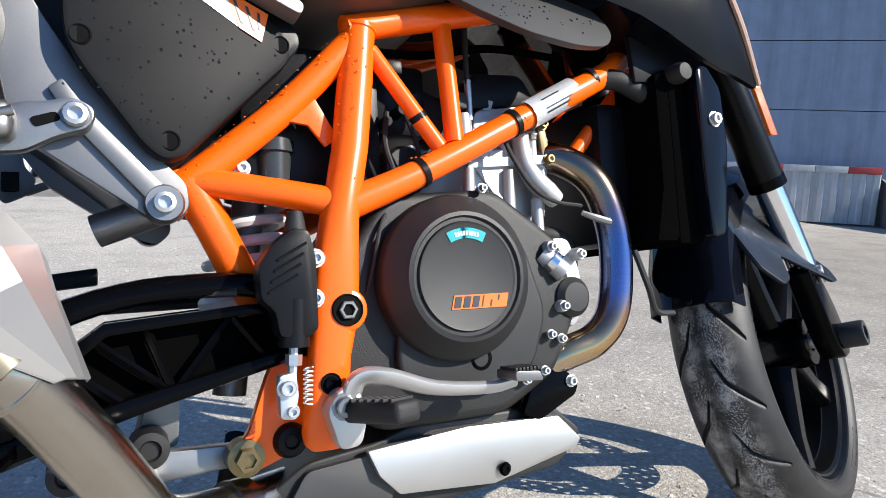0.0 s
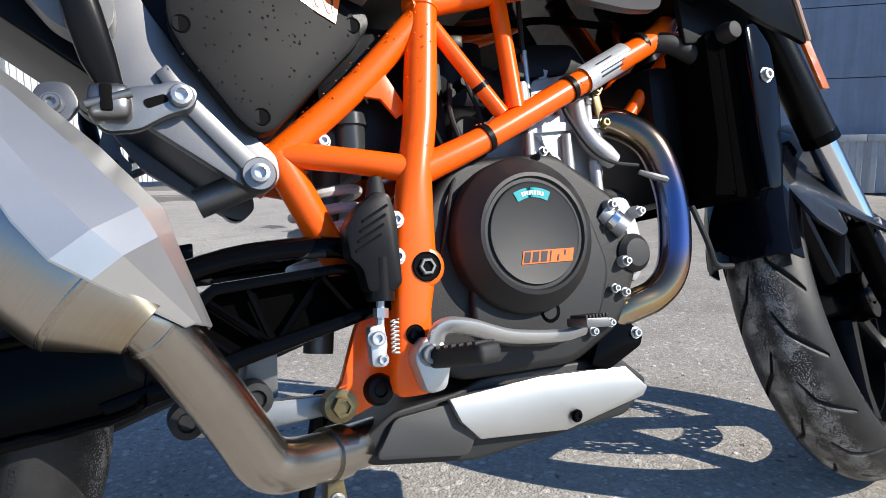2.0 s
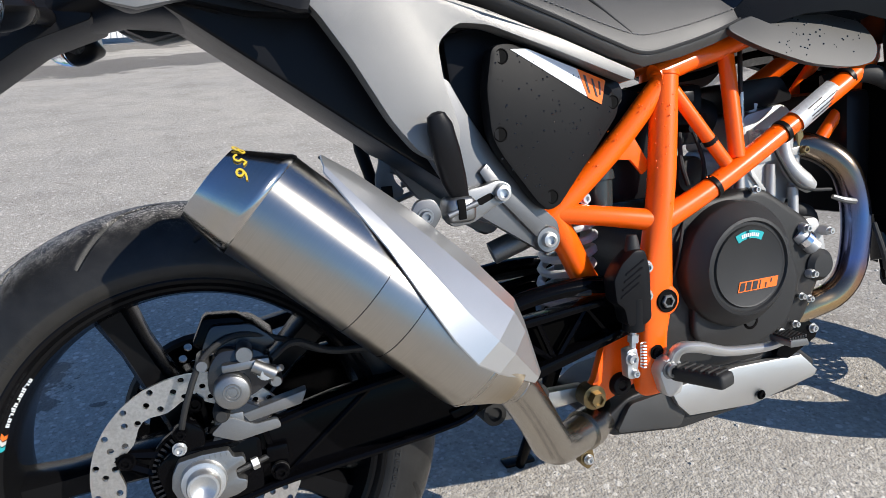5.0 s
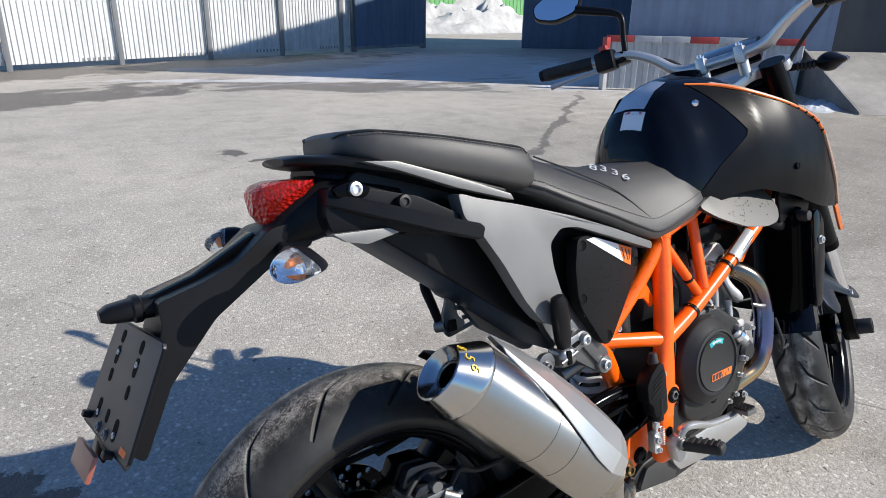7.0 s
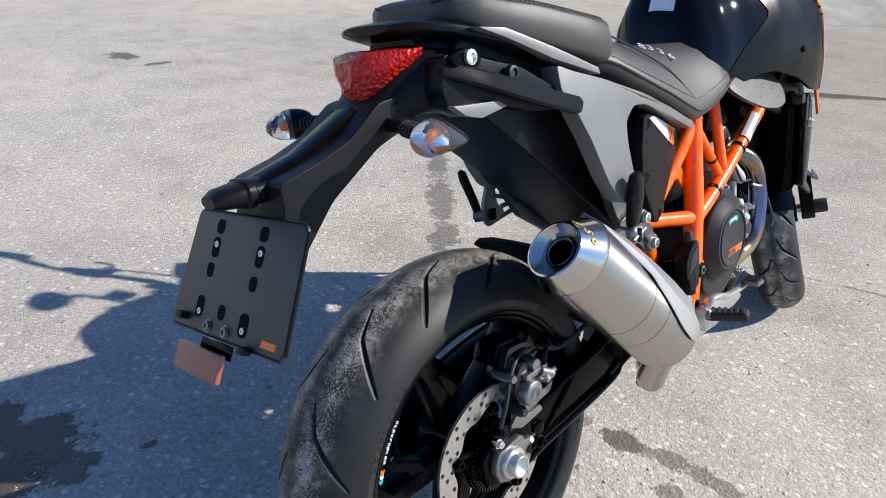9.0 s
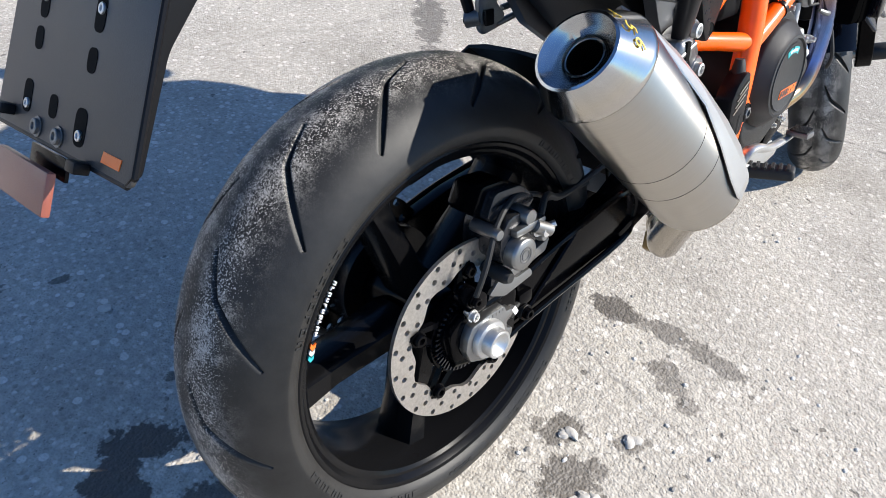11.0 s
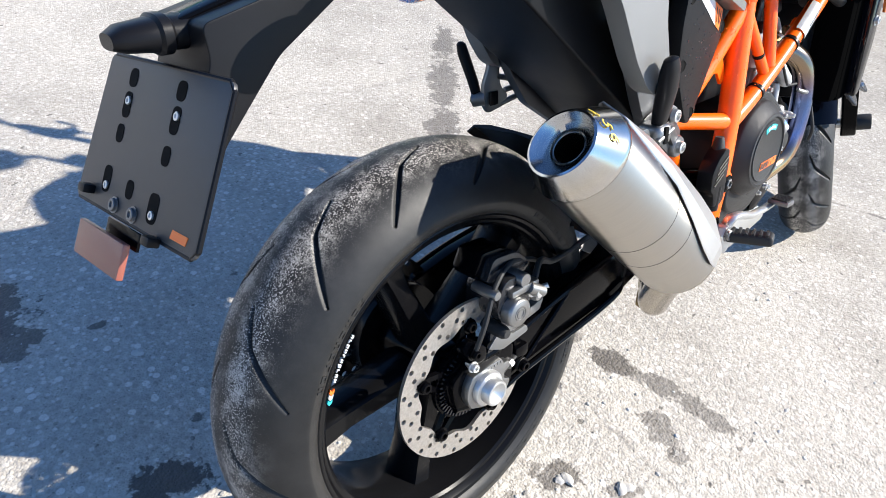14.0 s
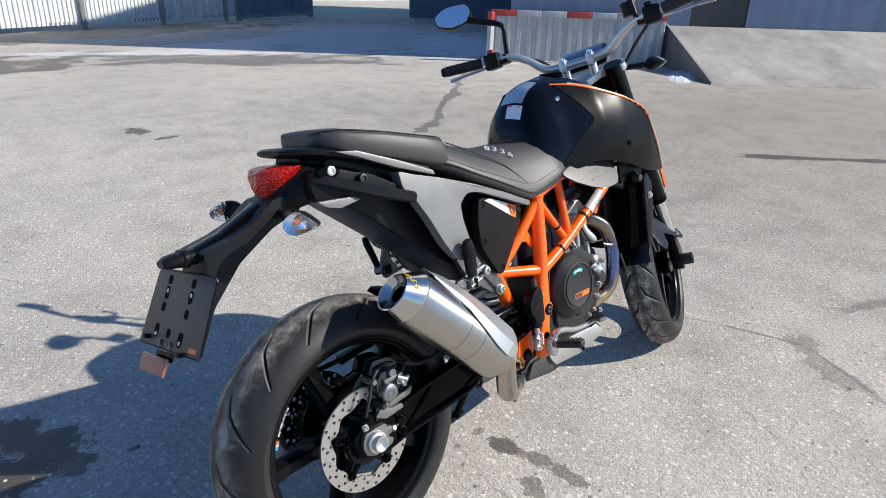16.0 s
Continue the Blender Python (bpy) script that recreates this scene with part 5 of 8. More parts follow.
part("lower_plug", lathe([(0, 0.004), (0.006, 0.004), (0.008, 0.007), (0.014, 0.006), (0.018, -0.002), (0.018, -0.03)], 24, right_at(0.571, -0.09, 0.289)), BLACK, frame_thing)
bm = lathe([(0, 0.012), (0.007, 0.012), (0.0075, 0.016), (0.0115, 0.016), (0.012, 0.002)], 6, right_at(0.527, -0.088, 0.278))
part("link_nut", bm, BRASSY, frame_thing, "yellow-plated nut")
part("link_washer", lathe([(0.010, 0.004), (0.018, 0.003), (0.0185, -0.02)], 24, right_at(0.527, -0.088, 0.278)), BRASSY, frame_thing)

# shock, linkage, side stand
shock = part("rear_shock", tube([(0.557, 0.0, 0.56), (0.527, 0.0, 0.33)], 0.018, 14), ALU_DULL, bike)
bm = bmesh.new()
spiral = [Vector((0.555, 0, 0.535)).lerp(Vector((0.535, 0, 0.385)), k / 90) + Vector((0.040 * math.cos(k * 0.49), 0.040 * math.sin(k * 0.49), 0.009 * math.cos(k * 0.49))) for k in range(91)]
part("spring", tube(spiral, 0.0065, 8, smooth=False, bm=bm), simple("white_spring_paint", (0.62, 0.62, 0.62), 0.35, bump_k=0.0), shock, "white coil spring")
link = part("shock_link", plate(rounded([(0.36, 0.268), (0.37, 0.300), (0.43, 0.292), (0.53, 0.288), (0.54, 0.268), (0.43, 0.262)], 0.01), -0.068, -0.048, 0.004), ALU, bike)
for x, z in ((0.375, 0.285), (0.442, 0.297)):
    part("pivot", lathe([(0, 0.006), (0.008, 0.006), (0.010, 0.010), (0.017, 0.009), (0.019, -0.03)], 20, right_at(x, -0.075, z)), DARK_CASE, link)
part("rocker", plate(rounded([(0.43, 0.29), (0.45, 0.37), (0.475, 0.37), (0.47, 0.29)], 0.006), -0.04, 0.03, 0.004), ALU_DULL, link)
stand = part("side_stand", tube([(0.545, 0.07, 0.27), (0.525, 0.14, 0.13), (0.515, 0.185, 0.045)], [0.014, 0.011, 0.010], 10), SATIN, bike)
part("stand_foot", box((0.06, 0.03, 0.008), (0.515, 0.195, 0.049), 0.003, Matrix.Identity(4)), SATIN, stand)

# engine
engine = part("engine", plate(rounded([(0.618, 0.33), (0.628, 0.47), (0.68, 0.54), (0.82, 0.55), (0.915, 0.485), (0.935, 0.40), (0.895, 0.325), (0.82, 0.285), (0.66, 0.285)], 0.02), -0.105, 0.105, 0.012, seg=3), DARK_CASE, bike, "single-cylinder engine with charcoal casings")
part("side_case", plate(rounded([(0.680, 0.345), (0.690, 0.47), (0.725, 0.528), (0.80, 0.535), (0.850, 0.485), (0.878, 0.40), (0.855, 0.335), (0.79, 0.310), (0.71, 0.318)], 0.02), -0.116, -0.10, 0.006, seg=3), CASING, engine)
cc = (0.755, 0.445)
clutch = part("clutch_cover", lathe([(0.0, 0.0255), (0.056, 0.0255), (0.0585, 0.0265), (0.060, 0.0235), (0.064, 0.0235), (0.066, 0.0268), (0.0705, 0.026), (0.074, 0.021), (0.090, 0.007), (0.0925, 0.002), (0.0925, -0.03)], 96, right_at(cc[0], -0.122, cc[1])), CASING, engine, "round charcoal clutch cover with a ribbed rim")


def flat_mark(quads, y, mat, name, parent, f=None):
    """Thin printed shapes just proud of a side face: each a list of (x, z)."""
    if name == "mark_bar" and len(quads) > 1:
        for one in quads:
            flat_mark([one], y, mat, name, parent, f)
        return None
    bm = bmesh.new()
    for poly in quads:
        a = [bm.verts.new((x, (f(x, z) if f else y), z)) for x, z in poly]
        b = [bm.verts.new((x, (f(x, z) if f else y) + 0.0006, z)) for x, z in poly]
        bm.faces.new(a)
        for i in range(len(a)):
            bm.faces.new((a[i], b[i], b[(i + 1) % len(a)], a[(i + 1) % len(a)]))
    return part(name, bm, mat, parent)


def slanted(x, z, w, h, lean=0.25):
    return [(x, z), (x + w, z), (x + w + lean * h, z + h), (x + lean * h, z + h)]


# maker's marks as plain blocks
flat_mark([slanted(0.732, 0.410, 0.068, 0.015)], -0.1484, LABEL_ORANGE, "orange_mark", clutch)
flat_mark([slanted(0.7345, 0.4115, 0.008, 0.012), slanted(0.7455, 0.4115, 0.008, 0.012), slanted(0.7565, 0.4115, 0.008, 0.012), slanted(0.7685, 0.4115, 0.0015, 0.012), slanted(0.779, 0.4115, 0.002, 0.007), slanted(0.789, 0.4175, 0.002, 0.006)], -0.1489, INK, "mark_bar", clutch)
arc = []
for k in range(12):
    a0, a1 = radians(118 - 56 * k / 12), radians(118 - 56 * (k + 1) / 12)
    arc.append([(cc[0] + r * math.cos(a) + 0.0, cc[1] + r * math.sin(a)) for r, a in ((0.041, a0), (0.0525, a0), (0.0525, a1), (0.041, a1))])
flat_mark(arc, -0.1484, TEAL, "teal_label", clutch)
bars = []
for k in range(9):
    a0 = radians(108 - 38 * k / 9)
    a1 = a0 - radians(3.0)
    bars.append([(cc[0] + r * math.cos(a), cc[1] + r * math.sin(a)) for r, a in ((0.044, a0), (0.049, a0), (0.049, a1), (0.044, a1))])
flat_mark(bars, -0.1489, WHITE_LABEL, "label_bars", clutch)

cylinder = part("cylinder", plate(rounded([(0.782, 0.505), (0.798, 0.575), (0.815, 0.602), (0.915, 0.612), (0.905, 0.545), (0.885, 0.500)], 0.012), -0.074, 0.060, 0.012, seg=3), ENGINE_ALU, engine)
part("cylinder_flange", plate(rounded([(0.800, 0.578), (0.806, 0.590), (0.918, 0.600), (0.918, 0.588)], 0.004), -0.080, 0.066, 0.002), ENGINE_ALU, cylinder)
for x in (0.800, 0.858, 0.902):
    part("through_stud", tube([(x, -0.078, 0.520), (x + 0.003, -0.078, 0.578)], [0.0085, 0.0070], 10), ENGINE_ALU, cylinder)
part("web", plate([(0.815, 0.575), (0.822, 0.577), (0.866, 0.522), (0.858, 0.520)], -0.079, -0.072, 0.001), ENGINE_ALU, cylinder)
head = part("cylinder_head", plate(rounded([(0.818, 0.60), (0.822, 0.655), (0.90, 0.668), (0.935, 0.63), (0.938, 0.595)], 0.012), -0.066, 0.066, 0.008), ENGINE_ALU, engine, "bare aluminium cylinder head")
part("head_cover", plate(rounded([(0.815, 0.658), (0.825, 0.705), (0.90, 0.71), (0.925, 0.672)], 0.012), -0.060, 0.060, 0.008), BLACK, engine)
part("water_elbow", tube([(0.878, -0.082, 0.622), (0.880, -0.086, 0.588), (0.888, -0.092, 0.566), (0.905, -0.096, 0.548), (0.918, -0.096, 0.538)], [0.0115, 0.0120, 0.0135, 0.0140, 0.0115], 16), ENGINE_ALU, engine)
part("spout_pipe", tube([(0.893, -0.088, 0.540), (0.892, -0.090, 0.480)], 0.0075, 12), ENGINE_ALU, engine)
part("water_pump", lathe([(0, 0.016), (0.018, 0.015), (0.025, 0.008), (0.027, -0.02)], 24, right_at(0.925, -0.10, 0.415)), CASING, engine)
part("pump_housing", plate(rounded([(0.885, 0.46), (0.90, 0.49), (0.93, 0.49), (0.945, 0.45), (0.95, 0.40), (0.93, 0.375), (0.905, 0.39)], 0.01), -0.10, -0.06, 0.006), ENGINE_ALU, engine)
for x, z in ((0.892, 0.478), (0.905, 0.405), (0.936, 0.468)):
    part("pump_boss", lathe([(0, 0.008), (0.0065, 0.008), (0.008, 0.005), (0.008, -0.02)], 12, right_at(x, -0.106, z)), ENGINE_ALU, engine)
    bolt(engine, (x, -0.115, z), r=0.005)
part("thermostat_stub", tube([(0.885, -0.10, 0.47), (0.91, -0.112, 0.445)], 0.013, 12), ENGINE_ALU, engine)
part("hose_clip", tube([(0.895, -0.105, 0.462), (0.901, -0.108, 0.455)], 0.0155, 14), CHROME, engine)
part("filler_boss", lathe([(0, 0.0), (0.008, 0.0), (0.010, 0.004), (0.014, 0.003), (0.015, -0.012)], 20, right_at(0.783, -0.113, 0.353)), SATIN, engine)
for x, z in ((0.885, 0.372), (0.90, 0.366), (0.845, 0.322), (0.872, 0.330), (0.80, 0.548)):
    bolt(engine, (x, -0.112, z), r=0.0045)
bm = tube([(0.846, -0.05, 0.65), (0.852, -0.052, 0.672)], 0.010, 6)
tube([(0.852, -0.052, 0.672), (0.853, -0.052, 0.69)], 0.0075, 10, bm=bm)
part("temperature_sensor", bm, ENGINE_ALU, engine)
part("clutch_cable", tube([(0.812, -0.072, 0.655), (0.810, -0.075, 0.72), (0.815, -0.07, 0.79)], 0.0035, 8), RUBBER_PART, engine)
part("cable_end", tube([(0.8125, -0.072, 0.640), (0.8115, -0.0735, 0.690)], 0.0045, 10), ZINC, engine)
part("head_boss", tube([(0.806, -0.066, 0.585), (0.804, -0.068, 0.648)], [0.013, 0.011], 14), ENGINE_ALU, head)
for x, z in ((0.838, 0.612), (0.862, 0.610), (0.905, 0.612), (0.918, 0.592)):
    part("head_column", tube([(x, -0.066, z - 0.028), (x, -0.068, z + 0.020)], 0.0085, 10), ENGINE_ALU, head)
    bolt(head, (x, -0.072, z + 0.014), (0, -0.6, 0.8), r=0.006)
part("flange_plate", plate(rounded([(0.907, 0.646), (0.918, 0.649), (0.928, 0.588), (0.916, 0.585)], 0.005), -0.080, -0.072, 0.002), BRASSY, head)
bolt(head, (0.915, -0.082, 0.640), r=0.006, mat=BRASSY)
bolt(head, (0.922, -0.082, 0.594), r=0.006, mat=BRASSY)
part("mount_plate", plate(rounded([(0.86, 0.31), (0.90, 0.335), (0.93, 0.31), (0.925, 0.295), (0.87, 0.27), (0.845, 0.28)], 0.006), -0.10, -0.088, 0.003), SATIN, engine)
bolt(engine, (0.918, -0.101, 0.312), r=0.006)
part("sensor_wire", tube([(0.84, -0.10, 0.62), (0.845, -0.11, 0.59), (0.87, -0.115, 0.55), (0.91, -0.105, 0.535), (0.95, -0.105, 0.53)], 0.0028, 8), RUBBER_PART, engine)
part("sensor_wire", tube([(0.70, -0.085, 0.54), (0.672, -0.11, 0.505), (0.66, -0.112, 0.46), (0.652, -0.10, 0.42)], 0.0025, 8), RUBBER_PART, engine)
part("coolant_hose", tube([(0.90, -0.05, 0.50), (0.95, -0.06, 0.49), (0.965, -0.05, 0.44), (0.95, -0.04, 0.40)], 0.012, 12), RUBBER_PART, engine)
part("intake_boot", tube([(0.80, 0, 0.65), (0.74, 0, 0.67), (0.66, 0, 0.68)], 0.035, 18), RUBBER_PART, engine)
part("throttle_body", box((0.08, 0.10, 0.09), (0.725, 0.0, 0.665), 0.012), BLACK, engine)
for k, z in enumerate((0.63, 0.645, 0.66)):
    part("small_fitting", lathe([(0, 0.008), (0.006, 0.008), (0.007, -0.02)], 10, right_at(0.70 + 0.02 * k, -0.07, z)), BLACK, engine)
part("battery_box", box((0.16, 0.14, 0.16), (0.615, 0.0, 0.63), 0.012), BLACK, bike)
wiring = part("wiring_loom", tube([(0.60, -0.055, 0.70), (0.68, -0.060, 0.715), (0.76, -0.055, 0.722), (0.86, -0.050, 0.745), (0.97, -0.06, 0.74)], 0.0055, 8), RADIATOR, bike)
part("wire", tube([(0.69, -0.078, 0.715), (0.715, -0.075, 0.66), (0.735, -0.08, 0.60), (0.73, -0.085, 0.56)], 0.0030, 8), RUBBER_PART, wiring)
part("wire", tube([(0.775, -0.078, 0.715), (0.785, -0.07, 0.66), (0.80, -0.065, 0.62)], 0.0026, 8), RUBBER_PART, wiring)
part("plug", box((0.022, 0.018, 0.016), (0.705, -0.082, 0.690), 0.003), BLACK, wiring)
part("plug", box((0.020, 0.018, 0.020), (0.792, -0.078, 0.660), 0.003), DARK_CASE, wiring)
part("starter_motor", lathe([(0, 0.05), (0.026, 0.05), (0.030, 0.044), (0.030, -0.05), (0, -0.05)], 24, Matrix.Translation((0.725, -0.02, 0.575)) @ SIDE_R), DARK_CASE, engine)
part("oil_line", tube([(0.700, -0.090, 0.565), (0.690, -0.09, 0.60), (0.70, -0.075, 0.64)], 0.0035, 8), RUBBER_PART, engine)

# exhaust
HEAT = [(0.0, (0.90, 0.78, 0.62)), (0.12, (0.95, 0.66, 0.32)), (0.26, (0.72, 0.42, 0.28)), (0.38, (0.30, 0.34, 0.66)), (0.62, (0.20, 0.30, 0.58)), (0.78, (0.34, 0.26, 0.30)), (0.9, (0.52, 0.38, 0.24)), (1.0, (0.42, 0.34, 0.26))]
HEADER_STEEL = brushed_steel("heat_blued_header", (0.55, 0.55, 0.57), pose(0, 0, 0), (0.33, 0.60, HEAT), (0.15, 0.26))
MA, MB = Vector((0.050, -0.180, 0.670)), Vector((0.341, -0.218, 0.390))
MUFFLER_STEEL = brushed_steel("brushed_stainless", (0.48, 0.45, 0.405), pose(0, 0, 0), (0.0, 0.44, [(0.0, (0.91, 0.95, 1.0)), (0.10, (0.93, 0.96, 1.0)), (0.17, (0.98, 0.99, 1.0)), (0.3, (1, 1, 1)), (0.85, (1, 1, 1)), (1.0, (0.90, 0.78, 0.60))]), (0.27, 0.38), 0.75)
CAP_STEEL = brushed_steel("polished_stainless", (0.52, 0.515, 0.505), pose(0, 0, 0), (0.0, 0.08, [(0.0, (0.90, 0.95, 1.0)), (0.5, (0.95, 0.97, 1.0)), (0.8, (1.0, 0.96, 0.88)), (1.0, (1.0, 0.97, 0.93))]), (0.14, 0.24))
PIPE_STEEL = PIPE_PLAIN
header = part("exhaust_header", tube([(0.905, -0.045, 0.605), (0.945, -0.075, 0.595), (0.980, -0.097, 0.562), (0.998, -0.104, 0.505), (1.000, -0.105, 0.445), (0.990, -0.102, 0.390), (0.962, -0.096, 0.358), (0.91, -0.085, 0.340), (0.86, -0.06, 0.305), (0.82, -0.03, 0.26)], 0.0215, 24, 8), HEADER_STEEL, bike, "heat-blued steel exhaust header")
part("flange", lathe([(0.021, -0.006), (0.036, -0.006), (0.036, 0.006), (0.021, 0.006)], 20, along((0.908, -0.048, 0.605), (0.95, -0.078, 0.595))), BRASSY, header)
part("lambda_sensor", tube([(0.995, -0.115, 0.506), (0.965, -0.118, 0.512), (0.945, -0.112, 0.52)], [0.0055, 0.005, 0.0035], 8, 3), ALU_DULL, header)
collector = part("collector_box", plate(rounded([(0.541, 0.232), (0.587, 0.262), (0.664, 0.271), (0.705, 0.284), (0.898, 0.284), (0.945, 0.246), (0.905, 0.208), (0.68, 0.190), (0.553, 0.208)], 0.012), -0.082, 0.085, 0.014, seg=3), CASING, bike, "black silencer box under the engine")
part("collector_side", plate(rounded([(0.56, 0.215), (0.585, 0.255), (0.66, 0.262), (0.69, 0.238), (0.67, 0.200)], 0.008), -0.092, -0.078, 0.004), KNEE_GREY, collector)
guard = part("skid_guard", plate([(0.648, 0.268), (0.660, 0.240), (0.684, 0.216), (0.803, 0.206), (0.919, 0.231), (0.925, 0.242), (0.897, 0.272), (0.771, 0.276)], -0.106, -0.094, 0.003, lambda x, z: 0.32 * (z - 0.25) if z > 0.25 else 0.25 * (0.25 - z)), GUARD_ALU, bike, "brushed aluminium silencer guard")
bolt(guard, (0.815, -0.1005, 0.222), r=0.006, mat=SATIN, h=0.003)
pipe = part("exhaust_pipe", tube([(0.575, -0.045, 0.228), (0.524, -0.075, 0.228), (0.478, -0.100, 0.230), (0.452, -0.116, 0.236), (0.436, -0.125, 0.248), (0.420, -0.140, 0.276), (0.395, -0.165, 0.318), (0.355, -0.205, 0.378), (0.335, -0.216, 0.398)], [0.0255, 0.0255, 0.0265, 0.0275, 0.0275, 0.027, 0.0265, 0.0265, 0.0265], 28, 8), PIPE_STEEL, bike, "plain stainless connecting pipe")
part("pipe_clamp", tube([(0.527, -0.073, 0.228), (0.508, -0.084, 0.2288)], 0.0295, 24), PIPE_PLAIN, pipe)
part("clamp_ear", plate(rounded([(0.510, 0.205), (0.526, 0.205), (0.530, 0.170), (0.518, 0.160), (0.506, 0.172)], 0.004), -0.075, -0.050, 0.003), BRASSY, pipe)
bolt(pipe, (0.518, -0.078, 0.178), r=0.006)
part("weld_ring", lathe([(0.0262, -0.0035), (0.0275, -0.0020), (0.0277, 0.0012), (0.0262, 0.0030)], 28, along((0.352, -0.2065, 0.3810), (0.335, -0.216, 0.398))), PIPE_PLAIN, pipe)
LEN = (MB - MA).length
MM = along(MA, MB)
MMI = MM.inverted()
def in_can(bm):
    """From the bike's axes to the muffler's own, whose z runs down the can."""
    bmesh.ops.transform(bm, matrix=MMI, verts=bm.verts)
    return bm
muffler = part("muffler", lathe([(0.0600, 0.066), (0.0612, 0.072), (0.0612, 0.262), (0.0606, LEN - 0.046), (0.0590, LEN - 0.038), (0.0315, LEN + 0.002), (0.0285, LEN + 0.008), (0, LEN + 0.008)], 96), MUFFLER_STEEL, bike, "brushed stainless steel muffler can", MM)
for s_ in (0.215, 0.264):
    part("seam", lathe([(0.0605, s_ - 0.0005), (0.06135, s_ - 0.0005), (0.06135, s_ + 0.0005), (0.0605, s_ + 0.0005)], 72), CALIPER, muffler)
part("weld_bead", lathe([(0.0590, LEN - 0.042), (0.0598, LEN - 0.0395), (0.0594, LEN - 0.0375), (0.0572, LEN - 0.035)], 72), PIPE_STEEL, muffler)
MOUTH = Vector((0.054, -0.194, 0.648))
def cap_ring(t, r, n=72):
    """A ring of the end cap, t from the mouth (0) to the can (1)."""
    c = MOUTH.lerp(MM @ Vector((0, 0, 0.072)), t)
    ax = (MB - MA).normalized()
    u_ = ax.cross(Vector((0, -1, 0.2))).normalized()
    w_ = ax.cross(u_)
    return [c + r * (math.cos(2 * math.pi * k / n) * u_ + math.sin(2 * math.pi * k / n) * w_) for k in range(n)]
cap_rings = [cap_ring(0.40, 0.0215), cap_ring(0.32, 0.0232), cap_ring(0.20, 0.0310), cap_ring(0.05, 0.0372), cap_ring(0.0, 0.0395), cap_ring(0.02, 0.0425), cap_ring(0.10, 0.0445), cap_ring(0.85, 0.0605), cap_ring(0.92, 0.0622), cap_ring(1.0, 0.0622), cap_ring(1.04, 0.0608)]
part("end_cap", in_can(loft(cap_rings, cap=False)), CAP_STEEL, muffler, "conical end cap with the outlet")
part("outlet_pipe", in_can(loft([cap_ring(1.6, 0.0185), cap_ring(0.40, 0.0190), cap_ring(0.38, 0.0200), cap_ring(0.40, 0.0212), cap_ring(1.6, 0.0212)], cap=False)), PIPE_STEEL, muffler)
part("baffle", in_can(loft([cap_ring(1.5, 0.024), cap_ring(1.55, 0.024)])), HOLE_SHADE, muffler)
bm = bmesh.new()
ax_ = (MB - MA).normalized()
out_ = (Vector((0.62, -0.25, 0.60)) - ax_ * Vector((0.62, -0.25, 0.60)).dot(ax_)).normalized()
in_ = ax_.cross(out_)
if in_.y < 0:
    in_ = -in_
OUTER = [(0.172, -0.165, 0.664), (0.208, -0.145, 0.641), (0.265, -0.140, 0.589), (0.318, -0.150, 0.532), (0.368, -0.168, 0.470), (0.374, -0.186, 0.448), (0.397, -0.196, 0.379)]
INNER = [(0.168, -0.205, 0.647), (0.216, -0.252, 0.566), (0.244, -0.266, 0.512), (0.270, -0.274, 0.464), (0.2906, -0.2775, 0.436), (0.3145, -0.2735, 0.420), (0.376, -0.226, 0.381)]
rows_ = []
for i, (o_, n_) in enumerate(zip(OUTER, INNER)):
    o_, n_ = Vector(o_), Vector(n_)
    a_ = MA + ax_ * (n_ - MA).dot(ax_)
    rn = (n_ - a_).normalized()
    b_ = MA + ax_ * (o_ - MA).dot(ax_)
    ro = (o_ - b_)
    # round the can in flat folds, then straight out over the pipe
    mids = []
    for f, lift in ((0.22, 0.003), (0.52, 0.002), (0.78, 0.001)):
        if i < 6:
            way = rn.slerp(ro.normalized(), f)
            mids.append(a_.lerp(b_, f) + way * ((n_ - a_).length * (1 - f * f) + ro.length * f * f + lift))
        else:
            mids.append(n_.lerp(o_, f) + out_ * lift)
    lip = o_ + in_ * 0.003 - out_ * (0.004, 0.012, 0.014, 0.014, 0.014, 0.014, 0.004)[i]
    rows_.append([n_] + mids + [o_, lip])
top_v = [[bm.verts.new(p_) for p_ in r_] for r_ in rows_]
low_v = [[bm.verts.new(p_ - out_ * 0.0018) for p_ in r_] for r_ in rows_]
for i in range(len(rows_) - 1):
    for j in range(5):
        bm.faces.new((top_v[i][j], top_v[i + 1][j], top_v[i + 1][j + 1], top_v[i][j + 1]))
        bm.faces.new((low_v[i][j], low_v[i][j + 1], low_v[i + 1][j + 1], low_v[i + 1][j]))
    bm.faces.new((top_v[i][0], low_v[i][0], low_v[i + 1][0], top_v[i + 1][0]))
    bm.faces.new((top_v[i][5], top_v[i + 1][5], low_v[i + 1][5], low_v[i][5]))
for i in (0, -1):
    for j in range(5):
        bm.faces.new((top_v[i][j], top_v[i][j + 1], low_v[i][j + 1], low_v[i][j]))
part("heat_shield", bm, SHEET_ALU, bike, "folded aluminium heat shield", sharp=14)
part("muffler_bracket", in_can(plate(rounded([(0.262, 0.575), (0.275, 0.600), (0.297, 0.600), (0.306, 0.580), (0.292, 0.562), (0.270, 0.560)], 0.008), -0.158, -0.148, 0.002)), HANGER_GREY, muffler)
bolt(muffler, MMI @ Vector((0.284, -0.160, 0.580)), MMI.to_3x3() @ Vector((0, -1, 0)), r=0.0075, mat=ALU)

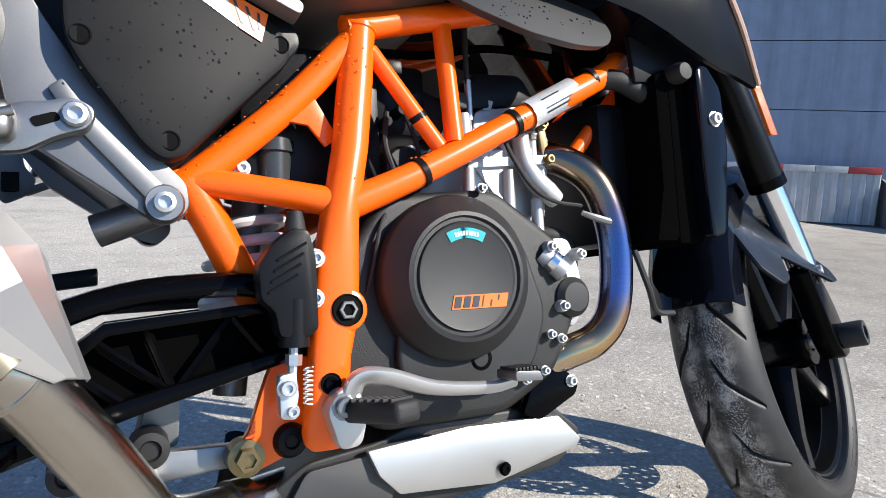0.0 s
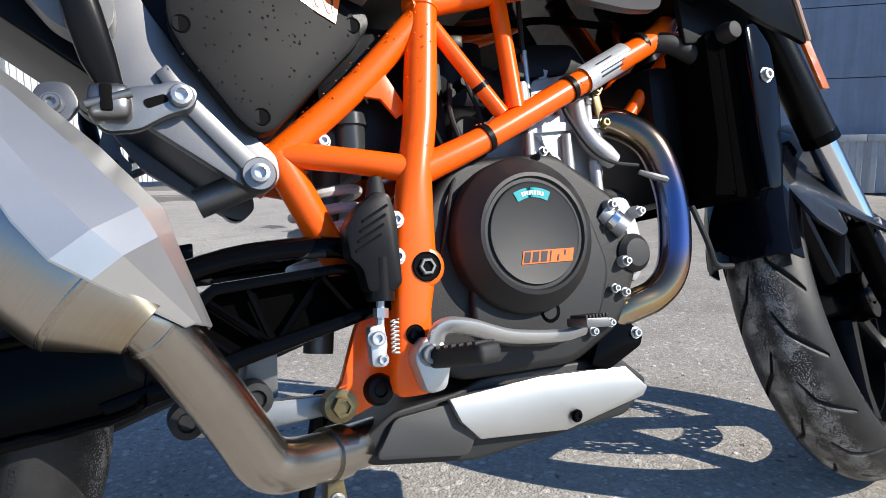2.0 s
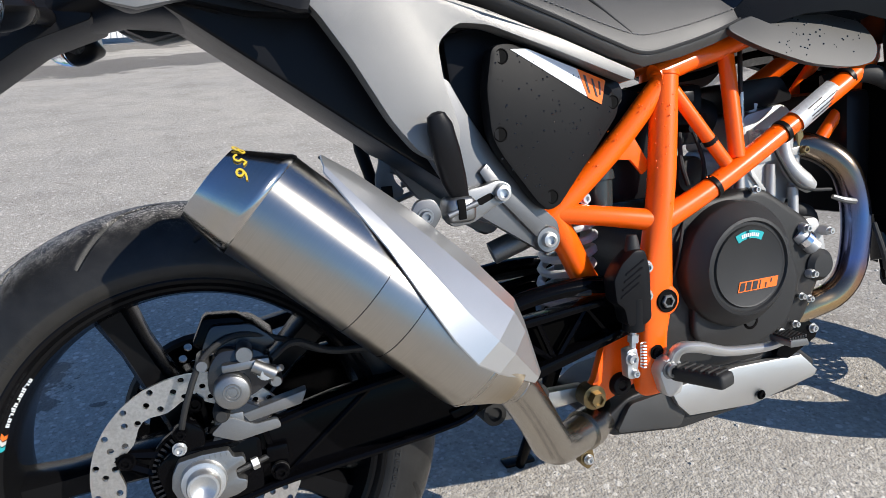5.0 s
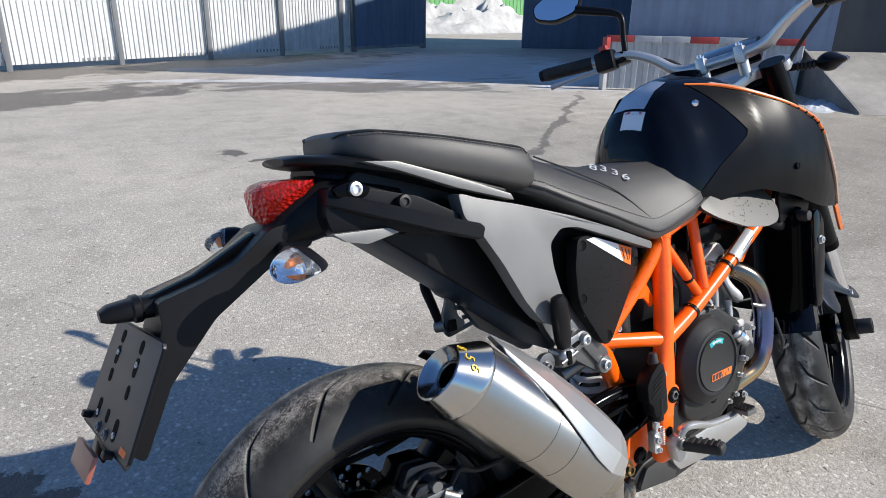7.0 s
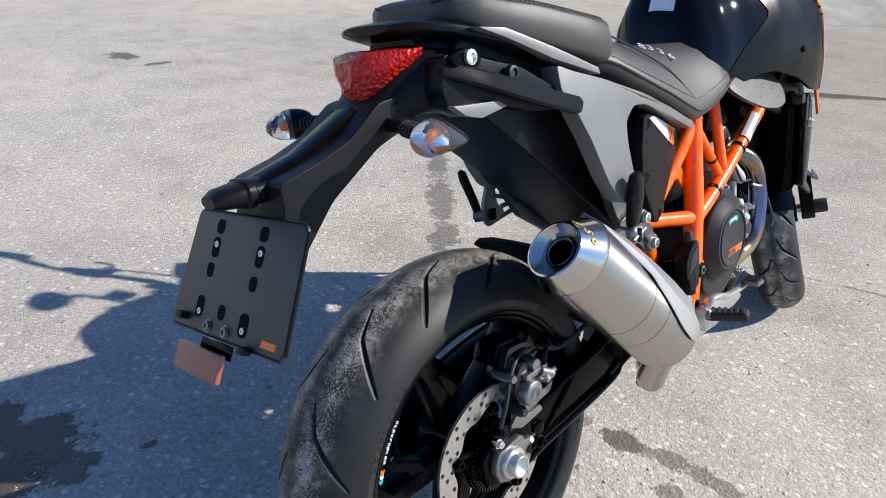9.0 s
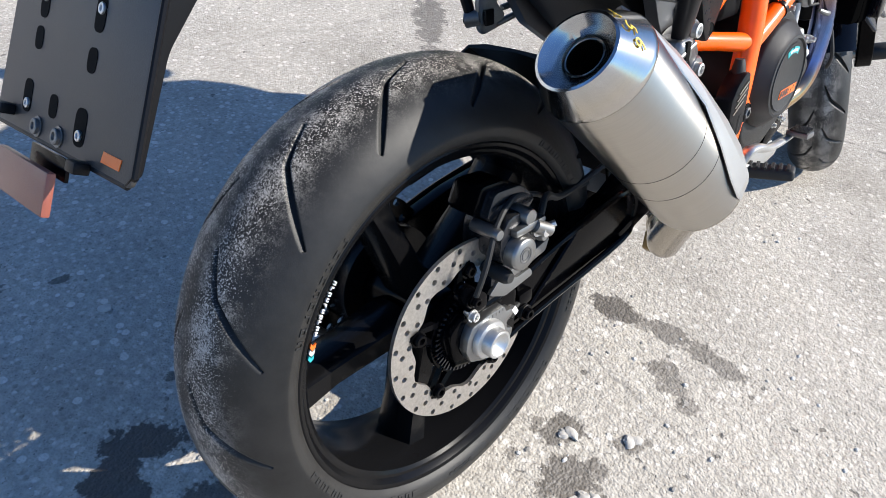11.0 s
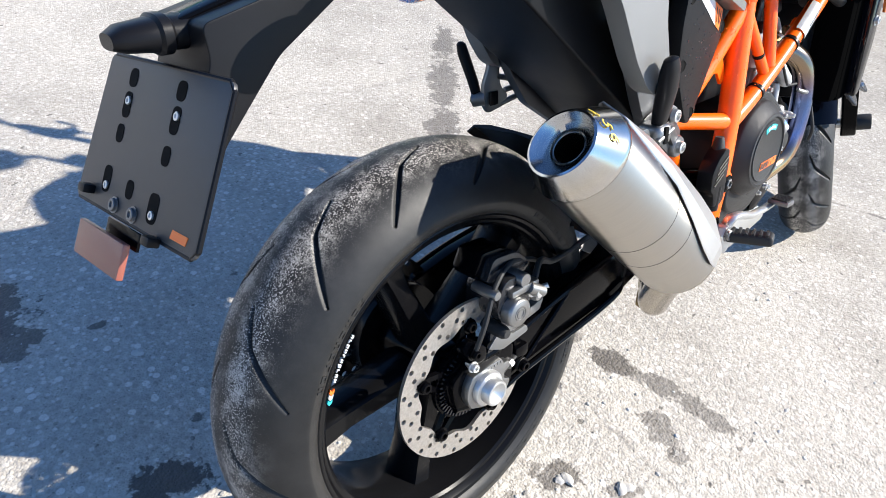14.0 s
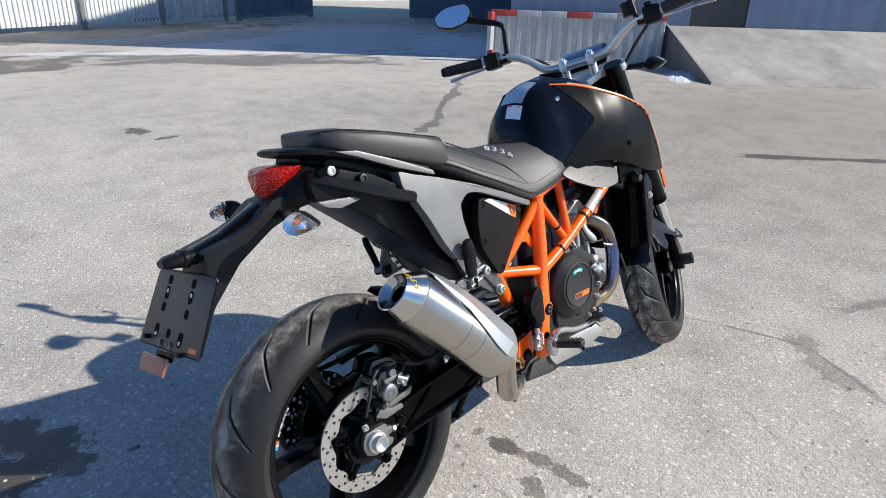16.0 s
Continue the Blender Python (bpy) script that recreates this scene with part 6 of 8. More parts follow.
# rear brake master cylinder, pedal and pegs
master = part("brake_master_cylinder", plate(rounded([(0.532, 0.462), (0.545, 0.482), (0.566, 0.498), (0.582, 0.496), (0.588, 0.47), (0.588, 0.40), (0.575, 0.392), (0.550, 0.395), (0.546, 0.42), (0.534, 0.43)], 0.006), -0.152, -0.122, 0.005), BLACK, bike, "black rear brake cylinder with a ribbed cover")
for k in range(4):
    x0, z0 = 0.541 + 0.003 * k, 0.437 + 0.010 * k
    part("rib", tube([(x0, -0.1525, z0), (x0 + 0.028, -0.1525, z0 + 0.016)], 0.0016, 6), BLACK, master)
bolt(master, (0.590, -0.140, 0.469), r=0.007)
bolt(master, (0.588, -0.140, 0.430), r=0.007)
part("hose_cap", lathe([(0, 0.02), (0.007, 0.02), (0.009, 0.012), (0.011, 0.0), (0.011, -0.01)], 14, along((0.572, -0.135, 0.495), (0.574, -0.133, 0.53))), RUBBER_PART, master)
part("piston_housing", tube([(0.568, -0.138, 0.43), (0.566, -0.138, 0.385)], 0.015, 16), BLACK, master)
part("push_rod", tube([(0.566, -0.138, 0.39), (0.560, -0.138, 0.325)], 0.0045, 8), ZINC, master)
part("rod_nut", tube([(0.5655, -0.138, 0.378), (0.5645, -0.138, 0.368)], 0.008, 6), ZINC, master)
part("clevis", plate(rounded([(0.549, 0.36), (0.565, 0.362), (0.567, 0.34), (0.562, 0.318), (0.549, 0.32)], 0.004), -0.146, -0.130, 0.002), ZINC, master)
bolt(master, (0.556, -0.147, 0.348), r=0.0075)
bolt(master, (0.560, -0.145, 0.326), r=0.0055)
coil = [Vector((0.578, -0.142, 0.365)).lerp(Vector((0.576, -0.142, 0.330)), k / 48) + Vector((0.0042 * math.cos(k * 1.05), 0.0042 * math.sin(k * 1.05), 0)) for k in range(49)]
part("return_spring", tube(coil, 0.0011, 5, smooth=False), ZINC, master)
part("reservoir", lathe([(0, -0.02), (0.019, -0.02), (0.020, 0.022), (0.0235, 0.023), (0.0235, 0.036), (0.021, 0.038), (0, 0.038)], 24, Matrix.Translation((0.570, -0.062, 0.565))), GREEN_CAP, bike, "dark brake fluid reservoir with a screw cap")
bolt(bike, (0.533, -0.088, 0.566), r=0.0065)
pedal = part("brake_pedal", tube([(0.612, -0.150, 0.322), (0.622, -0.156, 0.350), (0.650, -0.160, 0.350), (0.70, -0.160, 0.334), (0.765, -0.160, 0.327), (0.795, -0.162, 0.330)], [0.014, 0.0145, 0.0135, 0.0120, 0.0110, 0.010], 12, squash=0.6), FORGED, bike, "forged aluminium brake pedal")
part("toe_pad", plate(rounded([(0.775, 0.345), (0.805, 0.343), (0.808, 0.333), (0.775, 0.335)], 0.003), -0.198, -0.160, 0.002), ALU_DULL, pedal)
for k in range(7):
    part("tooth", box((0.003, 0.030, 0.004), (0.778 + 0.0045 * k, -0.18, 0.346), 0.0005), DARK_CASE, pedal)
peg_mount = part("footpeg_mount", plate(rounded([(0.588, 0.325), (0.602, 0.345), (0.622, 0.340), (0.630, 0.318), (0.622, 0.288), (0.600, 0.286)], 0.008), -0.162, -0.136, 0.005), FORGED, bike)
bolt(peg_mount, (0.606, -0.163, 0.327), r=0.010, mat=ALU)
def footpeg(a, b, parent):
    """A rubber block on a flat peg, ribbed on top."""
    a, b = Vector(a), Vector(b)
    m = along(a, b)
    ln = (b - a).length
    up = (m.to_3x3().inverted() @ Vector((0, 0, 1)))
    roll = Matrix.Rotation(math.atan2(up.y, up.x) - math.pi / 2, 4, "Z")
    peg = part("peg_rubber", box((0.030, 0.020, ln), (0, 0, ln / 2), 0.007, seg=3), RUBBER_PART, parent, "", m @ roll)
    for k in range(6):
        part("tread_rib", box((0.026, 0.004, ln * 0.07), (0, 0.0105, ln * (0.14 + 0.145 * k)), 0.0012), RUBBER_PART, peg)
    return peg
footpeg((0.617, -0.156, 0.321), (0.641, -0.232, 0.327), peg_mount)

# pillion hangers, right and left
for s in (1, -1):
    arm_shape = rounded([(0.444, 0.512), (0.464, 0.506), (0.480, 0.520), (0.478, 0.544), (0.440, 0.582), (0.400, 0.630), (0.362, 0.690), (0.338, 0.737), (0.268, 0.740), (0.276, 0.706), (0.296, 0.664), (0.322, 0.618), (0.350, 0.577), (0.392, 0.548)], 0.008)
    bm = plate(arm_shape, -0.112, -0.094, 0.005, lambda x, z: (x - 0.46) * 0.10, 3)
    hanger = part("pillion_hanger", bm if s < 0 else mirror(bm), HANGER_GREY, bike, "cast aluminium pillion footrest hanger")
    def put(name, bm, mat, label=""):
        if s > 0:
            mirror(bm)
        return part(name, bm, mat, hanger, label)
    put("arm_rib", plate([(0.446, 0.523), (0.460, 0.538), (0.398, 0.604), (0.378, 0.632), (0.366, 0.622), (0.386, 0.590)], -0.1195, -0.108, 0.0035, lambda x, z: (x - 0.46) * 0.10), HANGER_GREY)
    put("arm_boss", lathe([(0, 0.010), (0.0160, 0.010), (0.0180, 0.007), (0.0180, -0.012)], 24, right_at(0.457, -0.112, 0.524)), ALU)
    if s > 0:
        # the far side carries a slotted plate with its peg folded up
        side_y = lambda x, z=0: 0.157 - 0.39 * (x - 0.297)
        side = part("slotted_plate", plate(rounded([(0.295, 0.612), (0.296, 0.572), (0.303, 0.562), (0.328, 0.572), (0.338, 0.590), (0.325, 0.606), (0.322, 0.626), (0.324, 0.668), (0.306, 0.668), (0.303, 0.636)], 0.006), -0.004, 0.004, 0.0025, side_y), ALU_DULL, hanger)
        for p0, p1 in (((0.326, 0.5755), (0.3745, 0.5925)), ((0.334, 0.5985), (0.369, 0.6055)), ((0.320, 0.623), (0.361, 0.612)), ((0.3725, 0.5925), (0.359, 0.614))):
            part("plate_rib", tube([(p0[0], side_y(p0[0]), p0[1]), (p1[0], side_y(p1[0]), p1[1])], 0.0050, 10), ALU_DULL, side)
        part("pad", box((0.020, 0.004, 0.024), (0.311, 0.146, 0.588), 0.002), BLACK, side)
        part("hinge", tube([(0.290, 0.176, 0.584), (0.302, 0.156, 0.588)], 0.012, 16), ALU_DULL, side)
        # dark disc drawn for the hinge's open hole
        part("hinge_hole", tube([(0.2885, 0.1785, 0.5835), (0.2905, 0.1755, 0.584)], 0.0055, 12), HOLE_SHADE, side)
        rings = []
        for x, y, z, r in ((0.296, 0.172, 0.592, 0.0095), (0.292, 0.178, 0.618, 0.0105), (0.284, 0.190, 0.660, 0.0110), (0.282, 0.193, 0.676, 0.0090), (0.2815, 0.194, 0.680, 0.0040)):
            rings.append([Vector((x + r * math.cos(a), y + 0.8 * r * math.sin(a), z)) for a in [2 * math.pi * k / 14 for k in range(14)]])
        part("folded_peg", loft(rings), BLACK, hanger, "black rubber peg folded up")
        continue
    put("arm_slot", plate(rounded([(0.354, 0.590), (0.374, 0.597), (0.378, 0.590), (0.358, 0.582)], 0.004), -0.1428, -0.1236, 0), HOLE_SHADE)
    put("peg_arm", plate(rounded([(0.386, 0.612), (0.404, 0.602), (0.400, 0.585), (0.374, 0.576), (0.350, 0.562), (0.322, 0.560), (0.312, 0.572), (0.322, 0.592), (0.346, 0.604), (0.366, 0.606)], 0.008), -0.142, -0.126, 0.004), ALU)
    put("arm_boss", lathe([(0, 0.02), (0.0125, 0.02), (0.0135, 0.012), (0.0135, -0.02)], 20, right_at(0.388, -0.122, 0.5945)), ALU)
    put("clevis", box((0.036, 0.040, 0.032), (0.328, -0.148, 0.583), 0.011, seg=3), ALU)
    put("clevis_slot", box((0.010, 0.006, 0.024), (0.326, -0.1672, 0.584), 0.002), HOLE_SHADE)
    put("clevis_pin", tube([(0.309, -0.1655, 0.578), (0.346, -0.1655, 0.589)], 0.0042, 10), ALU)
    rings = []
    for x, y, z, hw, ht in ((0.331, -0.152, 0.594, 0.010, 0.009), (0.322, -0.160, 0.620, 0.0145, 0.011), (0.314, -0.168, 0.650, 0.0155, 0.012), (0.307, -0.173, 0.680, 0.0145, 0.011), (0.303, -0.175, 0.694, 0.010, 0.008), (0.302, -0.1755, 0.697, 0.004, 0.003)):
        rings.append([Vector((x + hw * math.copysign(abs(math.cos(a)) ** 0.7, math.cos(a)), y + ht * math.copysign(abs(math.sin(a)) ** 0.7, math.sin(a)), z + 0.25 * hw * math.cos(a))) for a in [2 * math.pi * k / 16 for k in range(16)]])
    put("folded_peg", loft(rings), BLACK, "black rubber peg folded up")
    put("bolt_head", lathe([(0, 0.003), (0.0055, 0.003), (0.006, 0.008), (0.0095, 0.007), (0.0105, 0.0)], 12, right_at(0.457, -0.122, 0.524)), ZINC)
    put("bolt_head", lathe([(0, 0.003), (0.0055, 0.003), (0.006, 0.008), (0.0095, 0.007), (0.0105, 0.0)], 12, right_at(0.388, -0.143, 0.5945)), ZINC)
    put("bolt_head", lathe([(0, 0.003), (0.0055, 0.003), (0.006, 0.008), (0.0095, 0.007), (0.0105, 0.0)], 12, right_at(0.322, -0.128, 0.700)), ZINC)
part("subframe_spigot", tube([(0.40, -0.06, 0.505), (0.455, -0.07, 0.525)], 0.016, 14), ALU_DULL, bike)

# bodywork
part("airbox", plate(rounded([(0.345, 0.79), (0.40, 0.80), (0.58, 0.735), (0.60, 0.70), (0.47, 0.56), (0.44, 0.56), (0.38, 0.64), (0.352, 0.70)], 0.015), -0.098, 0.098, 0.012, lambda x, z: 0.0), BLACK, bike)
cov_y = lambda x, z: 0.20 * (x - 0.55)
cover = part("side_cover", plate(rounded([(0.390, 0.770), (0.420, 0.772), (0.572, 0.712), (0.584, 0.688), (0.578, 0.672), (0.474, 0.566), (0.456, 0.562), (0.440, 0.575), (0.392, 0.640), (0.380, 0.664), (0.378, 0.72)], 0.012), -0.112, -0.085, 0.005, cov_y), MATTE, bike, "matte black airbox cover with rain drops")
for x, z in ((0.572, 0.692), (0.462, 0.580), (0.392, 0.665), (0.402, 0.756)):
    part("screw_recess", lathe([(0, 0.0002), (0.0070, 0.0002), (0.0082, 0.0012), (0.0095, 0.0)], 20, right_at(x, -0.1122 + cov_y(x, z), z)), HOLE_SHADE, cover)
cy = lambda off: (lambda x, z: -0.1128 - off + cov_y(x, z))
flat_mark([[(0.415, 0.764), (0.440, 0.764), (0.545, 0.726), (0.533, 0.699)]], 0, WHITE_LABEL, "white_stripe", cover, cy(0))
flat_mark([[(0.515, 0.737), (0.560, 0.7205), (0.552, 0.690), (0.530, 0.700)]], 0, LABEL_ORANGE, "orange_mark", cover, cy(0.0007))
flat_mark([[(0.5235, 0.729), (0.527, 0.728), (0.534, 0.705), (0.531, 0.706)], [(0.536, 0.724), (0.539, 0.723), (0.546, 0.700), (0.543, 0.701)], [(0.548, 0.720), (0.551, 0.719), (0.551, 0.702), (0.549, 0.702)]], 0, INK, "mark_bar", cover, cy(0.0014))

part("tail_body", plate(rounded([(-0.02, 0.875), (0.043, 0.834), (0.130, 0.767), (0.229, 0.691), (0.334, 0.612), (0.425, 0.535), (0.448, 0.545), (0.43, 0.58), (0.37, 0.66), (0.34, 0.80), (0.19, 0.88), (0.02, 0.935)], 0.02), -0.088, 0.088, 0.018, seg=3), BLACK, bike, "black plastic tail undertray")
for s in (1, -1):
    def put(name, bm, mat, label="", par=None):
        return part(name, bm if s < 0 else mirror(bm), mat, par or bike, label)
    pan_y = lambda x, z: -0.10 * max(0, 0.22 - x) * -1.0 + (0.10 * (x - 0.40) if x > 0.40 else 0) + 0.05 * (z - 0.78)
    put("tail_side_panel", plate(rounded([(0.160, 0.878), (0.168, 0.877), (0.191, 0.868), (0.264, 0.848), (0.377, 0.812), (0.485, 0.772), (0.592, 0.728), (0.588, 0.715), (0.480, 0.757), (0.385, 0.792), (0.348, 0.796), (0.322, 0.775), (0.324, 0.735), (0.338, 0.675), (0.334, 0.650), (0.310, 0.640), (0.285, 0.655), (0.258, 0.692), (0.221, 0.763), (0.190, 0.815), (0.165, 0.842)], 0.01), -0.150, -0.120, 0.007, pan_y, 3), GREY_PANEL, "silver-grey metallic tail side panel")
    black_panel = put("tail_black_panel", plate(rounded([(-0.030, 0.914), (0.008, 0.910), (0.100, 0.884), (0.165, 0.848), (0.190, 0.815), (0.120, 0.822), (0.048, 0.842), (0.000, 0.832), (-0.030, 0.848), (-0.038, 0.872)], 0.008), -0.114, -0.080, 0.006, lambda x, z: -0.12 * (x - 0.02)), BLACK)
    rings = []
    for x, y, z, hh_, tt in ((-0.034, -0.104, 0.896, 0.007, 0.005), (-0.02, -0.110, 0.893, 0.0095, 0.007), (0.03, -0.129, 0.874, 0.0105, 0.008), (0.11, -0.148, 0.843, 0.0115, 0.008), (0.172, -0.159, 0.822, 0.0115, 0.008), (0.181, -0.160, 0.819, 0.008, 0.005)):
        rings.append([Vector((x + 0.38 * dz * hh_, y + dy * tt, z + dz * hh_)) for dy, dz in ((1, 0.7), (0.6, 1), (-0.6, 1), (-1, 0.7), (-1, -0.7), (-0.6, -1), (0.6, -1), (1, -0.7))])
    put("grab_rail", loft(rings), BLACK, "", black_panel)
    put("rail_pad", plate(rounded([(-0.028, 0.912), (0.006, 0.920), (0.03, 0.905), (0.02, 0.893), (-0.022, 0.898)], 0.006), -0.118, -0.100, 0.003), SATIN, "", black_panel)
    for x, y, z in ((0.005, -0.121, 0.907), (0.073, -0.131, 0.880)):
        put("rail_screw", lathe([(0, 0.0), (0.005, 0.0), (0.006, 0.003), (0.0098, 0.002), (0.0105, -0.006)], 16, right_at(x, y, z)), ZINC if x < 0.05 else DARK_CASE, "", black_panel)
    put("silver_flash", plate(rounded([(-0.040, 0.852), (0.045, 0.847), (0.062, 0.838), (0.01, 0.830), (-0.02, 0.838)], 0.003), -0.126, -0.112, 0.002), GREY_PANEL, "", black_panel)
    put("tail_blade", plate([(0.02, 0.943), (0.07, 0.925), (0.16, 0.888), (0.26, 0.855), (0.255, 0.866), (0.16, 0.905), (0.07, 0.938)], -0.132, -0.100, 0.002, lambda x, z: -0.10 * (x - 0.12)), GREY_PANEL)

# tail top and lip
secs = [section(-0.062, 0, 0.953, 0.045, 0.006, 2.5), section(-0.045, 0, 0.952, 0.075, 0.010, 2.8), section(0.0, 0, 0.945, 0.098, 0.013, 3), section(0.08, 0, 0.925, 0.118, 0.016, 3), section(0.16, 0, 0.90, 0.125, 0.018, 3), section(0.26, 0, 0.865, 0.128, 0.02, 3)]
part("tail_top", loft(secs), BLACK, bike)
secs = [section(-0.020, 0, 0.915, 0.050, 0.030, 3), section(0.0, 0, 0.915, 0.070, 0.034, 3), section(0.05, 0, 0.90, 0.085, 0.04, 3)]
part("tail_light_housing", loft(secs), BLACK, bike)
# cowl under the lamp, running from the tail down to the plate carrier
cowl = [section(-0.112, 0, 0.846, 0.050, 0.014, 2.8), section(-0.085, 0, 0.852, 0.056, 0.022, 3.0), section(-0.055, 0, 0.872, 0.064, 0.042, 3.2), (section(-0.020, 0, 0.884, 0.084, 0.046, 3.4)), section(0.03, 0, 0.880, 0.098, 0.046, 3.6), section(0.09, 0, 0.862, 0.104, 0.044, 3.6)]
part("tail_cowl", loft(cowl), BLACK, bike, sharp=50)
# tail light: faceted wedge lens that wraps to the sides
def lens_ring(x, top, low, wt, wl, wm):
    mid = (top + low) / 2 + 0.006
    half = [(0.0, top), (wt * 0.5, top), (wt, top - 0.003), (wm, mid), (wl, low + 0.004), (wl * 0.5, low), (0.0, low)]
    return [Vector((x, -y, z)) for y, z in half] + [Vector((x, y, z)) for y, z in half[-2:0:-1]]
lamp = part("tail_light", loft([lens_ring(-0.036, 0.926, 0.914, 0.081, 0.076, 0.081), lens_ring(-0.056, 0.929, 0.890, 0.071, 0.050, 0.073), lens_ring(-0.075, 0.929, 0.872, 0.056, 0.034, 0.058), lens_ring(-0.092, 0.926, 0.866, 0.038, 0.022, 0.040), lens_ring(-0.105, 0.917, 0.884, 0.018, 0.010, 0.018)]), RED_LENS, bike, "red faceted tail light", sharp=8)
bm = bmesh.new()
for k in range(15):
    u_, v_ = -0.032 + 0.016 * (k % 5), 0.888 + 0.014 * (k // 5)
    lathe([(0, 0.006), (0.004, 0.005), (0.0075, 0.0), (0.0075, -0.004)], 8, along((-0.062 + 0.5 * abs(u_), u_, v_), (-0.5, u_ * 2, v_)), bm)
part("lamp_reflector", bm, REFLECTOR_BOWL, lamp)
part("reflector_plate", plate(rounded([(-0.060, 0.926), (0.060, 0.926), (0.034, 0.896), (-0.034, 0.896)], 0.008), -0.0015, 0.0015, 0), REFLECTOR_BOWL, lamp, "", Matrix.Translation((-0.030, 0, 0)) @ Matrix.Rotation(radians(-90), 4, "Z"))

# plate carrier
fender = part("plate_carrier", plate(rounded([(-0.050, 0.872), (-0.100, 0.866), (-0.150, 0.830), (-0.200, 0.812), (-0.258, 0.798), (-0.256, 0.768), (-0.288, 0.690), (-0.320, 0.616), (-0.304, 0.602), (-0.258, 0.690), (-0.190, 0.762), (-0.110, 0.812), (-0.040, 0.835)], 0.008), -0.056, 0.056, 0.010, seg=3), BLACK, bike, "black rear plate carrier arm")
part("carrier_ridge", plate([(-0.11, 0.862), (-0.2, 0.818), (-0.262, 0.801), (-0.262, 0.794), (-0.2, 0.808), (-0.11, 0.85)], -0.020, 0.020, 0.003), SATIN, fender)
part("plate_lamp", loft([section(-0.235, 0.0, 0.788, 0.026, 0.016), section(-0.268, 0.0, 0.788, 0.025, 0.015), section(-0.271, 0.0, 0.788, 0.028, 0.018), section(-0.279, 0.0, 0.788, 0.028, 0.018), section(-0.282, 0.0, 0.788, 0.025, 0.015), section(-0.308, 0.0, 0.788, 0.023, 0.012), section(-0.319, 0.0, 0.787, 0.016, 0.007)]), BLACK, fender)
number_plate = part("plate_bracket", plate(rounded([(-0.118, -0.074), (0.118, -0.074), (0.116, 0.074), (-0.104, 0.074)], 0.009, 5), -0.0020, 0.0020, 0.0007), PLATE_BLACK, bike, "bare black number plate backing with slots", Matrix.Translation((-0.309, -0.008, 0.695)) @ Matrix.Rotation(radians(-85), 4, "Z") @ Matrix.Rotation(radians(-27), 4, "X"))
part("plate_rim", tube([(-0.112, 0.0, -0.0735), (0.110, 0.0, -0.0735), (0.1175, 0.0, -0.066), (0.1155, 0.0, 0.066), (0.108, 0.0, 0.0735), (-0.096, 0.0, 0.0735)], 0.0026, 8, smooth=False), BLACK, number_plate)
part("stay", plate([(-0.03, 0.074), (0.03, 0.074), (0.022, 0.02), (-0.022, 0.02)], 0.002, 0.030, 0.003), BLACK, number_plate)
for x, z, w, h in ((-0.050, 0.056, 0.008, 0.009), (0.040, 0.056, 0.008, 0.009), (-0.052, 0.030, 0.0075, 0.0125), (0.040, 0.030, 0.0075, 0.0125), (-0.054, 0.002, 0.007, 0.009), (0.038, -0.002, 0.007, 0.009), (-0.060, -0.044, 0.008, 0.013), (-0.012, -0.044, 0.007, 0.009), (0.036, -0.050, 0.009, 0.014)):
    part("slot", plate(rounded([(x - w, z - h), (x + w, z - h), (x + w, z + h), (x - w, z + h)], w, 5), -0.0024, 0.0024, 0), HOLE_SHADE, number_plate)
for x, z in ((-0.050, 0.034), (0.042, 0.034), (-0.058, -0.050), (0.037, -0.056)):
    bolt(number_plate, (x, -0.0022, z), r=0.0042, mat=ZINC, h=0.002)
for x, z in ((-0.034, -0.064), (0.004, -0.064)):
    bolt(number_plate, (x, -0.0030, z), r=0.0062, mat=ALU_DULL, h=0.003)
for x, z in ((-0.085, -0.060), (0.055, -0.075)):
    part("clip", box((0.014, 0.012, 0.009), (x, -0.008, z), 0.002), BLACK, number_plate)
part("orange_mark", plate(slanted(0.074, -0.066, 0.026, 0.008), -0.0026, -0.0018, 0), LABEL_ORANGE, number_plate)
part("reflector_bracket", plate([(-0.045, -0.078), (0.02, -0.078), (0.02, -0.095), (-0.045, -0.095)], 0.0, 0.003, 0.0005), SATIN, number_plate)
part("rear_reflector", box((0.095, 0.007, 0.034), (-0.025, -0.010, -0.105), 0.002), RED_REFLECTOR, number_plate, "dull red rectangular reflector")


